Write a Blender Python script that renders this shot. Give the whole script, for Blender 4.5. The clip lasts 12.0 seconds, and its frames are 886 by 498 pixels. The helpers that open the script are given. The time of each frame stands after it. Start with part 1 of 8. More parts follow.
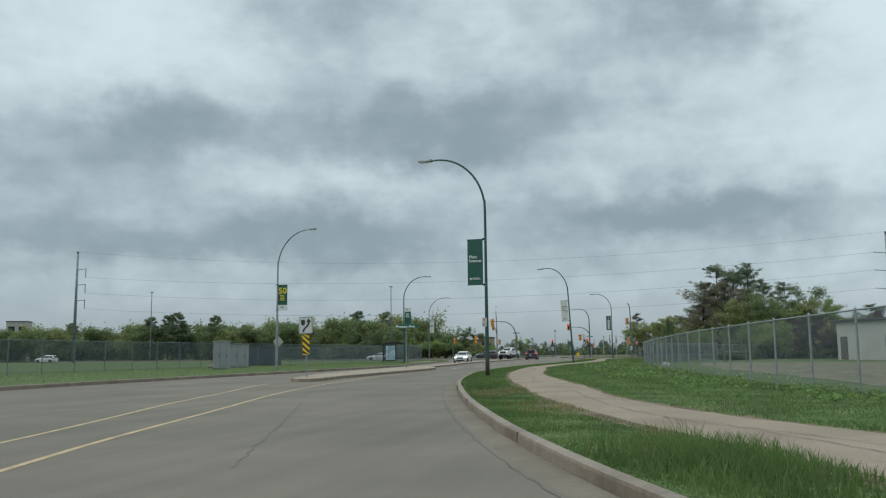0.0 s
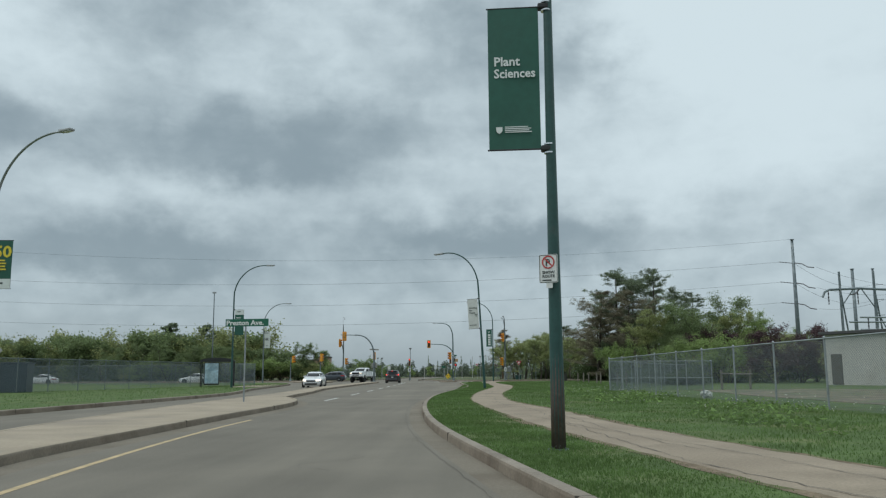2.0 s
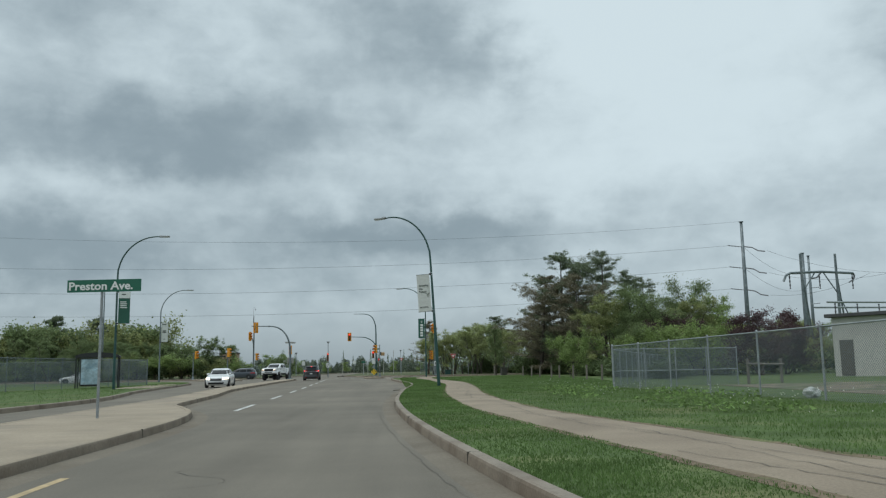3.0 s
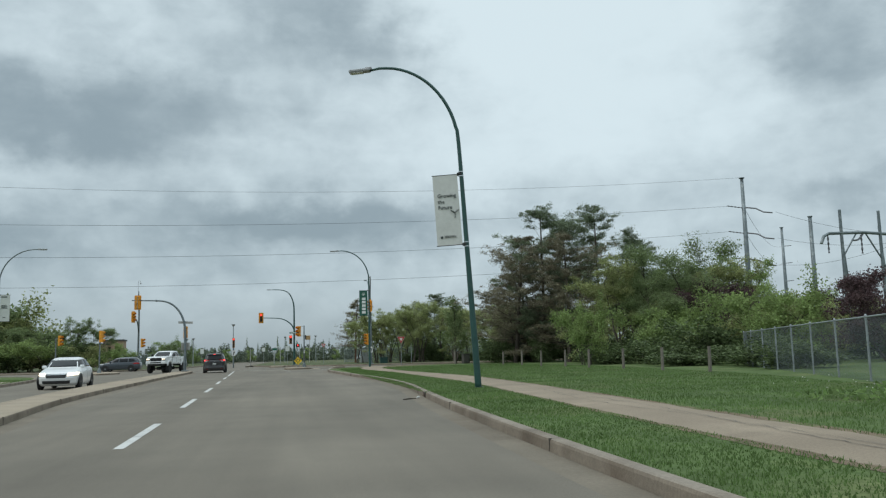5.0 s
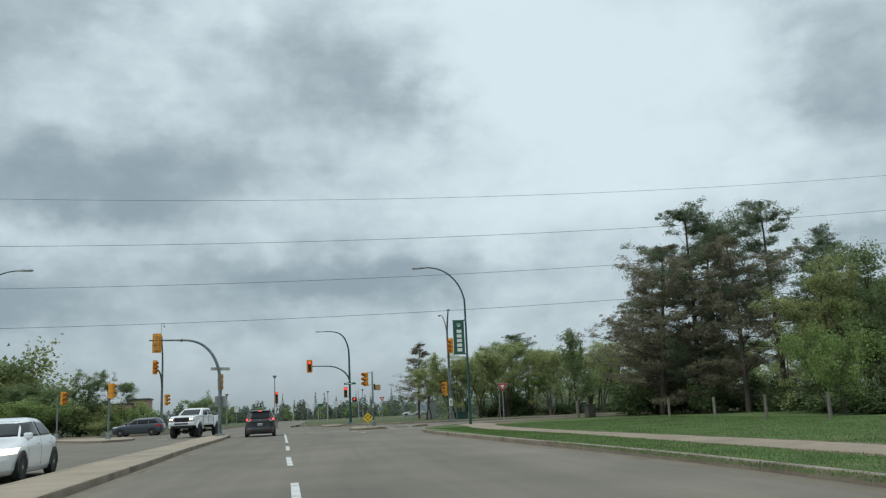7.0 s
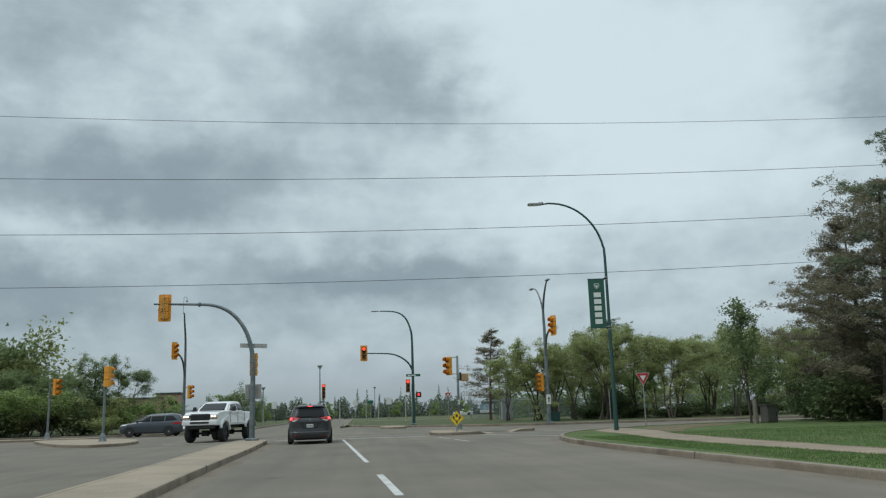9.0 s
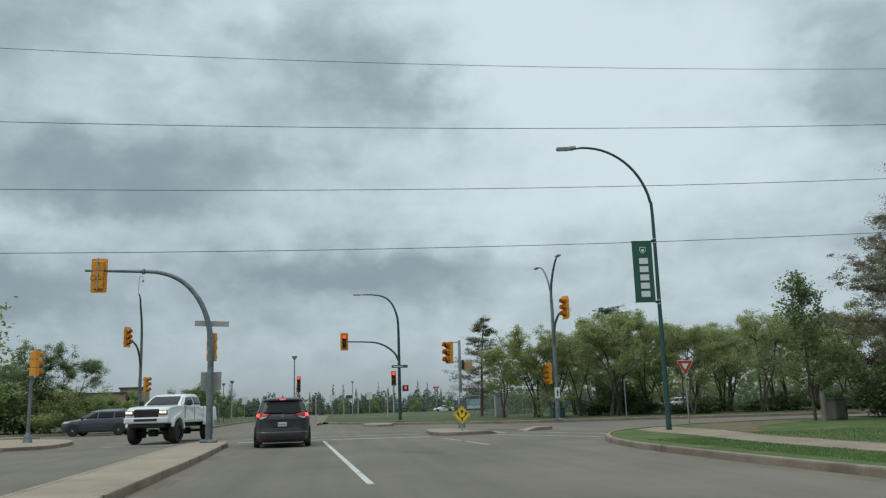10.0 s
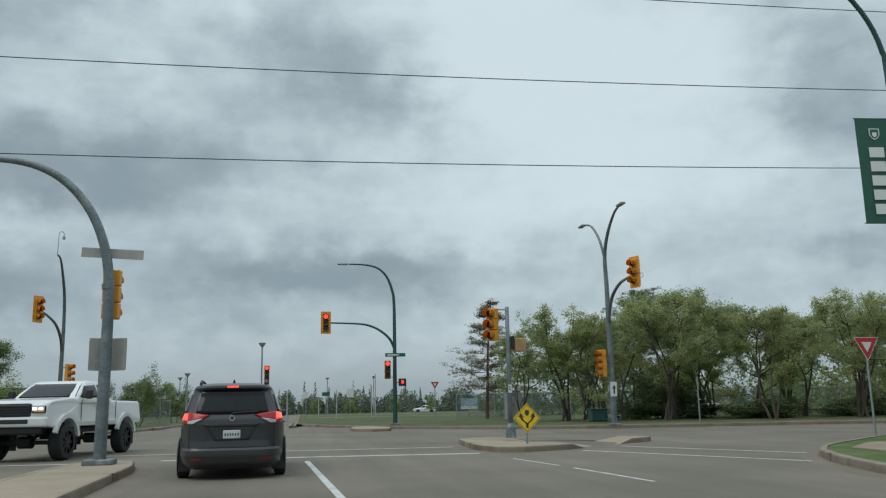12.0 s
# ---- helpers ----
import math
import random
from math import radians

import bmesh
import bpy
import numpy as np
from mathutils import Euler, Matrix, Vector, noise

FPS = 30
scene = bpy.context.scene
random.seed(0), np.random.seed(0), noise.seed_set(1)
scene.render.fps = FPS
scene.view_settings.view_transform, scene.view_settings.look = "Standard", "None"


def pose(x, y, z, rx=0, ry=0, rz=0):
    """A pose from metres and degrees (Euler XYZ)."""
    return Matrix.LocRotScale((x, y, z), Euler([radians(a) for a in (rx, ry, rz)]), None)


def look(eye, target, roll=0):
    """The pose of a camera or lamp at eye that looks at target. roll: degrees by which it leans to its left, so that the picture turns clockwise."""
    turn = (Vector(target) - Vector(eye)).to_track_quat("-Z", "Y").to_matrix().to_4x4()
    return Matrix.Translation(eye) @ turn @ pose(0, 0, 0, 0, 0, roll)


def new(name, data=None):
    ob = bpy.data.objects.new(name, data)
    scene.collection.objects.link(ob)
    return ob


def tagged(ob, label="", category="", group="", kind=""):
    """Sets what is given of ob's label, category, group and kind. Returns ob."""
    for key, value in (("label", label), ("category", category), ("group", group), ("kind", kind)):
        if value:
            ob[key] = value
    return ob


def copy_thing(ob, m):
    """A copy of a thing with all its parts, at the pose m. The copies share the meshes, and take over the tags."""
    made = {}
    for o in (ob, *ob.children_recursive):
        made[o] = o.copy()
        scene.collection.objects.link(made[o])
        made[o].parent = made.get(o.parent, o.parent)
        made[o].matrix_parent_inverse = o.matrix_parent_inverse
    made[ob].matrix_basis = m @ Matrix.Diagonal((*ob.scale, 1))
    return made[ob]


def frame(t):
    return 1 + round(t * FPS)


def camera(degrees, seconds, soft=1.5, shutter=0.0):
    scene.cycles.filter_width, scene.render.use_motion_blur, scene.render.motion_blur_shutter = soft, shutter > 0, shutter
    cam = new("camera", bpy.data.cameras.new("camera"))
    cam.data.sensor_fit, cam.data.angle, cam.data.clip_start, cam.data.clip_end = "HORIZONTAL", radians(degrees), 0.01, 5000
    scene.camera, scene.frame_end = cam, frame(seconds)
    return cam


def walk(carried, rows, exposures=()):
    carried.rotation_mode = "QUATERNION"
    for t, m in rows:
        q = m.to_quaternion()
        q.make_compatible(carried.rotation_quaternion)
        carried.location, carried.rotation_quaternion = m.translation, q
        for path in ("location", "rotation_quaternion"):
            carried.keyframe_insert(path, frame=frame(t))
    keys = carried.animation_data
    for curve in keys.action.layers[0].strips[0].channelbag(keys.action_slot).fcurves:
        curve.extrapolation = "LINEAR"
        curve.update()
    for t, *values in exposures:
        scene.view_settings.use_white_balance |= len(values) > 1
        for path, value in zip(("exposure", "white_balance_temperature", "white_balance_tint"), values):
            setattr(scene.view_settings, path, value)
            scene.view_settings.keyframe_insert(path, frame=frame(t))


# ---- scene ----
cam = camera(56.43, 12.0, 1.25)
# seconds, x, y, z, pitch, roll, yaw
PATH = [
    (0, -0.082, 1.506, 1.126, 7.199, 0.596, 14.728),
    (0.5, -2.663, 7.718, 1.152, 7.776, 0.512, 11.637),
    (1, -4.888, 13.850, 1.113, 8.290, 0.318, 8.481),
    (1.5, -6.780, 19.980, 1.093, 8.552, 0.177, 5.478),
    (2, -8.377, 26.113, 1.104, 8.582, 0.366, 2.744),
    (2.5, -9.655, 31.981, 1.047, 8.411, 0.837, -0.287),
    (3, -10.669, 37.555, 1.076, 8.189, 1.071, -3.404),
    (3.5, -11.474, 43.350, 1.072, 7.792, 1.420, -6.765),
    (4, -12.178, 48.972, 1.073, 7.404, 1.591, -9.212),
    (4.5, -12.739, 54.276, 1.079, 7.149, 1.542, -10.170),
    (5, -13.243, 59.306, 1.083, 7.200, 1.480, -10.154),
    (5.5, -13.777, 64.101, 1.075, 7.731, 1.610, -9.679),
    (6, -14.355, 68.792, 1.059, 8.560, 1.905, -9.145),
    (6.5, -14.982, 73.403, 1.076, 9.608, 2.361, -9.222),
    (7, -15.825, 77.771, 1.088, 10.997, 2.575, -8.089),
    (7.5, -16.450, 82.028, 1.102, 11.722, 2.490, -6.888),
    (8, -16.969, 86.189, 1.118, 11.988, 2.298, -5.951),
    (8.5, -17.317, 90.173, 1.135, 11.628, 1.991, -5.555),
    (9, -17.555, 93.997, 1.144, 11.083, 1.719, -5.715),
    (9.5, -17.745, 97.679, 1.138, 10.793, 1.630, -6.445),
    (10, -17.933, 101.296, 1.121, 10.778, 1.682, -7.464),
    (10.5, -18.088, 104.911, 1.116, 10.669, 1.511, -8.275),
    (11, -18.178, 108.033, 1.101, 10.631, 1.390, -8.649),
    (11.5, -18.285, 111.101, 1.086, 10.657, 1.248, -9.052),
    (12, -18.376, 113.901, 1.091, 10.785, 1.104, -9.533),
]
walk(cam, [(t, pose(x, y, z, 90 + pitch, roll, yaw)) for t, x, y, z, pitch, roll, yaw in PATH],
     [(0, 0.0), (3.5, -0.06), (5.5, 0.10), (6.5, 0.12), (7.5, 0.0), (9.5, -0.04), (12, -0.07)])

# ---- world, sun, exposure ----
SUN_AZ, SUN_EL = radians(255), radians(58)
world = bpy.data.worlds.new("overcast_sky")
scene.world = world
world.use_nodes = True
WN, WL = world.node_tree.nodes, world.node_tree.links
WN.clear()


def wmath(op, a, b=None, clamp=False):
    n = WN.new("ShaderNodeMath")
    n.operation, n.use_clamp = op, clamp
    for k, v in ((0, a), (1, b)):
        if v is None:
            continue
        if isinstance(v, (int, float)):
            n.inputs[k].default_value = v
        else:
            WL.new(v, n.inputs[k])
    return n.outputs[0]


def wcombine(x, y, z):
    n = WN.new("ShaderNodeCombineXYZ")
    for k, v in enumerate((x, y, z)):
        if isinstance(v, (int, float)):
            n.inputs[k].default_value = v
        else:
            WL.new(v, n.inputs[k])
    return n.outputs[0]


def wnoise(vector, scale, detail, rough, distortion=0.0):
    n = WN.new("ShaderNodeTexNoise")
    WL.new(vector, n.inputs["Vector"])
    n.inputs["Scale"].default_value = scale
    n.inputs["Detail"].default_value = detail
    n.inputs["Roughness"].default_value = rough
    n.inputs["Distortion"].default_value = distortion
    return n.outputs["Fac"]


def wrange(value, a, b, lo=0.0, hi=1.0):
    n = WN.new("ShaderNodeMapRange")
    n.interpolation_type = "SMOOTHSTEP"
    WL.new(value, n.inputs["Value"])
    n.inputs["From Min"].default_value, n.inputs["From Max"].default_value = a, b
    n.inputs["To Min"].default_value, n.inputs["To Max"].default_value = lo, hi
    return n.outputs["Result"]


def wmix(fac, a, b):
    n = WN.new("ShaderNodeMix")
    n.data_type = "RGBA"
    if isinstance(fac, (int, float)):
        n.inputs["Factor"].default_value = fac
    else:
        WL.new(fac, n.inputs["Factor"])
    for k, v in (("A", a), ("B", b)):
        s = [i for i in n.inputs if i.name == k and i.type == "RGBA"][0]
        if isinstance(v, tuple):
            s.default_value = v
        else:
            WL.new(v, s)
    return [o for o in n.outputs if o.type == "RGBA"][0]


coord = WN.new("ShaderNodeTexCoord")
sep = WN.new("ShaderNodeSeparateXYZ")
WL.new(coord.outputs["Generated"], sep.inputs[0])
# heavier and lighter cloud banks: azimuth from north, elevation, their spreads (degrees), weight
azim = wmath("MULTIPLY", wmath("ARCTAN2", sep.outputs["X"], sep.outputs["Y"]), 57.2958)
elev = wmath("MULTIPLY", wmath("ARCSINE", sep.outputs["Z"]), 57.2958)
deck = wcombine(wmath("MULTIPLY", azim, 1 / 11.5), wmath("ADD", wmath("MULTIPLY", elev, 1 / 8.0), 3.7), 0.0)
fine = wnoise(deck, 1.5, 7.0, 0.52, 0.15)
curl = wnoise(deck, 4.2, 7.0, 0.58, 0.3)
streak = wnoise(wcombine(wmath("MULTIPLY", azim, 1 / 30.0), wmath("MULTIPLY", elev, 1 / 4.0), 4.0), 1.6, 6.0, 0.5)
mass = wmath("ADD", wmath("ADD", wmath("MULTIPLY", fine, 0.30), wmath("MULTIPLY", curl, 0.20)), wmath("ADD", wmath("MULTIPLY", streak, 0.16), 0.165))
# billowing edges: the banks' places are pushed about by two noises
push = wnoise(deck, 1.8, 5.0, 0.55)
lift = wnoise(wcombine(wmath("MULTIPLY", azim, 1 / 9.0), wmath("MULTIPLY", elev, 1 / 7.0), 8.3), 2.0, 5.0, 0.55)
azim = wmath("ADD", azim, wmath("MULTIPLY", wmath("SUBTRACT", push, 0.5), 11.0))
elev = wmath("ADD", elev, wmath("MULTIPLY", wmath("SUBTRACT", lift, 0.5), 6.0))
HEAVY = ((-1.5, 24.6, 4.2, 2.8, 0.17), (3.8, 22.2, 4.5, 2.2, 0.18), (7.8, 20.4, 2.8, 1.4, 0.16), (-23.5, 22.2, 5.0, 3.2, 0.20), (-19, 15.7, 6, 1.9, 0.15), (-8.5, 17.0, 7.5, 2.0, 0.21),
         (-14.5, 14.6, 8, 1.3, 0.13), (-16, 27.6, 6.5, 2.2, 0.17), (-33.5, 15.0, 5.0, 1.7, 0.22), (-43, 13.2, 6, 2.2, 0.16), (35.8, 21.3, 3.2, 3.4, 0.20), (37.8, 17.0, 3.2, 2.2, 0.16))
LOW = ((-41, 7.3, 7, 1.2, 0.13), (-29.5, 6.8, 6, 1.0, 0.13), (-23.5, 8.5, 5.5, 1.0, 0.13), (5.0, 8.9, 7.5, 1.4, 0.20), (-3.5, 9.2, 6, 1.0, 0.11), (-19.6, 7.6, 5, 1.0, 0.09), (36.8, 9.6, 3, 0.9, 0.15),
       (0, 7.5, 300, 5.0, 0.10), (-28, 9, 18, 4, 0.06))
THIN = ((-7.4, 27.0, 3, 2.0, -0.13), (-12, 24, 2.4, 1.8, -0.09), (-36, 21.4, 6, 3, -0.15), (-22.5, 11.8, 7, 1.0, -0.09), (21, 19, 9, 8, -0.19), (14, 25, 6, 4, -0.13), (-19, 19.4, 2.4, 1.2, -0.07), (8, 13.2, 10, 1.6, -0.06))
for a0, e0, sa, se, amp in HEAVY + LOW + THIN:
    da, de = wmath("DIVIDE", wmath("SUBTRACT", azim, float(a0)), float(sa)), wmath("DIVIDE", wmath("SUBTRACT", elev, float(e0)), float(se))
    bell = wmath("EXPONENT", wmath("MULTIPLY", wmath("ADD", wmath("MULTIPLY", da, da), wmath("MULTIPLY", de, de)), -0.62))
    mass = wmath("ADD", mass, wmath("MULTIPLY", bell, amp))
dark = wrange(mass, 0.30, 0.86)
lit = wmix(dark, (0.68, 0.80, 0.85, 1), (0.275, 0.353, 0.398, 1))
# thin veil near the horizon, brighter deck overhead
veil = wrange(sep.outputs["Z"], -0.02, 0.11)
lit = wmix(veil, (0.285, 0.352, 0.388, 1), lit)
over = wrange(sep.outputs["Z"], 0.42, 1.0, 1.0, 1.9)
scaled = WN.new("ShaderNodeVectorMath")
scaled.operation = "SCALE"
WL.new(lit, scaled.inputs[0])
WL.new(over, scaled.inputs["Scale"])
sky = WN.new("ShaderNodeTexSky")
sky.sky_type = "NISHITA"
sky.sun_disc = False
sky.sun_elevation, sky.sun_rotation = SUN_EL, SUN_AZ
skyscale = WN.new("ShaderNodeVectorMath")
skyscale.operation = "SCALE"
WL.new(sky.outputs[0], skyscale.inputs[0])
skyscale.inputs["Scale"].default_value = 0.08
total = wmix(0.94, skyscale.outputs[0], scaled.outputs[0])
back = WN.new("ShaderNodeBackground")
WL.new(total, back.inputs["Color"])
back.inputs["Strength"].default_value = 1.0
wout = WN.new("ShaderNodeOutputWorld")
WL.new(back.outputs[0], wout.inputs[0])

sun_data = bpy.data.lights.new("sun", "SUN")
sun_data.energy, sun_data.angle, sun_data.color = 1.0, radians(40), (1.0, 0.96, 0.9)
sun = new("sun", sun_data)
SUN_DIR = Vector((math.sin(SUN_AZ) * math.cos(SUN_EL), math.cos(SUN_AZ) * math.cos(SUN_EL), math.sin(SUN_EL)))
sun.matrix_world = look(SUN_DIR * 200, (0, 0, 0))


# ---- materials ----
def material(name, colour, rough=0.7, metal=0.0, spread=0.15, scale=6.0, fine=60.0, bump=0.0, bump_scale=40.0, stain=None,
             stain_scale=0.6, stain_at=(0.5, 0.7), per_object=0.0, island=0.0, coat=0.0, spec=0.5, emit=None, emit_power=0.0, stretch=None):
    """A surface with two scales of variation in its colour, fine relief, and optional stains."""
    m = bpy.data.materials.new(name)
    m.use_nodes = True
    nt = m.node_tree
    N, L = nt.nodes, nt.links
    b = N["Principled BSDF"]
    b.inputs["Roughness"].default_value = rough
    b.inputs["Metallic"].default_value = metal
    b.inputs["Coat Weight"].default_value = coat
    b.inputs["Specular IOR Level"].default_value = spec
    geo = N.new("ShaderNodeTexCoord")
    vec = geo.outputs["Object"]
    if stretch:
        mp = N.new("ShaderNodeMapping")
        mp.inputs["Scale"].default_value = stretch
        L.new(vec, mp.inputs["Vector"])
        vec = mp.outputs[0]

    def noise_at(s, detail=4.0, r=0.55):
        n = N.new("ShaderNodeTexNoise")
        n.inputs["Scale"].default_value, n.inputs["Detail"].default_value, n.inputs["Roughness"].default_value = s, detail, r
        L.new(vec, n.inputs["Vector"])
        return n.outputs["Fac"]

    def remap(v, lo, hi, a=0.3, c=0.7):
        n = N.new("ShaderNodeMapRange")
        n.inputs["From Min"].default_value, n.inputs["From Max"].default_value = a, c
        n.inputs["To Min"].default_value, n.inputs["To Max"].default_value = lo, hi
        L.new(v, n.inputs["Value"])
        return n.outputs["Result"]

    def mult(a, c):
        n = N.new("ShaderNodeMath")
        n.operation = "MULTIPLY"
        L.new(a, n.inputs[0])
        L.new(c, n.inputs[1])
        return n.outputs[0]

    f = mult(remap(noise_at(scale), 1 - spread, 1 + spread), remap(noise_at(fine, 3.0), 1 - spread * 0.8, 1 + spread * 0.8))
    if per_object:
        oi = N.new("ShaderNodeObjectInfo")
        f = mult(f, remap(oi.outputs["Random"], 1 - per_object, 1 + per_object, 0.0, 1.0))
    if island:
        gi = N.new("ShaderNodeNewGeometry")
        f = mult(f, remap(gi.outputs["Random Per Island"], 1 - island, 1 + island, 0.0, 1.0))
    sc = N.new("ShaderNodeVectorMath")
    sc.operation = "SCALE"
    sc.inputs[0].default_value = colour
    if stain:
        mx = N.new("ShaderNodeMix")
        mx.data_type = "RGBA"
        mx.inputs[6].default_value, mx.inputs[7].default_value = (*colour, 1), (*stain, 1)
        L.new(remap(noise_at(stain_scale, 5.0, 0.6), 0.0, 1.0, *stain_at), mx.inputs["Factor"])
        L.new(mx.outputs[2], sc.inputs[0])
    L.new(f, sc.inputs["Scale"])
    L.new(sc.outputs[0], b.inputs["Base Color"])
    if bump:
        bp = N.new("ShaderNodeBump")
        bp.inputs["Strength"].default_value = bump
        bp.inputs["Distance"].default_value = 0.02
        L.new(noise_at(bump_scale, 5.0, 0.65), bp.inputs["Height"])
        L.new(bp.outputs[0], b.inputs["Normal"])
    if emit:
        b.inputs["Emission Color"].default_value = (*emit, 1)
        b.inputs["Emission Strength"].default_value = emit_power
    return m


def leaf_material(name, colour, island=0.35, spread=0.25, scale=0.8, through_light=0.52):
    m = material(name, colour, rough=0.65, spread=spread, scale=scale, fine=9.0, island=island, spec=0.25)
    N, L = m.node_tree.nodes, m.node_tree.links
    b = N["Principled BSDF"]
    tr = N.new("ShaderNodeBsdfTranslucent")
    L.new(b.inputs["Base Color"].links[0].from_socket, tr.inputs["Color"])
    mx = N.new("ShaderNodeMixShader")
    mx.inputs[0].default_value = through_light
    L.new(b.outputs[0], mx.inputs[1])
    L.new(tr.outputs[0], mx.inputs[2])
    L.new(mx.outputs[0], N["Material Output"].inputs[0])
    return m


def glass_material(name, tint, rough=0.03):
    m = bpy.data.materials.new(name)
    m.use_nodes = True
    b = m.node_tree.nodes["Principled BSDF"]
    b.inputs["Base Color"].default_value = (*tint, 1)
    b.inputs["Roughness"].default_value = rough
    b.inputs["Transmission Weight"].default_value = 1.0
    b.inputs["IOR"].default_value = 1.45
    return m


def mesh_wire_material(name):
    """Woven wire: open between crossed strands."""
    m = material(name, (0.15, 0.18, 0.20), rough=0.5, metal=0.3, spread=0.1)
    N, L = m.node_tree.nodes, m.node_tree.links
    b = N["Principled BSDF"]
    uv = N.new("ShaderNodeUVMap")
    sp = N.new("ShaderNodeSeparateXYZ")
    L.new(uv.outputs[0], sp.inputs[0])

    def calc(op, a, c):
        n = N.new("ShaderNodeMath")
        n.operation = op
        for k, v in ((0, a), (1, c)):
            if isinstance(v, (int, float)):
                n.inputs[k].default_value = v
            elif v is not None:
                L.new(v, n.inputs[k])
        return n.outputs[0]

    strands = []
    for op in ("ADD", "SUBTRACT"):
        u = calc("MULTIPLY", calc(op, sp.outputs["X"], sp.outputs["Y"]), 1 / 0.075)
        strands.append(calc("LESS_THAN", calc("ABSOLUTE", calc("SUBTRACT", calc("FRACT", u, None), 0.5), None), 0.085))
    wire = calc("MAXIMUM", strands[0], strands[1])
    t = N.new("ShaderNodeBsdfTransparent")
    mx = N.new("ShaderNodeMixShader")
    L.new(wire, mx.inputs[0])
    L.new(t.outputs[0], mx.inputs[1])
    L.new(b.outputs[0], mx.inputs[2])
    L.new(mx.outputs[0], N["Material Output"].inputs[0])
    return m


ASPHALT = material("worn_asphalt", (0.146, 0.130, 0.104), rough=0.85, spread=0.13, scale=0.35, fine=38.0, bump=0.35, bump_scale=70.0,
                   stain=(0.172, 0.152, 0.121), stain_scale=0.12, stain_at=(0.38, 0.68), spec=0.3)


def worn_along(m, scale, amount):
    """Multiplies a surface's colour by long soft streaks; scale: how quickly they change across and along."""
    N, L = m.node_tree.nodes, m.node_tree.links
    b = N["Principled BSDF"]
    old = b.inputs["Base Color"].links[0].from_socket
    at, mp, n, r, mul = (N.new(k) for k in ("ShaderNodeTexCoord", "ShaderNodeMapping", "ShaderNodeTexNoise", "ShaderNodeMapRange", "ShaderNodeVectorMath"))
    mp.inputs["Scale"].default_value = scale
    n.inputs["Scale"].default_value, n.inputs["Detail"].default_value = 1.0, 3.0
    r.inputs["From Min"].default_value, r.inputs["From Max"].default_value = 0.32, 0.68
    r.inputs["To Min"].default_value, r.inputs["To Max"].default_value = 1 - amount, 1 + amount
    mul.operation = "SCALE"
    L.new(at.outputs["Object"], mp.inputs["Vector"])
    L.new(mp.outputs[0], n.inputs["Vector"])
    L.new(n.outputs["Fac"], r.inputs["Value"])
    L.new(old, mul.inputs[0])
    L.new(r.outputs["Result"], mul.inputs["Scale"])
    L.new(mul.outputs[0], b.inputs["Base Color"])


worn_along(ASPHALT, (0.75, 0.045, 1.0), 0.09)
worn_along(ASPHALT, (2.6, 0.11, 1.0), 0.06)
KERB_FACE = material("brown_kerb_face", (0.225, 0.188, 0.146), rough=0.9, spread=0.16, scale=1.2, fine=30.0, bump=0.3, bump_scale=35.0, stain=(0.14, 0.108, 0.080), stain_scale=0.8, stain_at=(0.48, 0.7), spec=0.25)
CONCRETE = material("kerb_concrete", (0.245, 0.212, 0.172), rough=0.9, spread=0.16, scale=1.2, fine=30.0, bump=0.3, bump_scale=35.0,
                    stain=(0.165, 0.135, 0.105), stain_scale=0.8, stain_at=(0.5, 0.72), spec=0.25)
GUTTER = material("gutter_concrete", (0.172, 0.148, 0.115), rough=0.9, spread=0.14, scale=0.8, fine=26.0, bump=0.25, stain=(0.14, 0.116, 0.088), stain_scale=0.5, spec=0.25)
MEDIAN_TOP = material("median_concrete", (0.312, 0.26, 0.196), rough=0.9, spread=0.12, scale=0.9, fine=22.0, bump=0.25, stain=(0.25, 0.212, 0.168), stain_scale=0.4, spec=0.25)
PATH_SURF = material("path_asphalt", (0.285, 0.234, 0.176), rough=0.92, spread=0.16, scale=1.4, fine=34.0, bump=0.4, bump_scale=50.0,
                     stain=(0.215, 0.175, 0.132), stain_scale=0.7, stain_at=(0.45, 0.65), spec=0.2)
CRACK = material("crack_filler", (0.085, 0.076, 0.064), rough=0.9, spread=0.2)
ROAD_CRACK = material("fine_road_crack", (0.122, 0.109, 0.09), rough=0.9, spread=0.2)
BARE_SOIL = material("bare_brown_soil", (0.165, 0.128, 0.088), rough=0.95, spread=0.3, scale=3.0, fine=24.0, bump=0.6, bump_scale=20.0, stain=(0.12, 0.13, 0.06), stain_scale=1.1, stain_at=(0.5, 0.6), spec=0.15)
YELLOW_PAINT = material("yellow_road_paint", (0.43, 0.32, 0.175), rough=0.75, spread=0.18, scale=3.0, fine=30.0, stain=(0.24, 0.2, 0.13), stain_scale=2.2, stain_at=(0.52, 0.72))
WHITE_PAINT = material("white_road_paint", (0.52, 0.52, 0.50), rough=0.75, spread=0.15, scale=3.0, fine=30.0, stain=(0.22, 0.215, 0.205), stain_scale=2.2, stain_at=(0.52, 0.72))
SOIL = material("turf_soil", (0.083, 0.125, 0.043), rough=0.95, spread=0.26, scale=0.9, fine=14.0, bump=0.6, bump_scale=9.0,
                stain=(0.115, 0.125, 0.056), stain_scale=0.45, stain_at=(0.5, 0.7), spec=0.15)
FIELD = material("field_turf", (0.078, 0.097, 0.046), rough=0.95, spread=0.35, scale=0.5, fine=9.0, bump=0.5, bump_scale=5.0,
                 stain=(0.105, 0.105, 0.055), stain_scale=0.09, stain_at=(0.46, 0.66), spec=0.15)
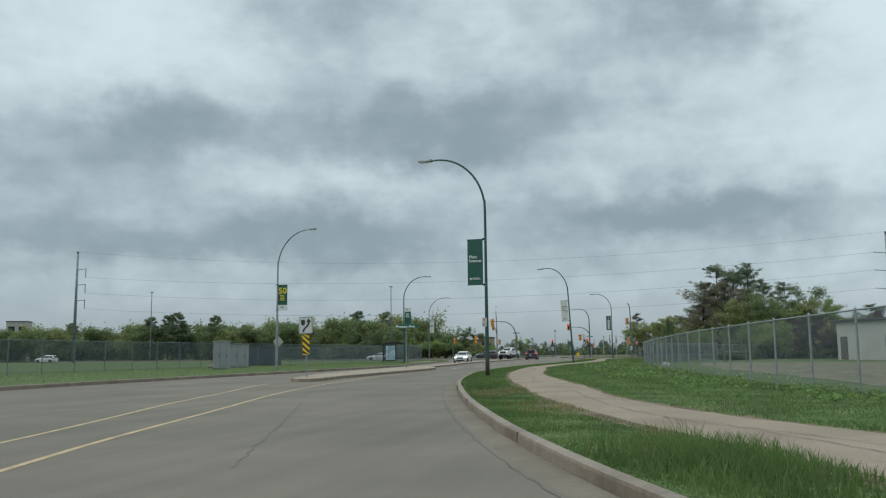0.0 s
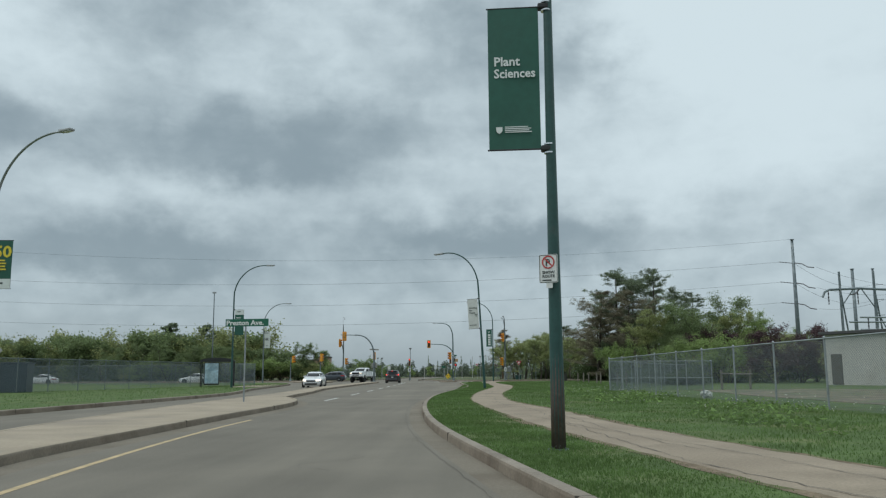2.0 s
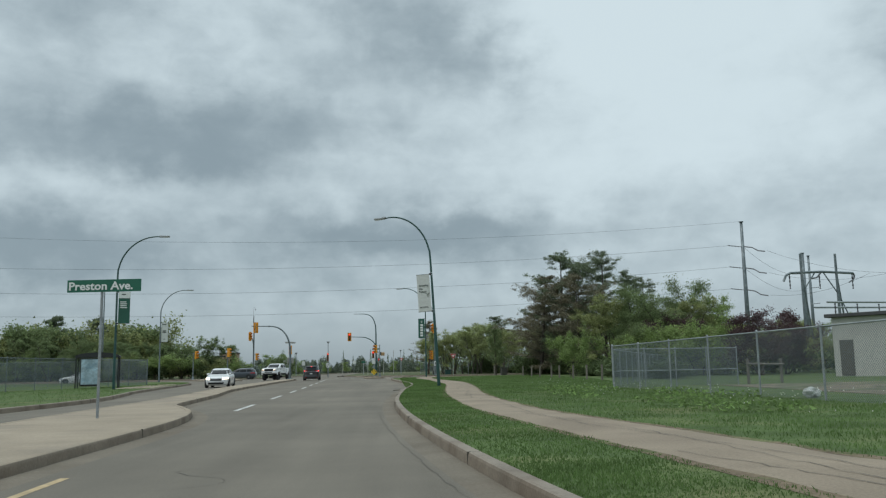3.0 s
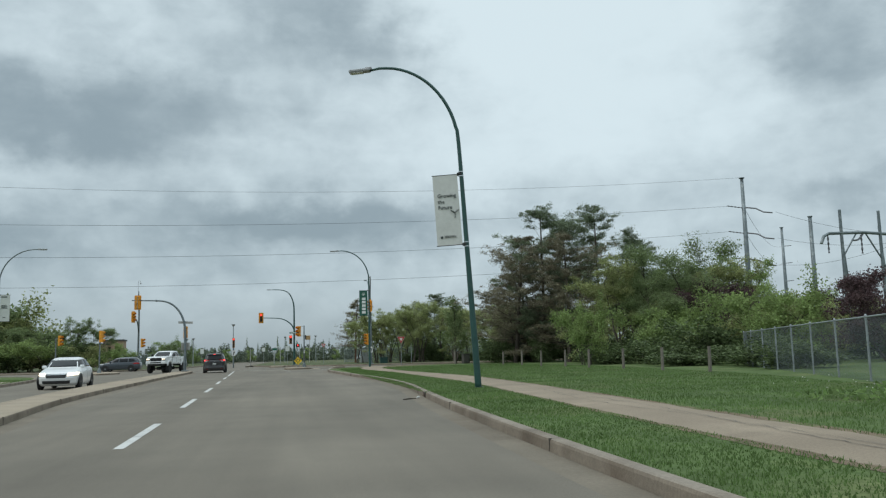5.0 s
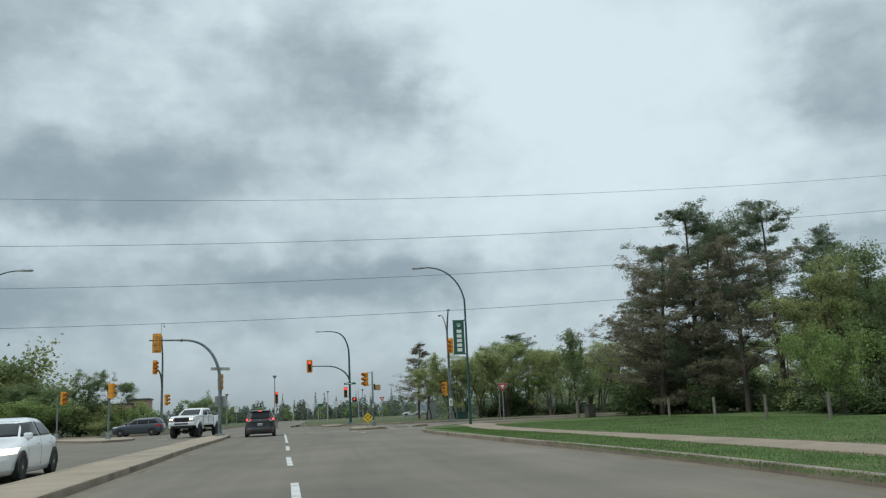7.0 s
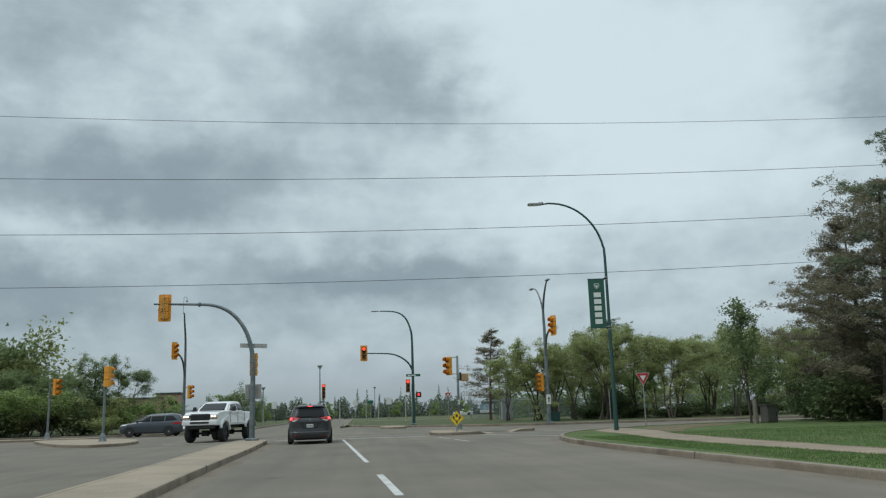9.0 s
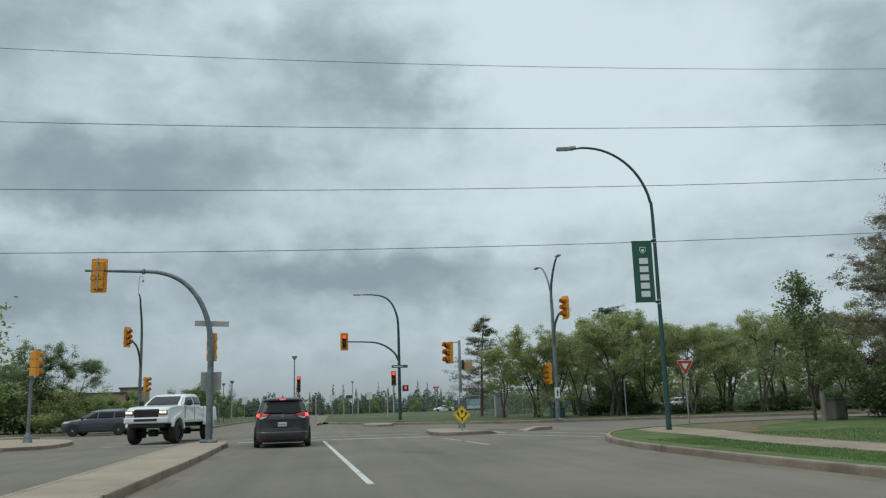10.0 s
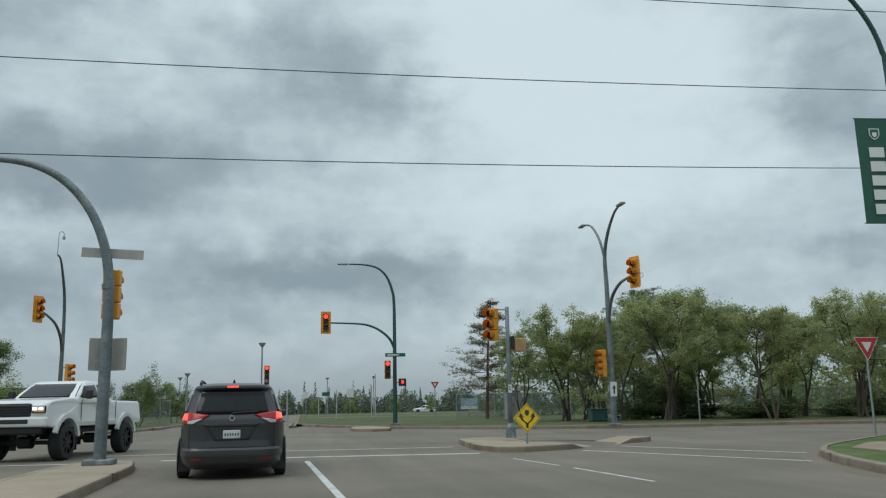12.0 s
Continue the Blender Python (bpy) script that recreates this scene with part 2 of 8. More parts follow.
GRAVEL = material("gravel_yard", (0.165, 0.135, 0.095), rough=0.95, spread=0.5, scale=1.8, fine=14.0, bump=0.6, bump_scale=14.0, stain=(0.085, 0.11, 0.045), stain_scale=0.5, stain_at=(0.46, 0.6))
GRASS = leaf_material("grass_blades", (0.123, 0.194, 0.062), island=0.18, spread=0.26, scale=0.6, through_light=0.5)
DRY_GRASS = leaf_material("dry_grass", (0.27, 0.235, 0.12), island=0.3)
PUFF = material("seed_heads", (0.6, 0.6, 0.55), rough=0.9, island=0.2)
WEED = leaf_material("broad_weed_leaves", (0.16, 0.24, 0.08), island=0.4)
GREEN_PAINT = material("dark_green_pole_paint", (0.020, 0.070, 0.062), rough=0.42, spread=0.15, scale=2.0, fine=20.0, stain=(0.05, 0.08, 0.072), stain_scale=3.0, stain_at=(0.58, 0.75))
RUST_SLEEVE = material("brown_weathered_sleeve", (0.085, 0.060, 0.048), rough=0.6, spread=0.3, scale=4.0, fine=26.0, stain=(0.3, 0.28, 0.26), stain_scale=9.0, stain_at=(0.66, 0.72))
GALV = material("galvanised_steel", (0.30, 0.325, 0.335), rough=0.5, metal=0.55, spread=0.2, scale=3.0, fine=30.0)
GALV_DARK = material("weathered_galvanised_pole", (0.16, 0.19, 0.20), rough=0.5, metal=0.35, spread=0.25, scale=2.5, fine=22.0, stain=(0.3, 0.32, 0.32), stain_scale=1.5, stain_at=(0.55, 0.75))
LAMP_GREY = material("lamp_housing_grey", (0.32, 0.33, 0.34), rough=0.5, spread=0.08)
LENS = material("lamp_lens", (0.6, 0.6, 0.58), rough=0.2, spread=0.04)
BANNER_GREEN = material("green_banner_vinyl", (0.018, 0.098, 0.068), rough=0.55, spread=0.10, scale=1.5, fine=10.0, bump=0.15, bump_scale=3.0)
BANNER_WHITE = material("white_banner_vinyl", (0.60, 0.61, 0.58), rough=0.55, spread=0.06, scale=1.5, fine=10.0, bump=0.15, bump_scale=3.0)
INK_WHITE = material("white_print", (0.72, 0.74, 0.72), rough=0.5, spread=0.04)
INK_DARK = material("dark_print", (0.035, 0.05, 0.048), rough=0.5, spread=0.1)
INK_YELLOW = material("yellow_print", (0.75, 0.58, 0.05), rough=0.5, spread=0.06)
INK_RED = material("red_print", (0.46, 0.04, 0.038), rough=0.45, spread=0.06)
SIGN_WHITE = material("white_sign_sheeting", (0.68, 0.69, 0.67), rough=0.4, spread=0.05, scale=2.0)
SIGN_YELLOW = material("yellow_sign_sheeting", (0.88, 0.58, 0.018), rough=0.4, spread=0.06, scale=2.0)
SIGN_GREEN = material("green_sign_sheeting", (0.012, 0.115, 0.07), rough=0.4, spread=0.06, scale=2.0)
SIGN_BACK = material("aluminium_sign_back", (0.40, 0.395, 0.37), rough=0.55, metal=0.1, spread=0.12, scale=3.0)
SIGNAL_YELLOW = material("amber_signal_housing", (0.72, 0.30, 0.022), rough=0.45, spread=0.08, scale=3.0)
FADED_AMBER = material("faded_amber_housing", (0.42, 0.27, 0.13), rough=0.6, spread=0.15, scale=4.0)
SIGNAL_BLACK = material("black_signal_visor", (0.018, 0.018, 0.018), rough=0.6, spread=0.1)
RED_ON = material("lit_red_lens", (0.5, 0.02, 0.02), rough=0.3, emit=(1.0, 0.045, 0.03), emit_power=2.2)
LENS_OFF = material("unlit_dark_lens", (0.035, 0.03, 0.028), rough=0.25)
CABLE = material("black_cable", (0.05, 0.055, 0.06), rough=0.7)
INSULATOR = material("polymer_insulator", (0.12, 0.12, 0.13), rough=0.5)
BARK = material("grey_brown_bark", (0.075, 0.062, 0.050), rough=0.95, spread=0.35, scale=3.0, fine=22.0, bump=0.7, bump_scale=16.0, stretch=(1, 1, 0.3))
PINE_BARK = material("reddish_pine_bark", (0.13, 0.075, 0.05), rough=0.95, spread=0.35, scale=3.0, fine=22.0, bump=0.7, bump_scale=16.0, stretch=(1, 1, 0.3))
LEAF_SPRING = leaf_material("pale_spring_leaves", (0.345, 0.385, 0.18), through_light=0.62)
LEAF_GREEN = leaf_material("fresh_green_leaves", (0.235, 0.312, 0.112))
LEAF_OLIVE = leaf_material("olive_leaves", (0.285, 0.315, 0.135))
LEAF_MID = leaf_material("mid_green_leaves", (0.19, 0.245, 0.112))
LEAF_DARK = leaf_material("dark_undergrowth_leaves", (0.10, 0.138, 0.056), through_light=0.25)
LEAF_PURPLE = leaf_material("purple_leaves", (0.092, 0.056, 0.058), through_light=0.2)
NEEDLE = leaf_material("dark_pine_needles", (0.185, 0.228, 0.142), through_light=0.4, island=0.3)
NEEDLE_BROWN = leaf_material("browning_pine_needles", (0.225, 0.205, 0.14), through_light=0.4, island=0.3)
LEAF_FAR = leaf_material("far_wood_leaves", (0.135, 0.165, 0.118), through_light=0.2, island=0.45)
WOOD_POST = material("weathered_timber_post", (0.17, 0.152, 0.128), rough=0.9, spread=0.25, scale=2.0, fine=24.0, bump=0.4, stretch=(1, 1, 0.2))
FENCE_WIRE = mesh_wire_material("chain_link_wire")
WALL_METAL = material("off_white_ribbed_cladding", (0.48, 0.475, 0.44), rough=0.6, spread=0.06, scale=0.6, fine=8.0, stain=(0.41, 0.395, 0.355), stain_scale=0.5)
ROOF_DARK = material("dark_roof_trim", (0.06, 0.06, 0.062), rough=0.7, spread=0.15)
CABINET_GREY = material("grey_cabinet_paint", (0.25, 0.27, 0.275), rough=0.55, spread=0.08, scale=1.2, stain=(0.20, 0.205, 0.20), stain_scale=1.2)
BOX_BROWN = material("dull_brown_grey_box_paint", (0.10, 0.095, 0.082), rough=0.7, spread=0.12)
CABINET_DARK = material("dark_blue_container_paint", (0.035, 0.05, 0.065), rough=0.5, spread=0.15)
BRICK_TAN = material("tan_brick_wall", (0.36, 0.25, 0.18), rough=0.85, spread=0.12, scale=0.5, fine=6.0, stain=(0.29, 0.195, 0.14), stain_scale=0.2)
PALE_WALL = material("pale_stucco", (0.42, 0.40, 0.36), rough=0.85, spread=0.1, scale=0.5, fine=6.0)
GLASS_DARK = material("dark_window_glass", (0.010, 0.012, 0.014), rough=0.06, spread=0.1, spec=0.28)
GLASS_CLEAR = glass_material("shelter_glass", (0.86, 0.92, 0.92))
TYRE = material("tyre_rubber", (0.022, 0.022, 0.022), rough=0.85, spread=0.2)
BLACK_TRIM = material("black_plastic_trim", (0.022, 0.023, 0.024), rough=0.6, spread=0.12)
CHROME = material("bright_metal", (0.62, 0.63, 0.64), rough=0.18, metal=1.0, spread=0.04)
RIM = material("alloy_rim", (0.42, 0.43, 0.44), rough=0.32, metal=0.85, spread=0.08)
PAINT_WHITE = material("white_car_paint", (0.72, 0.73, 0.73), rough=0.28, spread=0.02, coat=0.6)
PAINT_GREY = material("dark_grey_car_paint", (0.045, 0.046, 0.050), rough=0.36, metal=0.2, spread=0.06, coat=0.35)
PAINT_SLATE = material("slate_blue_car_paint", (0.052, 0.064, 0.078), rough=0.30, metal=0.3, spread=0.04, coat=0.7)
PAINT_RED = material("red_car_paint", (0.28, 0.022, 0.025), rough=0.3, spread=0.04, coat=0.7)
TAIL_ON = material("lit_brake_lamp", (0.5, 0.02, 0.02), rough=0.2, emit=(1.0, 0.05, 0.035), emit_power=2.4)
TAIL_OFF = material("red_tail_lens", (0.36, 0.010, 0.012), rough=0.18, spread=0.06)
HEAD_ON = material("lit_headlamp", (0.8, 0.76, 0.66), rough=0.15, emit=(1.0, 0.86, 0.62), emit_power=2.5)
HEAD_OFF = material("clear_headlamp", (0.5, 0.52, 0.54), rough=0.12, spread=0.05)
PLATE_WHITE = material("white_plate", (0.62, 0.64, 0.64), rough=0.4, spread=0.04)
POSTER_BLUE = material("pale_blue_poster", (0.35, 0.46, 0.52), rough=0.3, spread=0.3, scale=1.6, fine=5.0, stain=(0.16, 0.26, 0.33), stain_scale=1.3)


# ---- mesh helpers ----
def obj(name, verts, faces, mat, parent=None, label="", smooth=False):
    me = bpy.data.meshes.new(name)
    me.from_pydata([tuple(v) for v in verts], [], [tuple(f) for f in faces])
    me.materials.append(mat)
    if smooth:
        me.polygons.foreach_set("use_smooth", [True] * len(me.polygons))
    me.update()
    ob = new(name, me)
    if parent:
        ob.parent = parent
    if label:
        ob["label"] = label
    return ob


def part(name, bm, mat, parent=None, label="", smooth=False):
    me = bpy.data.meshes.new(name)
    bmesh.ops.recalc_face_normals(bm, faces=bm.faces)
    bm.to_mesh(me)
    bm.free()
    me.materials.append(mat)
    if smooth:
        me.polygons.foreach_set("use_smooth", [True] * len(me.polygons))
    ob = new(name, me)
    if parent:
        ob.parent = parent
    if label:
        ob["label"] = label
    return ob


def thing(name, x, y, z, turn, label, category, group="", kind=""):
    ob = new(name)
    ob.empty_display_size = 0.2
    ob.matrix_world = pose(x, y, z, 0, 0, turn)
    return tagged(ob, label, category, group, kind)


def box(bm, c, s, m=None, bevel=0.0):
    made = bmesh.ops.create_cube(bm, size=1.0)["verts"]
    bmesh.ops.scale(bm, vec=s, verts=made)
    if bevel:
        edges = list({e for v in made for e in v.link_edges})
        made = bmesh.ops.bevel(bm, geom=edges + made, offset=bevel, segments=2, profile=0.5, affect="EDGES")["verts"]
        made = list(set(made))
    bmesh.ops.translate(bm, vec=c, verts=made)
    if m is not None:
        bmesh.ops.transform(bm, matrix=m, verts=made)
    return made


def tube(bm, pts, radii, seg=10, cap=True):
    pts = [Vector(p) for p in pts]
    if isinstance(radii, (int, float)):
        radii = [radii] * len(pts)
    rings, ref = [], None
    for i, p in enumerate(pts):
        d = (pts[min(i + 1, len(pts) - 1)] - pts[max(i - 1, 0)]).normalized()
        if ref is None:
            ref = Vector((1, 0, 0)) if abs(d.x) < 0.9 else Vector((0, 1, 0))
        a = (ref - d * ref.dot(d)).normalized()
        b = d.cross(a)
        ref = a
        rings.append([bm.verts.new(p + (a * math.cos(6.283185 * k / seg) + b * math.sin(6.283185 * k / seg)) * radii[i]) for k in range(seg)])
    for r0, r1 in zip(rings, rings[1:]):
        for k in range(seg):
            bm.faces.new((r0[k], r0[(k + 1) % seg], r1[(k + 1) % seg], r1[k]))
    if cap:
        bm.faces.new(rings[0][::-1])
        bm.faces.new(rings[-1])


def bent(bm, pts, radii, seg=12, step=0.12):
    """A tube along a smooth curve through the points, tapering evenly."""
    line = [np.append(np.array(p, float), r) for p, r in zip(pts, radii)]
    fine_ = along(line, step)
    tube(bm, [q[:3] for q in fine_], [float(q[3]) for q in fine_], seg)


def plate(bm, outline, thick, at=(0, 0, 0), m=None):
    """A flat shape in the x-z plane whose front faces -y, with thickness."""
    x0, y0, z0 = at
    f = [bm.verts.new((x0 + x, y0, z0 + z)) for x, z in outline]
    b = [bm.verts.new((x0 + x, y0 + thick, z0 + z)) for x, z in outline]
    bm.faces.new(f)
    bm.faces.new(b[::-1])
    n = len(f)
    for k in range(n):
        bm.faces.new((f[k], b[k], b[(k + 1) % n], f[(k + 1) % n]))
    if m is not None:
        bmesh.ops.transform(bm, matrix=m, verts=f + b)


def rounded(w, h, r, seg=4):
    out = []
    for cx_, cz_, a0 in ((w / 2 - r, h / 2 - r, 0), (-w / 2 + r, h / 2 - r, 90), (-w / 2 + r, -h / 2 + r, 180), (w / 2 - r, -h / 2 + r, 270)):
        for k in range(seg + 1):
            a = radians(a0 + 90 * k / seg)
            out.append((cx_ + r * math.cos(a), cz_ + r * math.sin(a)))
    return out


def ellipse(rx, rz, seg=20, cx_=0.0, cz_=0.0):
    return [(cx_ + rx * math.cos(6.283185 * k / seg), cz_ + rz * math.sin(6.283185 * k / seg)) for k in range(seg)]


def ring_plate(bm, r0, r1, thick, at, seg=28):
    x0, y0, z0 = at
    rows = []
    for r in (r0, r1):
        for dy in (0, thick):
            rows.append([bm.verts.new((x0 + r * math.cos(6.283185 * k / seg), y0 + dy, z0 + r * math.sin(6.283185 * k / seg))) for k in range(seg)])
    a, b, c, d = rows
    for k in range(seg):
        j = (k + 1) % seg
        for p, q in ((a, c), (c, d), (d, b), (b, a)):
            bm.faces.new((p[k], p[j], q[j], q[k]))


def words(text, size, mat, parent, x, y, z, turn=(90, 0, 0), align="LEFT", name="lettering", label="", bold=0.0, wide=1.0):
    """Lettering in the built-in font, as a thin mesh of its own."""
    cu = bpy.data.curves.new(name, "FONT")
    cu.body, cu.size, cu.align_x, cu.extrude, cu.resolution_u, cu.offset = text, size, align, 0.002, 2, bold
    tmp = bpy.data.objects.new(name, cu)
    scene.collection.objects.link(tmp)
    bpy.context.view_layer.update()
    me = bpy.data.meshes.new_from_object(tmp.evaluated_get(bpy.context.evaluated_depsgraph_get()))
    bpy.data.objects.remove(tmp)
    bpy.data.curves.remove(cu)
    me.name = name
    me.transform(pose(x, y, z, *turn) @ Matrix.Diagonal((wide, 1, 1, 1)))
    me.materials.clear()
    me.materials.append(mat)
    ob = new(name, me)
    ob.parent = parent
    if label:
        ob["label"] = label
    return ob


def along(line, step):
    """Points on a polyline at even steps, rounded by a Catmull-Rom curve."""
    P = [np.array(p, float) for p in line]
    out = []
    for i in range(len(P) - 1):
        p0, p1, p2, p3 = P[max(i - 1, 0)], P[i], P[i + 1], P[min(i + 2, len(P) - 1)]
        n = max(1, int(np.linalg.norm(p2 - p1) / step))
        for k in range(n):
            u = k / n
            out.append(0.5 * ((2 * p1) + (-p0 + p2) * u + (2 * p0 - 5 * p1 + 4 * p2 - p3) * u * u + (-p0 + 3 * p1 - 3 * p2 + p3) * u ** 3))
    out.append(P[-1])
    return out


def normals(pts, closed=False):
    out = []
    n = len(pts)
    for i in range(n):
        a, b = (pts[i - 1], pts[(i + 1) % n]) if closed else (pts[max(i - 1, 0)], pts[min(i + 1, n - 1)])
        d = (b - a) / (np.linalg.norm(b - a) + 1e-9)
        out.append(np.array((d[1], -d[0])))
    return out


def strip(name, line, lo, hi, z, mat, parent=None, label="", closed=False):
    """A ribbon beside a line, from offset lo to hi, to the right of its run; z: one height, or those of its two edges."""
    z0, z1 = z if isinstance(z, tuple) else (z, z)
    nn = normals(line, closed)
    v, f = [], []
    for p, q in zip(line, nn):
        v += [(*(p + q * lo), z0), (*(p + q * hi), z1)]
    n = len(line)
    for i in range(n if closed else n - 1):
        j = (i + 1) % n
        f.append((2 * i, 2 * i + 1, 2 * j + 1, 2 * j))
    return obj(name, v, f, mat, parent, label)


def kerb(name, line, side, mat, label, closed=False, height=0.15, width=0.15, joint=14, low=None):
    """Cast kerb along a line: battered face, rounded arris and joints. side 1: the raised ground lies right of the run."""
    section = [(0.0, -0.05), (0.012, height * 0.75), (0.022, height * 0.93), (0.045, height), (width, height), (width, -0.05)]
    nn = normals(line, closed)
    v, f = [], []
    for p, q in zip(line, nn):
        u = low(p) if low else 1.0
        v += [(*(p + q * side * o), z * u if z > 0 else z) for o, z in section]
    n, k = len(line), len(section)
    for i in range(n if closed else n - 1):
        j = (i + 1) % n
        for a in range(k - 1):
            f.append((i * k + a, i * k + a + 1, j * k + a + 1, j * k + a) if side > 0 else (i * k + a, j * k + a, j * k + a + 1, i * k + a + 1))
    ob = obj(name, v, f, mat)
    # upright faces take a darker, browner colour than arris and top
    ob.data.materials.append(KERB_FACE)
    ob.data.polygons.foreach_set("material_index", [0 if i % (k - 1) in (2, 3) else 1 for i in range(len(f))])
    tagged(ob, label, "kerb", kind="structure")
    # open joints, dark and slightly proud of the face
    bm = bmesh.new()
    for i in range(joint // 2, n - 1, joint):
        if low and low(line[i]) < 1:
            continue
        d = line[i + 1] - line[i]
        m = Matrix.Translation((*line[i], 0)) @ Matrix.Rotation(math.atan2(d[1], d[0]), 4, "Z")
        box(bm, (0, -side * (width / 2 - 0.0005), height / 2 + 0.001), (0.004, width + 0.002, height + 0.001), m)
    if bm.verts:
        part("joint", bm, ROAD_CRACK, ob)
    else:
        bm.free()
    return ob


def slab(name, outline, z0, z1, mat, label, category, kind="structure", low=None):
    """A raised flat area with its own edge."""
    bm = bmesh.new()
    top = [bm.verts.new((x, y, z1 * (low((x, y)) if low else 1.0))) for x, y in outline]
    low = [bm.verts.new((x, y, z0)) for x, y in outline]
    f = bm.faces.new(top)
    n = len(top)
    for k in range(n):
        bm.faces.new((top[k], top[(k + 1) % n], low[(k + 1) % n], low[k]))
    bmesh.ops.triangulate(bm, faces=[f])
    return tagged(part(name, bm, mat), label, category, kind=kind)


# ---- ground, road, kerbs ----
def xy(*p):
    return [np.array(q, float) for q in p]


tagged(obj("ground", [(-2500, -2500, -0.06), (2500, -2500, -0.06), (2500, 2500, -0.06), (-2500, 2500, -0.06)], [(0, 1, 2, 3)], FIELD),
       "flat grassland reaching to the horizon", "ground", kind="structure")

RIGHT_KERB = along(xy((14, -40), (8.31, -18.05), (3.81, -3.06), (0.71, 5.43), (-0.59, 8.52), (-1.53, 10.92), (-2.65, 14.12), (-4.45, 19.93), (-6.33, 26.94), (-7.28, 30.95), (-8.27, 35.96),
                      (-9.29, 41.96), (-9.96, 47.97), (-10.45, 54.98), (-10.65, 62), (-10.56, 68), (-10.27, 76), (-9.98, 81), (-9.68, 86), (-9.64, 91.5), (-9.86, 97), (-10.19, 102), (-10.44,
                      107), (-10.84, 115), (-10.86, 119.99), (-10.38, 123.92), (-9.22, 127.5), (-7.8, 129.9), (-5.6, 131.95), (-3, 133.9), (2, 135.6), (12, 136.2), (40, 134.6), (120, 129)), 1.0)
LEFT_KERB = along(xy((-4, -40), (-9, -20), (-14.5, -3), (-19.0, 9), (-21.6, 20), (-22.4, 30), (-22.3, 40), (-22.0, 50), (-22.0, 60), (-22.1, 70), (-23.2, 77), (-24.6, 84),
                     (-26.0, 94), (-27.2, 104), (-28.4, 112), (-29.6, 117), (-31.4, 122.5), (-34.4, 127), (-39, 130), (-60, 134), (-130, 142)), 1.2)
NE_KERB = along(xy((-18.8, 420), (-18.8, 185), (-18.9, 172), (-17.2, 164.5), (-14.4, 158.0), (-12.0, 154.6), (-8.6, 151.2), (-5, 149.3), (3, 147.7), (15, 145.8), (50, 142.5), (140, 137)), 1.4)
NW_KERB = along(xy((-27.0, 420), (-27.0, 190), (-27.1, 170), (-27.9, 161), (-30.2, 157.0), (-34, 156.2), (-42, 157.6), (-60, 160), (-140, 168)), 1.4)
MEDIAN = along(xy((-15.3, 34.05), (-14.65, 33.4), (-14.15, 33.5), (-14.05, 34.5), (-14.4, 37), (-14.55, 40), (-14.66, 43), (-14.80, 47.3), (-14.88, 52), (-15.05, 55), (-15.37, 57.4), (-15.85, 59.4),
                  (-16.6, 61.6), (-17.15, 63.2), (-17.5, 66), (-18.2, 74), (-19.2, 82), (-19.75, 90), (-20.2, 100), (-20.6, 108), (-20.85, 115), (-21.0, 121), (-21.25, 127), (-21.4, 130.2), (-21.65, 131.7), (-22.15, 132.3),
                  (-22.65, 131.7), (-22.85, 129.5), (-22.7, 124), (-22.3, 115), (-21.8, 101), (-20.95, 87), (-19.7, 74), (-19.1, 66), (-18.65, 57), (-18.0, 48.5), (-17.3, 42), (-16.1, 36.6), (-15.3, 34.05)), 0.8)[:-1]
TURN_ISLAND = along(xy((-13.85, 138.2), (-14.05, 136.0), (-14.1, 134.2), (-13.85, 133.1), (-13.3, 132.9), (-12.4, 133.3), (-11.35, 134.0), (-10.1, 135.3), (-9.0, 136.1), (-8.6, 136.6), (-9.2, 137.5), (-10.7, 138.3), (-12.2, 138.9), (-13.3, 139.0), (-13.85, 138.2)), 0.6)[:-1]
LEFT_ISLAND = along(xy((-29.3, 132.5), (-28.4, 133.0), (-28.1, 134.6), (-28.7, 138.4), (-30.2, 142.0), (-33.0, 144.6), (-35.4, 145.2), (-35.7, 143.6), (-33.6, 139.0), (-31.8, 135.4), (-30.4, 133.3), (-29.3, 132.5)), 0.6)[:-1]
CROSS_MEDIAN = along(xy((-33.4, 148.8), (-34.2, 148.0), (-40, 148.9), (-60, 151.4), (-60.2, 152.6), (-40, 150.4), (-34.2, 149.8), (-33.4, 148.8)), 0.8)[:-1]
FAR_NOSE = along(xy((-16.0, 153.6), (-15.2, 152.4), (-14.4, 152.6), (-14.2, 155), (-15.0, 158.4), (-15.9, 157), (-16.0, 153.6)), 0.6)[:-1]

road_outline = [(-140, 118), (-40, 116), (-40, -45), (30, -45), (30, 120), (140, 112), (140, 150), (0, 166), (-12, 185), (-12, 425), (-33, 425), (-33, 178), (-140, 182)]
slab("road", road_outline, -0.05, 0.0, ASPHALT, "worn pale grey asphalt road with faint cracks", "road")


def outline(line, extra):
    return [tuple(p) for p in line] + list(extra)


def inset(line, side, d):
    return [p + q * side * d for p, q in zip(line, normals(line))]


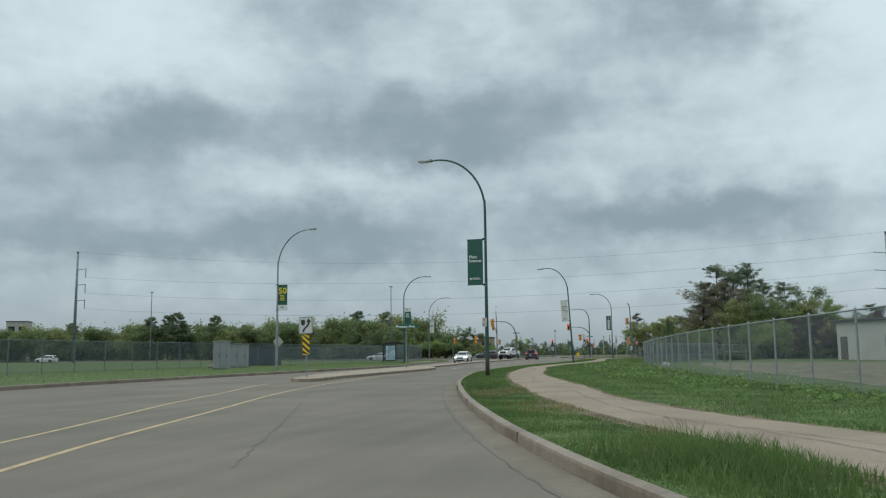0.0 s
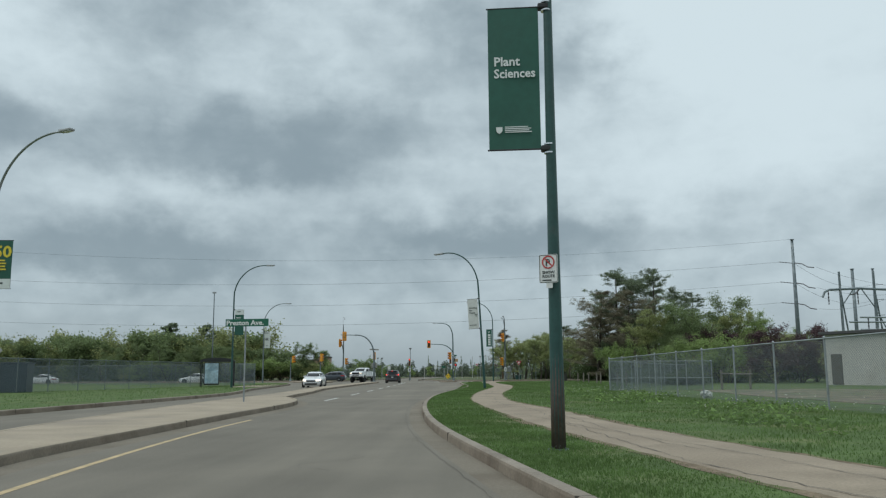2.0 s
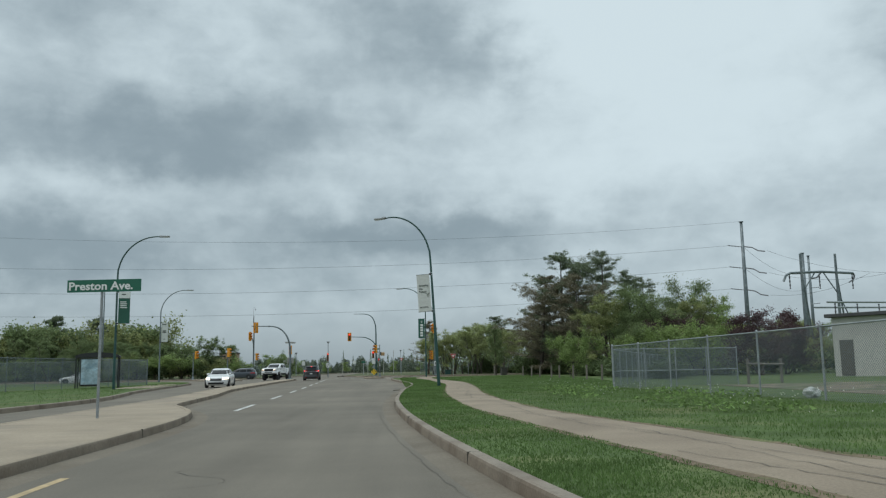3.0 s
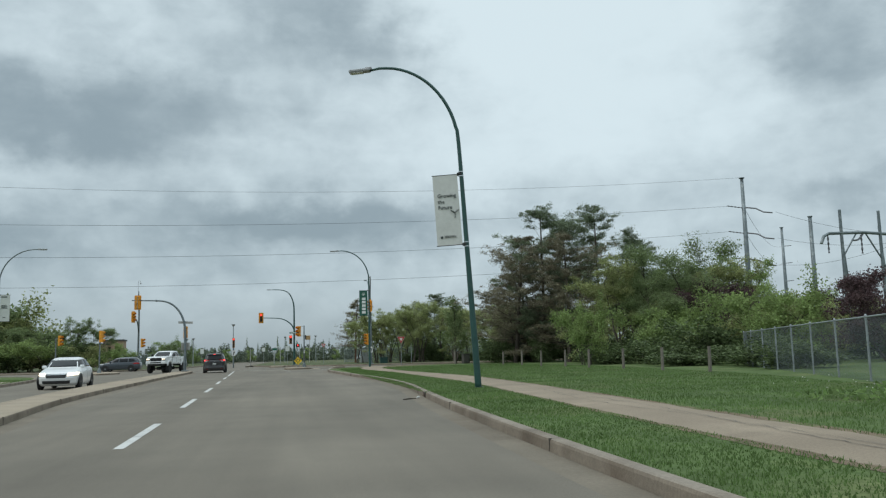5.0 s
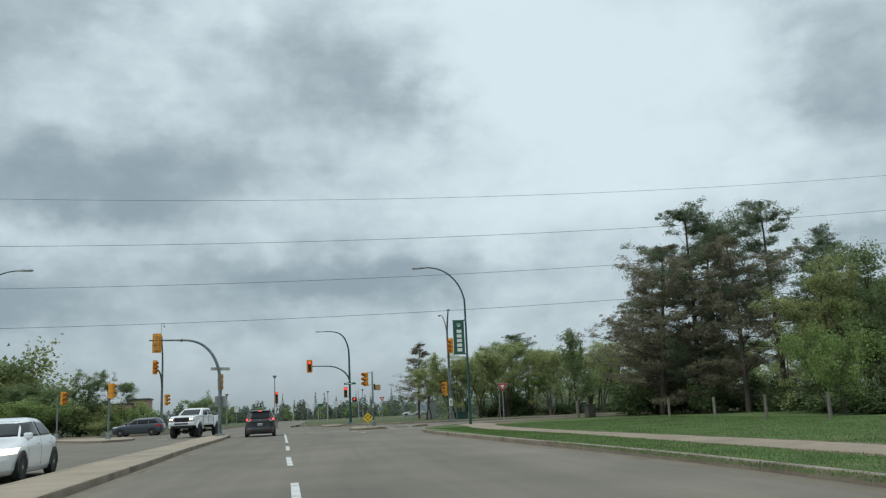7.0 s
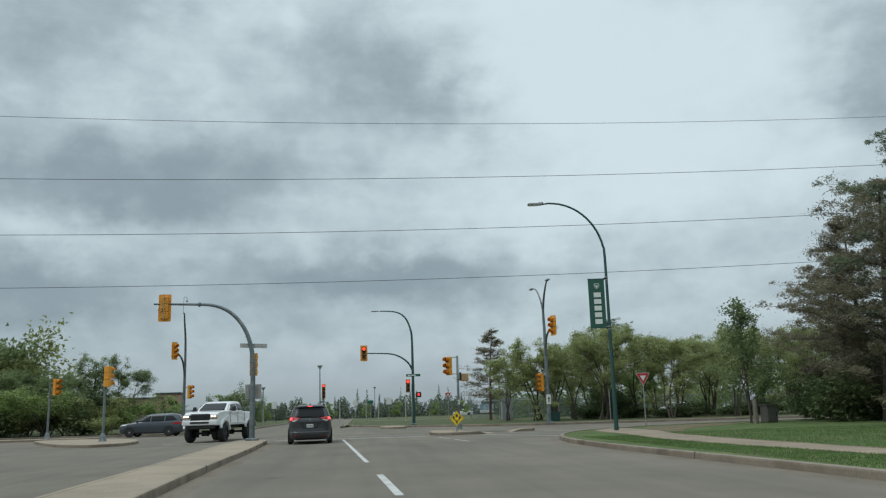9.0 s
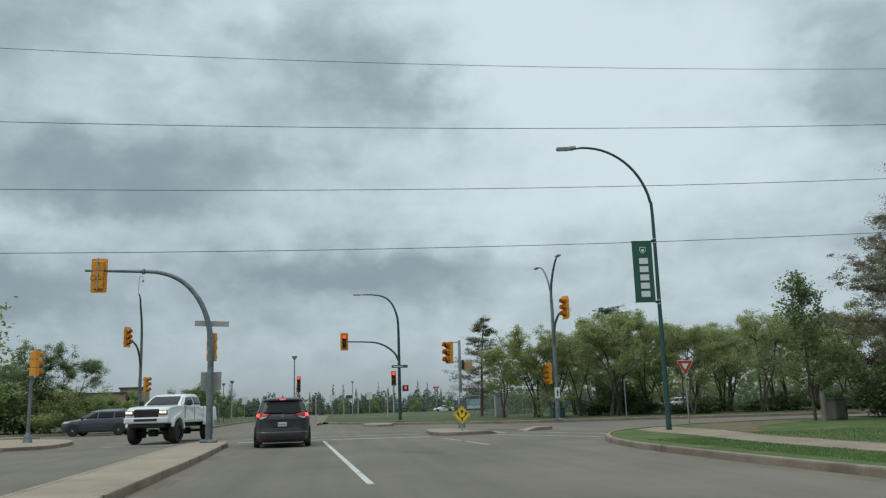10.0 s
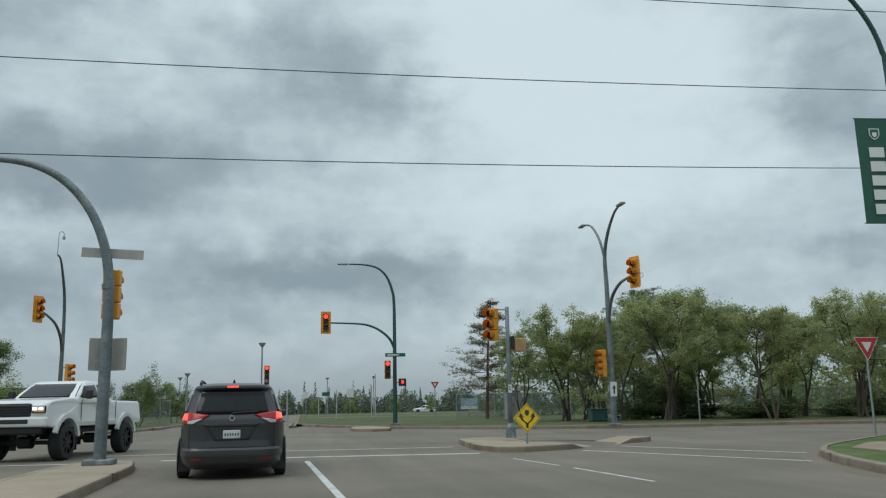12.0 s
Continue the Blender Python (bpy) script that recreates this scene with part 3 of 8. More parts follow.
slab("verge_east", outline(inset(RIGHT_KERB, 1, 0.1), [(260, 120), (260, -60), (20, -60)]), -0.05, 0.13, SOIL, "mown green verge with worn patches beside the road", "grass verge")
slab("verge_west", outline(inset(LEFT_KERB, -1, 0.1), [(-260, 150), (-260, -60), (-10, -60)]), -0.05, 0.13, SOIL, "green grass verge across the road", "grass verge")
slab("verge_north_east", outline(inset(NE_KERB, -1, 0.1), [(300, 130), (300, 430), (-18, 430)]), -0.05, 0.13, FIELD, "grass beyond the crossing with trees", "grass verge")
slab("verge_north_west", outline(inset(NW_KERB, 1, 0.1), [(-300, 170), (-300, 430), (-27.5, 430)]), -0.05, 0.13, FIELD, "grass beyond the crossing with shrubs", "grass verge")

kerb("kerb_east", RIGHT_KERB, 1, CONCRETE, "weathered brownish concrete kerb beside the verge", joint=7)
kerb("kerb_west", LEFT_KERB, -1, CONCRETE, "weathered concrete kerb of the far verge", joint=4)
kerb("kerb_north_east", NE_KERB, -1, CONCRETE, "pale concrete kerb beyond the crossing", joint=6)
kerb("kerb_north_west", NW_KERB, 1, CONCRETE, "pale concrete kerb beyond the crossing", joint=6)
strip("gutter", RIGHT_KERB, -0.42, -0.002, (-0.003, 0.014), GUTTER, None)
tagged(bpy.data.objects["gutter"], "pale concrete gutter strip at the kerb foot", "gutter", kind="structure")

for nm, line, lab in (("median", MEDIAN, "pale concrete median with brown kerb faces"), ("island", TURN_ISLAND, "pale concrete traffic island"),
                      ("island", LEFT_ISLAND, "pale concrete traffic island"), ("median", CROSS_MEDIAN, "narrow concrete median of the cross street"),
                      ("island", FAR_NOSE, "small concrete traffic island nose")):
    area = sum(a[0] * b[1] - b[0] * a[1] for a, b in zip(line, line[1:] + line[:1]))
    side = -1 if area > 0 else 1
    ramp = (lambda p: 1.0 if p[0] < -11.7 or p[0] > -9.5 else -0.1) if line is TURN_ISLAND else None
    k = kerb(nm + "_kerb", line, side, MEDIAN_TOP, "stained concrete kerb round an island", closed=True, joint=9, low=ramp)
    slab(nm, [tuple(p + q * side * 0.12) for p, q in zip(line, normals(line, True))], 0.0, 0.146, MEDIAN_TOP, lab, "traffic island", low=ramp)
    strip("gutter", line + line[:1], -0.02 * side, -0.46 * side, (0.014, -0.003), GUTTER, k, "", False)

# ---- path beside the road ----
PATH_NEAR = along(xy((14, -34), (9.9, -18.02), (5.9, -3.03), (3.11, 4.47), (1.55, 8.74), (-0.18, 12.69), (-2.1, 18.14), (-3.44, 23.12), (-5.31, 30.91), (-6.9, 39.15), (-8.07, 47.98), (-8.52,
                      53), (-8.85, 58), (-8.8, 66), (-8.5, 73.01), (-8.16, 78.02), (-7.66, 86.01), (-7.66, 91.5), (-7.8, 96.99), (-7.89, 104.99), (-8.45, 112.99), (-8.54, 119), (-8.02, 123.5),
                      (-7.9, 126.5), (-7.6, 129.2)), 1.0)
PATH_FAR = along(xy((16, -32), (12, -16), (8.19, -1), (4.97, 6.79), (2.65, 11.98), (0.76, 15.5), (-1.08, 20.52), (-2.1, 25.52), (-3.89, 32.89), (-5.53, 40.94), (-6.5, 49.46), (-7.23, 54.37),
                      (-7.47, 59.39), (-7.45, 66.5), (-6.97, 73.6), (-6.58, 79.4), (-6.2, 87.4), (-6.1, 92.7), (-6.32, 97.99), (-6.79, 104.99), (-6.98, 112), (-6.98, 118.03), (-6.52,
                      123.06), (-5.75, 126.52), (-5.6, 131)), 1.0)


def resample(line, n):
    d = np.concatenate([[0], np.cumsum([np.linalg.norm(b - a) for a, b in zip(line, line[1:])])])
    s = np.linspace(0, d[-1], n)
    return [np.array((np.interp(k, d, [p[0] for p in line]), np.interp(k, d, [p[1] for p in line]))) for k in s]


rp = random.Random(5)
pn, pf = resample(PATH_NEAR, 220), resample(PATH_FAR, 220)
pv, pfaces = [], []
for i in range(220):
    w0, w1 = rp.uniform(-0.06, 0.06), rp.uniform(-0.08, 0.08)
    d = (pf[i] - pn[i]) / np.linalg.norm(pf[i] - pn[i])
    a, b = pn[i] + d * w0, pf[i] + d * w1
    for u in range(5):
        c = a + (b - a) * u / 4
        pv.append((c[0], c[1], 0.132 + 0.03 * math.sin(math.pi * u / 4) + rp.uniform(-0.004, 0.004)))
    if i:
        for u in range(4):
            pfaces.append((5 * i - 5 + u, 5 * i - 4 + u, 5 * i + u + 1, 5 * i + u))
path_ob = tagged(obj("footpath", pv, pfaces, PATH_SURF, smooth=True), "worn tan asphalt footpath with long dark cracks", "footpath", kind="structure")

for edge_, sd_ in ((pn, 1), (pf, -1)):
    v_, f_ = [], []
    for i in range(220):
        d = (pf[i] - pn[i]) / np.linalg.norm(pf[i] - pn[i]) * sd_
        reach_ = rp.uniform(0.05, 0.20) + (0.16 + 0.5 * max(0.0, math.sin(i * 0.9) * math.sin(i * 0.37 + 0.6)) if 18 < i < 75 and sd_ == 1 else 0.0) + 0.22 * max(0.0, math.sin(i * 0.31) * math.sin(i * 0.083))
        v_ += [(*(edge_[i] + d * 0.10), 0.1345), (*(edge_[i] - d * reach_), 0.1345)]
        if i:
            f_.append((2 * i - 2, 2 * i - 1, 2 * i + 1, 2 * i))
    tagged(obj("soil_edge", v_, f_, BARE_SOIL), "narrow bare brown soil edge beside the footpath", "soil", kind="structure")


worn = xy((-5.4, 129.6), (-4.3, 131.7), (-2.2, 133.1), (0.4, 134.0), (1.4, 133.2), (-0.6, 131.3), (-2.4, 129.7), (-3.9, 127.8), (-5.0, 125.8), (-5.7, 124.2), (-5.75, 126.4), (-5.55, 128.2))
worn = [p + (q - p) * u + np.array((rp.uniform(-0.14, 0.14), rp.uniform(-0.14, 0.14))) for p, q in zip(worn, worn[1:] + worn[:1]) for u in (0.0, 0.25, 0.5, 0.75)]
slab("bare_soil", [tuple(p) for p in worn], 0.1, 0.1375, BARE_SOIL, "worn bare brown soil beside the path corner", "soil")


rd = random.Random(12)
v_, f_ = [], []
foot = [p for p in MEDIAN if 96 < p[1] < 130.5 and p[0] > -21.5]
foot = [a_ + (b_ - a_) * u_ for a_, b_ in zip(foot, foot[1:]) for u_ in (0.0, 0.25, 0.5, 0.75)]
for i, p in enumerate(foot):
    reach_ = 0.03 + rd.uniform(0.0, 0.10) + 0.22 * max(0.0, math.sin(i * 0.23) * math.sin(i * 0.071 + 1)) * rd.uniform(0.6, 1.0)
    v_ += [(p[0] - 0.02, p[1], 0.0085), (p[0] + reach_, p[1], 0.0085)]
    if i:
        f_.append((2 * i - 2, 2 * i - 1, 2 * i + 1, 2 * i))
tagged(obj("dirt_drift", v_, f_, BARE_SOIL), "brown dirt drifted against the median kerb", "dirt", kind="structure")


def crack(pts, parent, z, seed, w=0.02, jitter=0.08, mat=None):
    r = random.Random(seed)
    v, f = [], []
    for i, p in enumerate(pts):
        c = np.array(p[:2]) + np.array((r.uniform(-jitter, jitter), r.uniform(-jitter, jitter)))
        h = w * r.uniform(0.3, 1.4)
        d = np.array(pts[min(i + 1, len(pts) - 1)][:2]) - np.array(pts[max(i - 1, 0)][:2])
        nrm = np.array((-d[1], d[0])) / (np.linalg.norm(d) + 1e-9)
        zz = p[2] + 0.006 if len(p) > 2 else z
        v += [(*(c + nrm * h), zz), (*(c - nrm * h), zz)]
        if i:
            f.append((2 * i - 2, 2 * i - 1, 2 * i + 1, 2 * i))
    return obj("crack", v, f, mat or CRACK, parent)


def path_at(i, u):
    c = pn[i] + (pf[i] - pn[i]) * u
    return (c[0], c[1], 0.132 + 0.03 * math.sin(math.pi * u))


for s, (i0, i1, u) in enumerate(((56, 120, 0.48), (70, 84, 0.72), (96, 150, 0.55), (88, 110, 0.2), (130, 190, 0.48), (48, 66, 0.3))):
    pts = []
    for i in range(i0, i1):
        a, b = path_at(i, u + 0.12 * math.sin(i * 0.35 + s)), path_at(i + 1, u + 0.12 * math.sin((i + 1) * 0.35 + s))
        pts += [tuple(np.array(a) + (np.array(b) - np.array(a)) * k / 3) for k in range(3)]
    crack(pts, path_ob, 0.17, 40 + s, 0.0065, 0.045)

road_ob = bpy.data.objects["road"]


def straight(p, q, n):
    return [tuple(np.array(p) + (np.array(q) - np.array(p)) * k / n) for k in range(n + 1)]


crack(straight((-4.3, 9.2), (-8.6, 20.5), 46), road_ob, 0.004, 3, 0.008, 0.05, ROAD_CRACK)
crack(straight((-9.2, 21.0), (-10.3, 25.0), 16), road_ob, 0.004, 4, 0.010, 0.045, ROAD_CRACK)
crack(straight((-12.6, 84), (-13.4, 84.6), 8), road_ob, 0.004, 6, 0.012, 0.1, ROAD_CRACK)
crack(straight((-11.4, 75.8), (-14.2, 76.4), 14), road_ob, 0.004, 6, 0.012, 0.1, ROAD_CRACK)
gap = [p + q * -0.44 for p, q in zip(RIGHT_KERB, normals(RIGHT_KERB))]
crack([tuple(p) for p in resample(gap, 900)][80:300], road_ob, 0.004, 9, 0.005, 0.02)
# alligator cracking near the stop line, and a dark scuff by the median
rc = random.Random(77)
for k in range(15):
    x0_, y0_ = rc.uniform(-16.3, -15.3), rc.uniform(121.6, 123.4)
    a_ = rc.uniform(-0.35, 0.35) + (1.4 if k % 5 == 4 else 0.0)
    l_ = rc.uniform(0.25, 0.7) * (0.5 if k % 5 == 4 else 1.0)
    crack(straight((x0_, y0_), (x0_ + l_ * math.cos(a_), y0_ + l_ * math.sin(a_)), 7), road_ob, 0.004, 200 + k, 0.022, 0.03)
crack(straight((-19.25, 110.2), (-18.95, 110.35), 5), road_ob, 0.004, 230, 0.05, 0.02)
for k in range(9):
    y0_ = rc.uniform(4, 46)
    x0_ = float(np.interp(y0_, (4, 12, 24, 36, 46), (-3.4, -6.4, -9.6, -11.2, -12.4))) + rc.uniform(-0.8, 1.6)
    bow_ = rc.uniform(-0.5, 0.5)
    pts_ = [(x0_ + 0.9 * bow_ * math.sin(q_ * 0.5) + 0.06 * q_ * bow_, y0_ + 0.16 * q_) for q_ in range(12)]
    crack(pts_, road_ob, 0.004, 240 + k, 0.006, 0.03, ROAD_CRACK)


# ---- road paint ----
def painted(name, line, width, mat, label):
    return tagged(strip(name, line, -width / 2, width / 2, 0.003, mat), label, "road marking", kind="structure")


painted("edge_line", along(xy((1.5, -16), (-2.2, -4), (-5.4, 5), (-6.55, 8.6), (-7.55, 11.7), (-9.1, 17.2), (-10.45, 21.8), (-11.35, 25.2), (-12.0, 28.2), (-12.75, 32.4), (-13.5, 38.0), (-13.95, 43.0), (-14.12, 46.7)), 1.0), 0.10, YELLOW_PAINT, "worn yellow painted line")
painted("edge_line", along(xy((-3.5, -6), (-6.6, 4), (-8.7, 11), (-10.1, 15.2), (-11.5, 19.2), (-13.15, 24.8), (-14.4, 28.6), (-15.15, 31.6)), 1.0), 0.09, YELLOW_PAINT, "worn yellow painted line")


def lane_x(y):
    return float(np.interp(y, (52, 61, 75, 92, 101.7, 110, 114.4, 132.5), (-14.8, -15.05, -15.58, -16.31, -16.81, -17.17, -17.38, -18.27)))


for y0 in (61.2, 70.4, 79.3, 88.1, 97.2, 106.0):
    tagged(painted("lane_dash", [np.array((lane_x(y0 + k), y0 + k)) for k in (0, 1, 2, 3, 4.1)], 0.13, WHITE_PAINT, "worn white lane dash"), group="lane dashes")
painted("lane_line", [np.array((lane_x(y), y)) for y in np.arange(114.2, 132.6, 2.0)], 0.11, WHITE_PAINT, "solid white lane line at the stop line")
painted("stop_line", xy((-21.5, 133.9), (-18, 133.7), (-14.3, 133.2)), 0.26, WHITE_PAINT, "worn white stop line")
painted("crosswalk_line", xy((-23.6, 136.75), (-18.9, 136.9), (-14.1, 136.5)), 0.16, WHITE_PAINT, "white crosswalk line")
painted("crosswalk_line", xy((-26.5, 133.9), (-23.0, 133.6)), 0.16, WHITE_PAINT, "white crosswalk line")
painted("crosswalk_line", xy((-11.8, 133.2), (-8.95, 127.0)), 0.11, WHITE_PAINT, "white crosswalk line of the turning lane")
painted("crosswalk_line", xy((-10.3, 134.6), (-7.9, 129.7)), 0.11, WHITE_PAINT, "white crosswalk line of the turning lane")
painted("edge_line", xy((-14.05, 131.0), (-13.78, 128.7)), 0.06, WHITE_PAINT, "white edge line of the turning lane")
painted("edge_line", xy((-13.72, 128.1), (-13.5, 125.2)), 0.07, WHITE_PAINT, "white edge line of the turning lane")


# ---- street lamps with banners ----
def street_lamp(x, y, arm_dir, reach, pole_mat, label, sleeve=False, tall=9.85, lean=0.0):
    t = thing("street_lamp", x, y, 0.13, math.degrees(math.atan2(arm_dir[1], arm_dir[0])), label, "street lamp", "street lamps")
    t.matrix_world = pose(x, y, 0.13, 0, -lean, 0) @ pose(0, 0, 0, 0, 0, math.degrees(math.atan2(arm_dir[1], arm_dir[0])))
    bend, r = tall - 2.55, reach - 0.62
    pts = [(0, 0, 0.0), (0, 0, 1.5), (0, 0, 4), (0, 0, bend)]
    for k in range(1, 9):
        a = radians(90 * k / 8)
        pts.append((r * 0.95 * (1 - math.cos(a)), 0, bend + 2.44 * math.sin(a)))
    pts += [(reach - 0.65, 0, tall - 0.12), (reach - 0.45, 0, tall - 0.15)]
    rad = [0.092, 0.086, 0.068, 0.055] + [0.05 - 0.0015 * k for k in range(8)] + [0.036, 0.032]
    bm = bmesh.new()
    bent(bm, pts, rad, 12, 0.18)
    part("pole", bm, pole_mat, t, smooth=True)
    bm = bmesh.new()
    tube(bm, [(0, 0, -0.02), (0, 0, 0.012)], 0.145, 12)
    for k in range(4):
        tube(bm, [(0.118 * math.cos(k * 1.5708 + 0.785), 0.118 * math.sin(k * 1.5708 + 0.785), 0.01), (0.118 * math.cos(k * 1.5708 + 0.785), 0.118 * math.sin(k * 1.5708 + 0.785), 0.035)], 0.013, 6)
    part("base_plate", bm, GALV_DARK, t)
    if sleeve:
        bm = bmesh.new()
        tube(bm, [(0, 0, 0.02), (0, 0, 0.7), (0, 0, 1.30), (0, 0, 1.33)], [0.094, 0.090, 0.084, 0.078], 14)
        part("sleeve", bm, RUST_SLEEVE, t, "brown weathered sleeve with white scratches", smooth=True)
    bm = bmesh.new()
    box(bm, (reach - 0.16, 0, tall - 0.13), (0.62, 0.24, 0.09), None, 0.03)
    box(bm, (reach - 0.42, 0, tall - 0.09), (0.2, 0.16, 0.08), None, 0.02)
    head = part("lamp_head", bm, LAMP_GREY, t, "flat grey lamp head")
    bm = bmesh.new()
    box(bm, (reach - 0.08, 0, tall - 0.182), (0.36, 0.18, 0.02))
    part("lens", bm, LENS, head)
    return t


def banner(x, y, z_low, z_high, width, turn, to_left, base_mat, label, paint, lean=0.0):
    """A cloth banner on two arms clamped to a pole at (x, y); it hangs to one side."""
    t = thing("banner", x, y, 0.0, turn, label, "banner", "street banners")
    t.matrix_world = pose(x, y, 0, 0, -lean, 0) @ pose(0, 0, 0, 0, 0, turn)
    s = -1 if to_left else 1
    bm = bmesh.new()
    n, gapx = 8, 0.11
    front, rear = [], []
    for i in range(n + 1):
        u = i / n
        for j in range(7):
            w = j / 6
            yy = 0.012 * math.sin(w * 3.1 + u * 4) * math.sin(math.pi * u) - 0.006
            p = (s * (gapx + width * w), yy, z_low + (z_high - z_low) * u)
            front.append(bm.verts.new(p))
            rear.append(bm.verts.new((p[0], p[1] + 0.006, p[2])))
    for i in range(n):
        for j in range(6):
            a = i * 7 + j
            bm.faces.new((front[a], front[a + 1], front[a + 8], front[a + 7]))
            bm.faces.new((rear[a], rear[a + 7], rear[a + 8], rear[a + 1]))
    part("cloth", bm, base_mat, t, smooth=True)
    for zz in (z_low, z_high):
        bm = bmesh.new()
        tube(bm, [(s * 0.04, 0, zz), (s * (gapx + width + 0.02), 0, zz)], 0.012, 8)
        part("arm", bm, BLACK_TRIM, t)
        bm = bmesh.new()
        box(bm, (s * 0.04, 0, zz), (0.15, 0.13, 0.08), None, 0.02)
        part("clamp", bm, BLACK_TRIM, t)
        for dz in (-0.06, 0.06):
            bm = bmesh.new()
            tube(bm, [(0, 0, zz + dz - 0.01), (0, 0, zz + dz + 0.01)], 0.074, 12)
            part("strap", bm, CHROME, t)
    paint(t, s * (gapx + width / 2), (z_low + z_high) / 2, width, z_high - z_low)
    return t


def bars(parent, x, z, w, h, n, mat, name="writing_bar", y=-0.022, ragged=3):
    r = random.Random(ragged)
    for k in range(n):
        bm = bmesh.new()
        ww = w * r.uniform(0.65, 1.0)
        box(bm, (x - w / 2 + ww / 2, y, z - k * h * 2.0), (ww, 0.003, h))
        part(name, bm, mat, parent)


def crest(parent, x, z, s, mat, y=-0.022):
    bm = bmesh.new()
    plate(bm, [(-0.5 * s, 0.5 * s), (-0.5 * s, -0.1 * s), (-0.3 * s, -0.42 * s), (0, -0.6 * s), (0.3 * s, -0.42 * s), (0.5 * s, -0.1 * s), (0.5 * s, 0.5 * s)], 0.003, (x, y, z))
    part("shield", bm, mat, parent)


def paint_plant(t, x, z, w, h):
    words("Plant", 0.18, INK_WHITE, t, x - w * 0.39, -0.026, z + h * 0.085, bold=0.004)
    words("Sciences", 0.18, INK_WHITE, t, x - w * 0.39, -0.026, z + h * 0.0, bold=0.004, wide=0.93)
    crest(t, x - w * 0.30, z - h * 0.365, 0.085, INK_WHITE, -0.026)
    bars(t, x + w * 0.11, z - h * 0.345, 0.42, 0.012, 4, INK_WHITE, y=-0.026)


def paint_growing(t, x, z, w, h):
    for k, s in enumerate(("Growing", "the", "Future")):
        words(s, 0.148, INK_DARK, t, x - w * 0.36, -0.026, z + h * (0.18 - 0.083 * k), bold=0.002)
    # seedling: a stem with two leaves
    bm = bmesh.new()
    tube(bm, [(x + 0.2, -0.024, z - h * 0.12), (x + 0.21, -0.024, z - h * 0.07), (x + 0.20, -0.024, z - h * 0.03)], 0.008, 6)
    for sx, ang in ((-0.055, 35), (0.06, -30)):
        o = ellipse(0.062, 0.03, 14)
        ca, sa = math.cos(radians(ang)), math.sin(radians(ang))
        ring = [(x + 0.2 + sx + a * ca - b * sa, -0.024, z - h * 0.025 + a * sa * -1 * (1 if sx > 0 else 1) + b * ca) for a, b in o]
        tube(bm, ring + ring[:2], 0.007, 5, False)
    part("seedling_drawing", bm, INK_DARK, t)
    crest(t, x - w * 0.30, z - h * 0.385, 0.07, INK_DARK, -0.026)
    bars(t, x + w * 0.1, z - h * 0.365, 0.4, 0.008, 4, INK_DARK, y=-0.026)


def paint_wordmark(t, x, z, w, h):
    """A crest above an upright wordmark, drawn as plain blocks."""
    crest(t, x + w * 0.02, z + h * 0.35, 0.21, INK_WHITE, -0.026)
    crest(t, x + w * 0.02, z + h * 0.35, 0.17, BANNER_GREEN, -0.030)
    crest(t, x + w * 0.02, z + h * 0.34, 0.09, INK_WHITE, -0.034)
    for k in range(5):
        bm = bmesh.new()
        zc = z - h * 0.37 + k * h * 0.135
        box(bm, (x + w * 0.03, -0.026, zc), (0.30, 0.003, 0.20))
        part("wordmark_block", bm, INK_WHITE, t)


def paint_fifty(t, x, z, w, h):
    words("50", 0.60, INK_YELLOW, t, x - w * 0.49, -0.026, z + h * 0.15, bold=0.016, wide=1.05)
    bars(t, x, z + h * 0.08, w * 0.6, 0.055, 4, INK_YELLOW, y=-0.026)
    bm = bmesh.new()
    box(bm, (x, -0.024, z - h * 0.40), (w * 0.99, 0.004, h * 0.2))
    foot = part("white_foot", bm, INK_WHITE, t)
    bars(t, x, z - h * 0.39, w * 0.4, 0.06, 1, INK_DARK, y=-0.03)


def paint_proud(t, x, z, w, h):
    bm = bmesh.new()
    box(bm, (x, -0.024, z + h * 0.40), (w * 0.99, 0.004, h * 0.2))
    part("white_head", bm, INK_WHITE, t)
    bars(t, x, z + h * 0.42, w * 0.5, 0.06, 1, INK_DARK, y=-0.03)
    bars(t, x, z + h * 0.18, w * 0.7, 0.06, 4, INK_WHITE, y=-0.026)


def paint_plain(t, x, z, w, h):
    bars(t, x, z + h * 0.42, w * 0.9, 0.07, 1, INK_DARK, y=-0.026)
    bars(t, x, z + h * 0.1, w * 0.7, 0.035, 4, INK_DARK, y=-0.026)
    bars(t, x, z - h * 0.35, w * 0.4, 0.05, 1, INK_DARK, y=-0.026)


street_lamp(-7.42, 37.0, (-1, 0.05), 2.95, GREEN_PAINT, "dark green curved street lamp with a brown sleeve beside the footpath", True)
street_lamp(-8.27, 81.7, (-0.96, 0.27), 2.85, GREEN_PAINT, "dark green leaning curved street lamp with a white banner", tall=9.4, lean=3.0)
street_lamp(-7.13, 127.5, (-1, 0.12), 3.0, GREEN_PAINT, "dark green curved street lamp at the corner", tall=9.72)
street_lamp(-26.45, 55.5, (0.9, -0.43), 3.9, GALV, "galvanised curved street lamp on the far verge", tall=9.75)
street_lamp(-28.2, 91.2, (0.97, -0.2), 3.3, GREEN_PAINT, "dark green curved street lamp beside the bus shelter", tall=9.7)
street_lamp(-35.05, 126.2, (0.97, -0.2), 3.4, GALV_DARK, "grey curved street lamp near the crossing", tall=9.65)
banner(-7.44, 37.0, 4.10, 6.13, 0.70, -3, True, BANNER_GREEN, "dark green banner with white lettering on a lamp post", paint_plant)
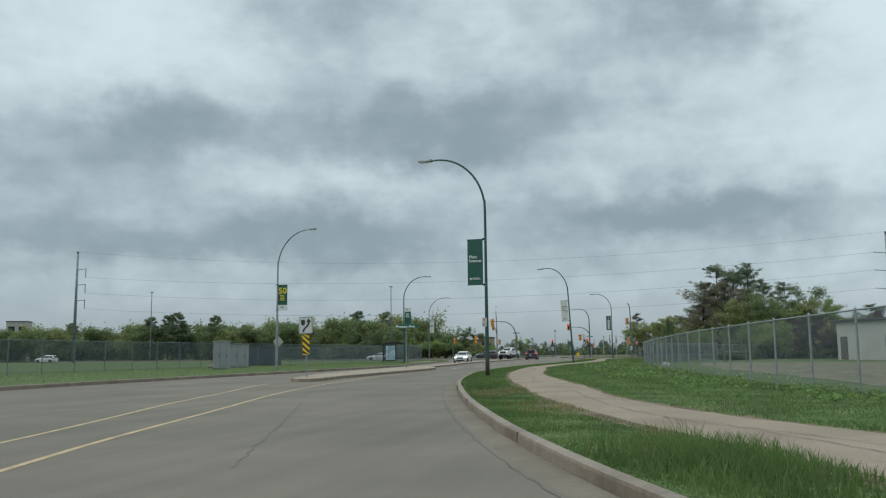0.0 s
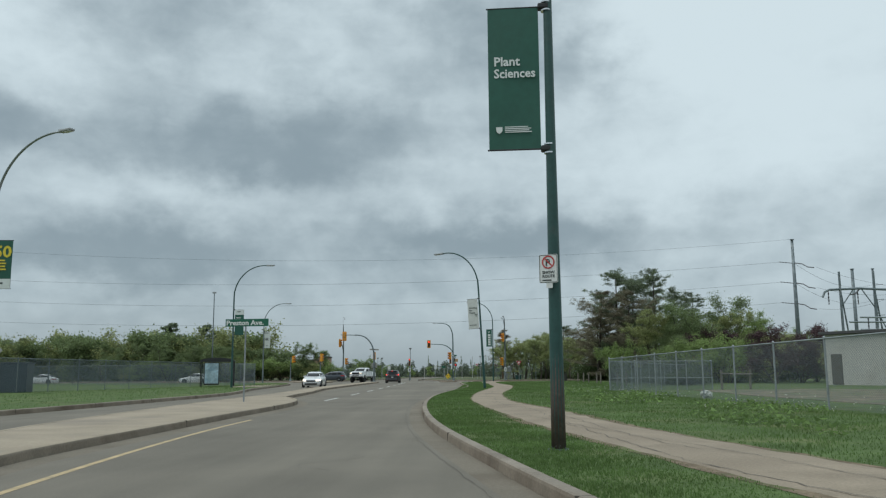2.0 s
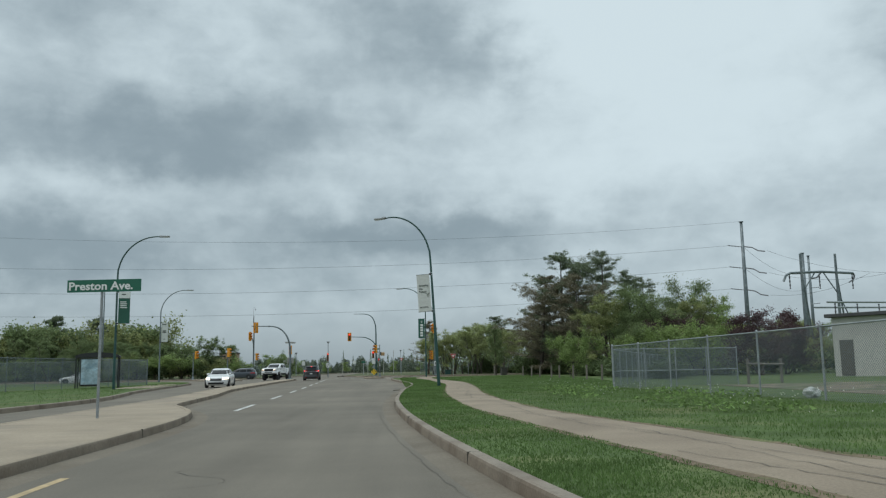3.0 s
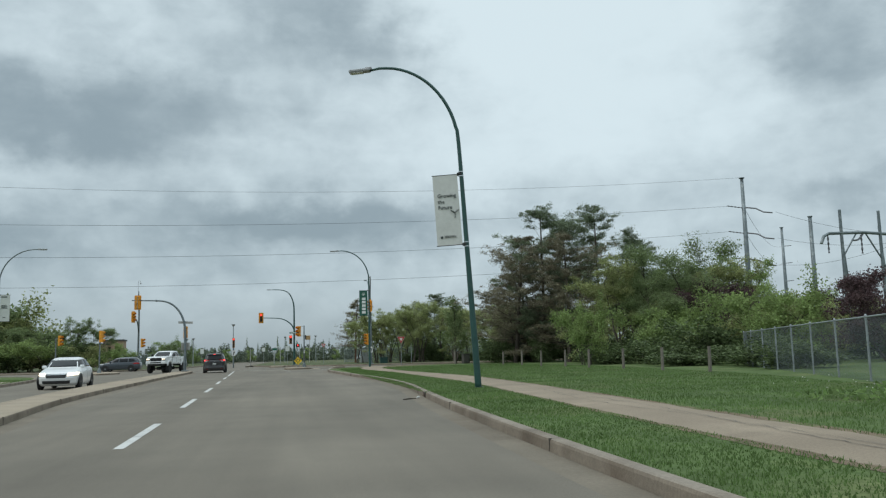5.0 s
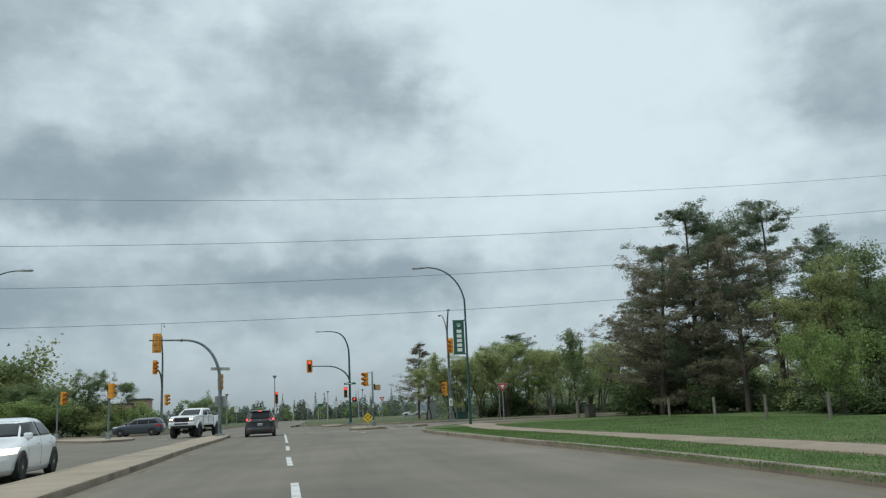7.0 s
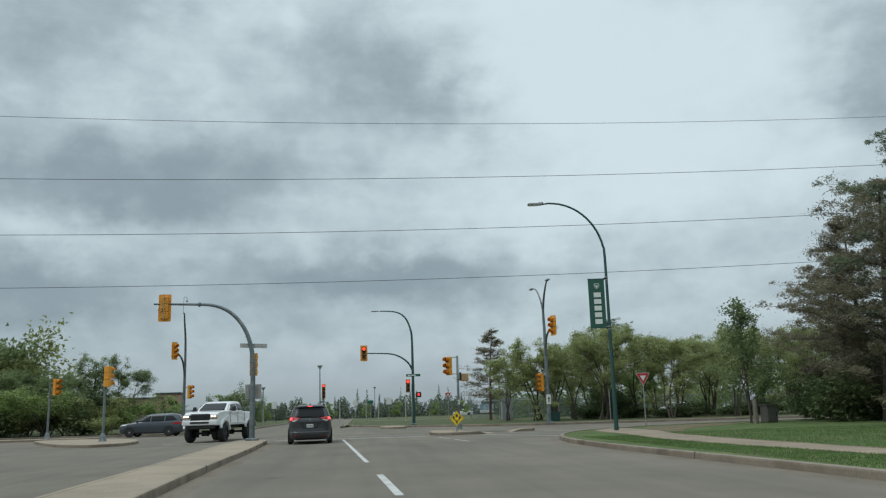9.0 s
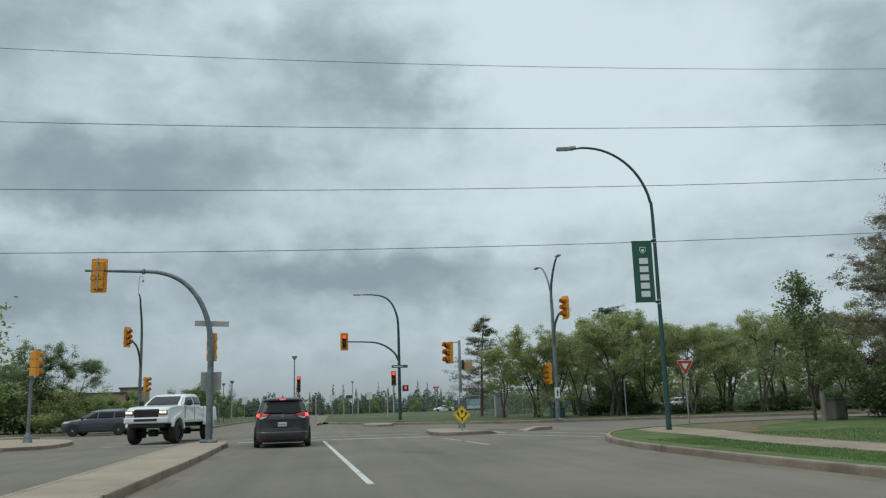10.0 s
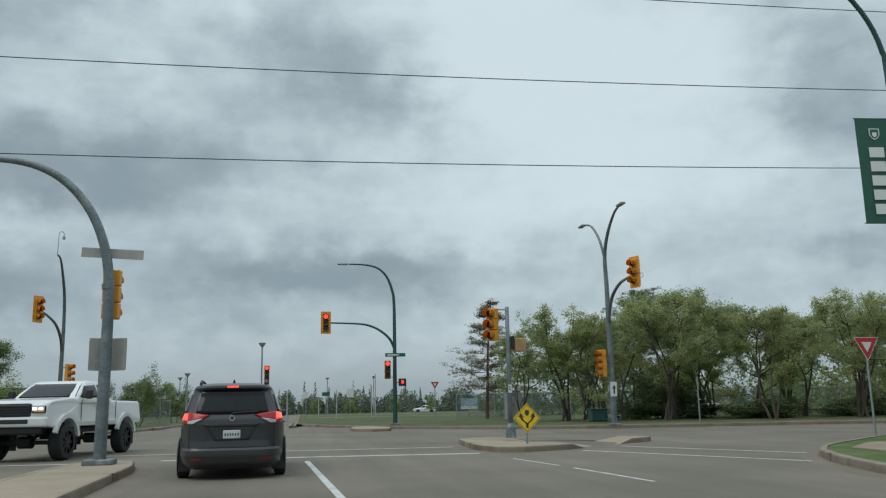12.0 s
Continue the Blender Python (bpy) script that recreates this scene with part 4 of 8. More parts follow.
banner(-8.27, 81.7, 4.10, 6.10, 0.70, -12, True, BANNER_WHITE, "white banner with dark lettering and a seedling", paint_growing, 3.0)
banner(-7.13, 127.5, 4.33, 6.40, 0.68, -5, True, BANNER_GREEN, "dark green banner with a white wordmark", paint_wordmark)
banner(-26.5, 55.5, 4.30, 6.10, 0.66, 8, False, BANNER_GREEN, "dark green and white banner with yellow numerals", paint_fifty)
banner(-28.2, 91.2, 4.25, 6.25, 0.70, 8, False, BANNER_GREEN, "dark green banner with a white head", paint_proud)
banner(-35.05, 126.2, 4.3, 6.3, 0.66, 10, False, BANNER_WHITE, "white banner with small dark print", paint_plain)


# ---- signs ----
def post_sign(name, x, y, z, top, turn, label, category, r=0.03, mat=None, square=False):
    t = thing(name, x, y, z, turn, label, category)
    bm = bmesh.new()
    if square:
        box(bm, (0, 0, top / 2), (0.05, 0.05, top))
    else:
        tube(bm, [(0, 0, 0), (0, 0, top)], r, 10)
    part("post", bm, mat or GALV, t)
    return t


ks = post_sign("keep_right_sign", -15.23, 35.52, 0.146, 2.62, 12, "white median arrow sign over a yellow and black hazard marker", "road sign", 0.032)
ks.matrix_world = pose(-15.23, 35.52, 0.146, 4.5, -0.8, 12)
bm = bmesh.new()
plate(bm, rounded(0.60, 0.73, 0.04), 0.012, (0, -0.052, 2.28))
board = part("board", bm, SIGN_WHITE, ks)
for r0, mat_, grow in ((0.0, INK_DARK, 0),):
    bm = bmesh.new()
    o1, o2 = rounded(0.57, 0.70, 0.035), rounded(0.545, 0.675, 0.03)
    f1 = [bm.verts.new((a, -0.055, 2.28 + b)) for a, b in o1]
    f2 = [bm.verts.new((a, -0.055, 2.28 + b)) for a, b in o2]
    for k in range(len(f1)):
        bm.faces.new((f1[k], f1[(k + 1) % len(f1)], f2[(k + 1) % len(f1)], f2[k]))
    part("border", bm, mat_, board)
bm = bmesh.new()
plate(bm, [(-0.2, 0.24), (-0.2, 0.06), (-0.155, 0.0), (-0.11, -0.02), (-0.065, 0.0), (-0.02, 0.06), (-0.02, 0.24)], 0.003, (0, -0.0555, 2.28))
part("island_symbol", bm, INK_DARK, board)
bm = bmesh.new()
cl = [(-0.10, -0.30), (-0.08, -0.20), (-0.02, -0.12), (0.06, -0.05), (0.12, 0.02), (0.14, 0.10), (0.145, 0.16)]
lft = [(a - 0.04, b + 0.012) for a, b in cl]
rgt = [(a + 0.04, b - 0.012) for a, b in cl]
v1 = [bm.verts.new((a, -0.0556, 2.28 + b)) for a, b in lft]
v2 = [bm.verts.new((a, -0.0556, 2.28 + b)) for a, b in rgt]
for k in range(len(cl) - 1):
    bm.faces.new((v1[k], v2[k], v2[k + 1], v1[k + 1]))
plate(bm, [(0.035, 0.14), (0.255, 0.14), (0.145, 0.30)], 0.003, (0, -0.0556, 2.28))
part("arrow", bm, INK_DARK, board)
bm = bmesh.new()
plate(bm, rounded(0.30, 0.90, 0.02), 0.01, (0, -0.048, 1.44))
marker = part("hazard_board", bm, SIGN_YELLOW, ks)
for k in range(-2, 4):
    zc = -0.40 + 0.265 * k
    pts = []
    for a, b in ((-0.15, zc + 0.28), (0.15, zc), (0.15, zc + 0.125), (-0.15, zc + 0.405)):
        pts.append((a, max(-0.45, min(0.45, b))))
    if len({round(b, 3) for _, b in pts}) > 1:
        bm = bmesh.new()
        plate(bm, pts, 0.003, (0, -0.0525, 1.44))
        part("stripe", bm, INK_DARK, marker)

sn = post_sign("street_name_sign", -17.0, 55.95, 0.146, 2.86, -6, "green street name sign with white letters on a thin post", "street sign", 0.03)
bm = bmesh.new()
plate(bm, rounded(1.64, 0.27, 0.012), 0.012, (0.06, -0.05, 2.84))
nb = part("name_board", bm, SIGN_GREEN, sn)
words("Preston Ave.", 0.245, INK_WHITE, nb, -0.73, -0.057, 2.755, bold=0.006, wide=1.12)

# no parking sign on the first lamp post
np_sign = thing("no_parking_sign", -7.42, 37.0, 0.0, 3, "white no parking snow route sign strapped to a lamp post", "road sign")
np_sign.matrix_world = pose(-7.45, 37.0, 0.37, 0, 0, -24) @ Matrix.Diagonal((0.85, 1, 0.85, 1))
bm = bmesh.new()
plate(bm, rounded(0.30, 0.44, 0.025), 0.006, (0, -0.135, 2.45))
nboard = part("board", bm, SIGN_WHITE, np_sign)
bm = bmesh.new()
plate(bm, rounded(0.10, 0.12, 0.01), 0.004, (0.01, -0.132, 2.21))
part("sticker", bm, SIGN_WHITE, np_sign)
bm = bmesh.new()
o1, o2 = rounded(0.288, 0.428, 0.022), rounded(0.274, 0.414, 0.018)
f1 = [bm.verts.new((a, -0.1385, 2.45 + b)) for a, b in o1]
f2 = [bm.verts.new((a, -0.1385, 2.45 + b)) for a, b in o2]
for k in range(len(f1)):
    bm.faces.new((f1[k], f1[(k + 1) % len(f1)], f2[(k + 1) % len(f1)], f2[k]))
part("border", bm, INK_DARK, nboard)
words("P", 0.155, INK_DARK, nboard, -0.05, -0.1385, 2.492, bold=0.002)
bm = bmesh.new()
ring_plate(bm, 0.082, 0.102, 0.003, (0, -0.1405, 2.55))
box(bm, (0, 0, 0), (0.18, 0.003, 0.019), Matrix.Translation((0, -0.1395, 2.55)) @ Matrix.Rotation(radians(45), 4, "Y"))
part("prohibition_ring", bm, INK_RED, nboard)
words("SNOW", 0.062, INK_DARK, nboard, 0, -0.1385, 2.372, align="CENTER", bold=0.001, wide=1.05)
words("ROUTE", 0.062, INK_DARK, nboard, 0, -0.1385, 2.312, align="CENTER", bold=0.001, wide=1.0)
bars(nboard, 0, 2.272, 0.2, 0.018, 1, INK_DARK, y=-0.1385)
for zz in (2.33, 2.57):
    bm = bmesh.new()
    tube(bm, [(0, 0, zz - 0.01), (0, 0, zz + 0.01)], 0.088, 12)
    box(bm, (0, -0.11, zz), (0.03, 0.04, 0.02))
    part("strap", bm, CHROME, np_sign)

dm = post_sign("divided_lane_sign", -12.9, 134.1, 0.146, 0.62, 6, "yellow diamond warning sign with two black arrows on a low post", "road sign", 0.03)
bm = bmesh.new()
plate(bm, [(0, -0.36), (0.36, 0), (0, 0.36), (-0.36, 0)], 0.01, (0, -0.045, 0.62))
dboard = part("board", bm, SIGN_YELLOW, dm)
bm = bmesh.new()
o = [(0, -0.335), (0.335, 0), (0, 0.335), (-0.335, 0)]
q_ = [(a * 0.95, b * 0.95) for a, b in o]
f1 = [bm.verts.new((a, -0.049, 0.62 + b)) for a, b in o]
f2 = [bm.verts.new((a, -0.049, 0.62 + b)) for a, b in q_]
for k in range(4):
    bm.faces.new((f1[k], f1[(k + 1) % 4], f2[(k + 1) % 4], f2[k]))
part("border", bm, INK_DARK, dboard)
bm = bmesh.new()
plate(bm, [(-0.055, 0.19), (-0.055, 0.09), (0, 0.05), (0.055, 0.09), (0.055, 0.19)], 0.003, (0, -0.049, 0.62))
part("island_symbol", bm, INK_DARK, dboard)
for sx in (-1, 1):
    bm = bmesh.new()
    cl = [(0.0, -0.24), (0.0, -0.15), (0.05 * sx, -0.10), (0.11 * sx, -0.06), (0.145 * sx, -0.01), (0.155 * sx, 0.04)]
    v1 = [bm.verts.new((a - 0.030, -0.0495, 0.62 + b)) for a, b in cl]
    v2 = [bm.verts.new((a + 0.030, -0.0495, 0.62 + b)) for a, b in cl]
    for k in range(len(cl) - 1):
        bm.faces.new((v1[k], v2[k], v2[k + 1], v1[k + 1]))
    plate(bm, [(0.155 * sx - 0.072, 0.03), (0.155 * sx + 0.072, 0.02), (0.165 * sx, 0.13)], 0.003, (0, -0.0495, 0.62))
    part("arrow", bm, INK_DARK, dboard)


def yield_sign(x, y, z, top, turn, size):
    t = post_sign("yield_sign", x, y, z, top, turn, "red and white yield sign on a thin galvanised post", "road sign", 0.028)
    h = size * 0.866

    def tri(s, off, mat, nm, par):
        b = bmesh.new()
        plate(b, [(-size / 2 * s, h * 0.36 * s), (0, -h * 0.64 * s), (size / 2 * s, h * 0.36 * s)], 0.006, (0, off, top - h * 0.3))
        return part(nm, b, mat, par)

    a = tri(1.0, -0.045, SIGN_WHITE, "board", t)
    tri(0.93, -0.048, INK_RED, "red_field", a)
    tri(0.42, -0.051, SIGN_WHITE, "white_centre", a)
    return t


yield_sign(-3.75, 133.6, 0.13, 2.5, 0, 0.72)
yield_sign(-9.37, 170.8, 0.13, 2.6, -4, 0.6)

fs = post_sign("warning_sign", -27.0, 56.8, 0.13, 2.0, 0, "back of a diamond road sign on a post", "road sign", 0.03)
bm = bmesh.new()
plate(bm, [(0, -0.42), (0.42, 0), (0, 0.42), (-0.42, 0)], 0.008, (0, 0.035, 1.95))
part("board", bm, SIGN_BACK, fs)


# ---- traffic signals ----
def signal_head(parent, x, y, z, turn, lenses=3, lit=None, plate_on=True, lens=0.30, name="signal_head", face=None, rail=False):
    """A head with hooded lenses; its face looks along the turned -y."""
    m = pose(x, y, z, 0, 0, turn)
    pitch = lens + 0.045
    h = pitch * lenses
    bm = bmesh.new()
    for k in range(lenses):
        box(bm, (0, 0.02, (k - (lenses - 1) / 2) * pitch), (lens + 0.04, 0.20, pitch - 0.012), m, 0.02)
    head = part(name, bm, SIGNAL_YELLOW, parent, "amber signal head")
    if plate_on:
        bm = bmesh.new()
        plate(bm, rounded(lens + 0.26, h + 0.22, 0.05), 0.01, (0, -0.035, 0), m)
        part("backplate", bm, SIGNAL_YELLOW, head)
    if rail:
        bm = bmesh.new()
        tube(bm, [m @ Vector((0, 0.19, -h / 2 - 0.03)), m @ Vector((0, 0.19, h / 2 + 0.10))], 0.017, 8)
        for zz in (-h / 2 + 0.06, 0.0, h / 2 - 0.06):
            box(bm, (0, 0.155, zz), (0.05, 0.09, 0.035), m)
        part("mounting_rail", bm, GALV, head, "galvanised mounting rail with clamps")
        bm = bmesh.new()
        ring_plate(bm, 0.085, 0.10, 0.012, (0, 0, 0), 16)
        bmesh.ops.transform(bm, matrix=m @ Matrix.Translation((0.13, 0.20, -0.12)), verts=bm.verts)
        part("cable_loop", bm, CABLE, head)
    if face:
        bm = bmesh.new()
        plate(bm, rounded(lens - 0.01, h - 0.05, 0.03), 0.008, (0, -0.092, 0), m)
        part("face_panel", bm, face, head)
    for k in range(lenses):
        zc = ((lenses - 1) / 2 - k) * pitch
        bm = bmesh.new()
        plate(bm, ellipse(lens * 0.46, lens * 0.46, 18), 0.012, (0, -0.106, zc), m)
        part("lens", bm, RED_ON if lit == k else LENS_OFF, head)
        if face:
            bm = bmesh.new()
            ring_plate(bm, lens * 0.40, lens * 0.47, 0.014, (0, -0.118, zc), 18)
            bmesh.ops.transform(bm, matrix=m, verts=bm.verts)
            part("lens_ring", bm, SIGNAL_YELLOW, head)
        bm = bmesh.new()
        n, rows_ = 14, []
        for depth, r in ((-0.08, lens * 0.52), (-0.32, lens * 0.49)):
            rows_.append([bm.verts.new(m @ Vector((r * math.cos(radians(-35 + 250 * i / n)), depth if i not in (0, n) else min(-0.08, depth + 0.14), zc + r * math.sin(radians(-35 + 250 * i / n))))) for i in range(n + 1)])
        for i in range(n):
            bm.faces.new((rows_[0][i], rows_[0][i + 1], rows_[1][i + 1], rows_[1][i]))
        bmesh.ops.solidify(bm, geom=bm.faces[:], thickness=0.006)
        part("visor", bm, face or SIGNAL_YELLOW, head)
    return head


def bracket(parent, p, q, r=0.022):
    bm = bmesh.new()
    tube(bm, [p, q], r, 8)
    part("bracket", bm, GALV, parent)


def footing(parent, r=0.22):
    bm = bmesh.new()
    box(bm, (0, 0, 0.05), (r * 2.2, r * 2.2, 0.10), None, 0.02)
    part("base_plate", bm, GALV_DARK, parent)


# mast on the nose of the median, arm over the oncoming lanes
t1 = thing("traffic_signal_mast", -22.08, 130.6, 0.146, 0, "weathered steel signal mast with a curved arm on the median nose", "traffic signal", "traffic signals")
bm = bmesh.new()
arm = [(0, 0, 0), (0, 0, 1.5), (0, 0, 3.0), (-0.05, 0, 3.75), (-0.22, 0, 4.4), (-0.5, 0, 4.95), (-0.9, 0, 5.4), (-1.35, 0, 5.68), (-1.85, 0, 5.82), (-2.5, 0, 5.86), (-3.4, 0, 5.88), (-4.25, 0, 5.9)]
bent(bm, arm, [0.118, 0.112, 0.103, 0.096, 0.09, 0.085, 0.08, 0.075, 0.07, 0.06, 0.05, 0.042], 14)
part("mast", bm, GALV_DARK, t1, smooth=True)
footing(t1, 0.24)
for ca, cb, cr in (((-2.28, 0, 5.85), (-2.36, 0, 5.855), 0.10), ((-0.02, 0, 3.3), (-0.03, 0, 3.4), 0.118)):
    bm = bmesh.new()
    tube(bm, [ca, cb], cr, 12)
    part("collar", bm, GALV_DARK, t1)
signal_head(t1, -3.78, -0.05, 5.72, 180, 3, lens=0.275, rail=True)
signal_head(t1, 0.0, 0.26, 3.22, 178, 3, plate_on=False, lens=0.28)
bm = bmesh.new()
plate(bm, rounded(1.15, 0.19, 0.01), 0.006, (0, 0, 0), pose(0.0, 0.13, 4.02, 0, 2.0, 4))
part("street_blade", bm, SIGN_BACK, t1, "pale back of a street blade")
for dx, tr in ((-0.16, 28), (0.20, -24)):
    bm = bmesh.new()
    plate(bm, rounded(0.36, 0.62, 0.03), 0.006, (0, 0, 0), pose(dx, 0.14, 2.05, 0, 0, tr))
    part("sign_back", bm, SIGN_BACK, t1, "grey back of a road sign")

# far mast with a lamp, lit red
t2 = thing("traffic_signal_mast", -13.2, 161.0, 0.13, 0, "steel signal mast with lamp, lit red beyond the crossing", "traffic signal", "traffic signals")
bm = bmesh.new()
bent(bm, [(0, 0, 0), (0, 0, 2), (0, 0, 5), (-0.02, 0, 6.9), (-0.12, 0, 7.6), (-0.38, 0, 8.3), (-0.75, 0, 8.75), (-1.2, 0, 8.98), (-1.8, 0, 9.08), (-2.6, 0, 9.1)],
     [0.13, 0.115, 0.1, 0.085, 0.078, 0.07, 0.062, 0.055, 0.048, 0.04], 12)
part("mast", bm, GREEN_PAINT, t2, smooth=True)
footing(t2)
bm = bmesh.new()
box(bm, (-2.95, 0, 9.1), (0.6, 0.22, 0.09), None, 0.03)
part("lamp_head", bm, LAMP_GREY, t2)
bm = bmesh.new()
bent(bm, [(0, 0, 4.2), (-0.25, 0, 4.75), (-0.65, 0, 5.15), (-1.15, 0, 5.45), (-1.7, 0, 5.62), (-2.4, 0, 5.68), (-3.7, 0, 5.72)], [0.075, 0.072, 0.068, 0.062, 0.056, 0.05, 0.045], 10)
part("arm", bm, GREEN_PAINT, t2, smooth=True)
signal_head(t2, -3.9, -0.1, 5.72, 0, 3, lit=0, face=SIGNAL_BLACK)
signal_head(t2, -0.42, -0.1, 3.05, 0, 3, lit=0, plate_on=False, face=SIGNAL_BLACK)
bracket(t2, (-0.3, -0.05, 2.65), (0, 0, 2.65))
bm = bmesh.new()
box(bm, (0.42, -0.05, 2.34), (0.42, 0.24, 0.42), None, 0.03)
ped = part("crossing_signal", bm, SIGNAL_BLACK, t2, "black pedestrian signal showing a red symbol")
bm = bmesh.new()
for bx in (-0.045, 0.0, 0.045):
    box(bm, (0.42 + bx, -0.174, 2.36), (0.03, 0.004, 0.2))
part("lit_symbol", bm, RED_ON, ped)
bracket(t2, (0, 0, 2.34), (0.3, 0, 2.34))
bm = bmesh.new()
plate(bm, rounded(1.15, 0.2, 0.01), 0.008, (0.02, -0.14, 3.88))
blade = part("street_blade", bm, SIGN_GREEN, t2, "green street blade with pale print")
bars(blade, 0.02, 3.88, 0.9, 0.07, 1, INK_WHITE, y=-0.146)

# mast with double lamps across the turning lane
t3 = thing("traffic_signal_mast", -5.1, 148.5, 0.13, 0, "steel signal mast with two lamp arms beside the trees", "traffic signal", "traffic signals")
bm = bmesh.new()
bent(bm, [(0, 0, 0), (0, 0, 3), (0, 0, 6), (-0.03, -0.05, 7.4), (-0.05, -0.6, 8.3), (-0.12, -1.6, 8.95), (-0.25, -2.6, 9.1)], [0.135, 0.12, 0.1, 0.085, 0.07, 0.055, 0.045], 12)
part("mast", bm, GALV_DARK, t3, smooth=True)
bm = bmesh.new()
bent(bm, [(0, 0, 7.2), (-0.1, 0.3, 8.2), (-0.22, 0.9, 8.95), (-0.35, 1.5, 9.15)], [0.06, 0.055, 0.048, 0.04], 10)
part("lamp_arm", bm, GALV_DARK, t3, smooth=True)
for px_, py_, pz_ in ((-0.28, -2.85, 9.09), (-0.38, 1.75, 9.15)):
    bm = bmesh.new()
    box(bm, (px_, py_, pz_), (0.22, 0.6, 0.09), None, 0.03)
    part("lamp_head", bm, LAMP_GREY, t3)
footing(t3)
bm = bmesh.new()
bent(bm, [(0, 0, 4.3), (-0.03, -0.25, 4.9), (-0.1, -0.9, 5.5), (-0.18, -2.0, 5.88), (-0.28, -3.2, 5.95), (-0.36, -4.3, 5.97)], [0.085, 0.08, 0.072, 0.064, 0.055, 0.045], 10)
part("arm", bm, GALV_DARK, t3, smooth=True)
signal_head(t3, -0.36, -4.1, 6.02, -68, 3, rail=True)
signal_head(t3, -0.42, -0.1, 2.66, -72, 4, plate_on=False, lens=0.25)
bracket(t3, (-0.35, 0, 2.2), (0, 0, 2.2))
bm = bmesh.new()
plate(bm, rounded(0.3, 0.62, 0.03), 0.006, (0.0, -0.15, 1.55))
lb = part("lane_sign", bm, SIGN_WHITE, t3)
bm = bmesh.new()
plate(bm, [(-0.02, -0.2), (0.05, -0.2), (0.06, 0.02), (0.10, 0.02), (0.03, 0.2), (-0.06, 0.02), (-0.01, 0.02)], 0.003, (0, -0.153, 1.55))
part("arrow", bm, INK_DARK, lb)

# short post on the turning island
t4 = thing("traffic_signal_post", -12.3, 138.1, 0.146, 0, "short steel signal post on the turning island", "traffic signal", "traffic signals")
bm = bmesh.new()
tube(bm, [(0, 0, 0), (0, 0, 3.86)], [0.068, 0.062], 12)
part("post", bm, GALV_DARK, t4, smooth=True)
bm = bmesh.new()
tube(bm, [(0, 0, 0), (0, 0, 0.3), (0, 0, 0.42)], [0.16, 0.14, 0.075], 10)
part("base", bm, GALV_DARK, t4)
signal_head(t4, -0.48, -0.05, 3.32, -48, 3, plate_on=False, lens=0.28)
bracket(t4, (-0.45, 0, 3.78), (0, 0, 3.78))
bracket(t4, (-0.4, 0, 2.9), (0, 0, 2.9))
bm = bmesh.new()
box(bm, (0.38, 0.0, 2.72), (0.42, 0.24, 0.4), pose(0, 0, 0, 0, 0, 20), 0.03)
part("crossing_signal", bm, FADED_AMBER, t4, "faded amber pedestrian signal seen from behind")
bm = bmesh.new()
box(bm, (0.13, -0.02, 2.78), (0.10, 0.14, 0.4), None, 0.02)
part("hinge_box", bm, SIGNAL_BLACK, t4)
bracket(t4, (0.3, 0, 2.6), (0, 0, 2.6))
bm = bmesh.new()
box(bm, (0, -0.075, 1.42), (0.1, 0.01, 0.24))
lab_ = part("push_button_plate", bm, SIGN_WHITE, t4)
bars(lab_, 0, 1.47, 0.06, 0.035, 2, INK_DARK, y=-0.083)

# mast far left with a curled aerial
t5 = thing("traffic_signal_mast", -31.2, 161.6, 0.13, 0, "steel signal mast with curved arm before shrubs", "traffic signal", "traffic signals")
bm = bmesh.new()
bent(bm, [(0, 0, 0), (0, 0, 3), (0.05, -0.2, 5.6), (0.12, -0.7, 7.2), (0.25, -1.8, 8.3), (0.5, -3.2, 8.75), (0.7, -4.4, 8.78)], [0.135, 0.115, 0.092, 0.08, 0.066, 0.052, 0.045], 12)
part("mast", bm, GALV_DARK, t5, smooth=True)
footing(t5)
bm = bmesh.new()
bent(bm, [(0, 0, 4.1), (0.05, -0.6, 4.9), (0.2, -2.2, 5.5), (0.4, -4.6, 5.75), (0.55, -6.6, 5.78)], [0.085, 0.08, 0.07, 0.06, 0.05], 10)
part("arm", bm, GALV_DARK, t5, smooth=True)
signal_head(t5, 0.54, -6.5, 5.8, 58, 3, rail=True)
signal_head(t5, 0.55, -0.6, 3.05, 70, 3, plate_on=False)
bracket(t5, (0, 0, 3.3), (0.55, -0.6, 3.55))
bm = bmesh.new()
tube(bm, [(0.6, -4.2, 8.75), (0.62, -4.2, 9.9)] + [(0.62 + 0.12 - 0.12 * math.cos(radians(a)), -4.2, 9.9 + 0.12 * math.sin(radians(a))) for a in (45, 90, 135, 180)] + [(0.86, -4.2, 9.78)], 0.018, 6)
tube(bm, [(0.86, -4.2, 9.62), (0.86, -4.2, 9.76), (0.86, -4.2, 9.8)], [0.08, 0.07, 0.02], 8)
part("camera_aerial", bm, LAMP_GREY, t5)

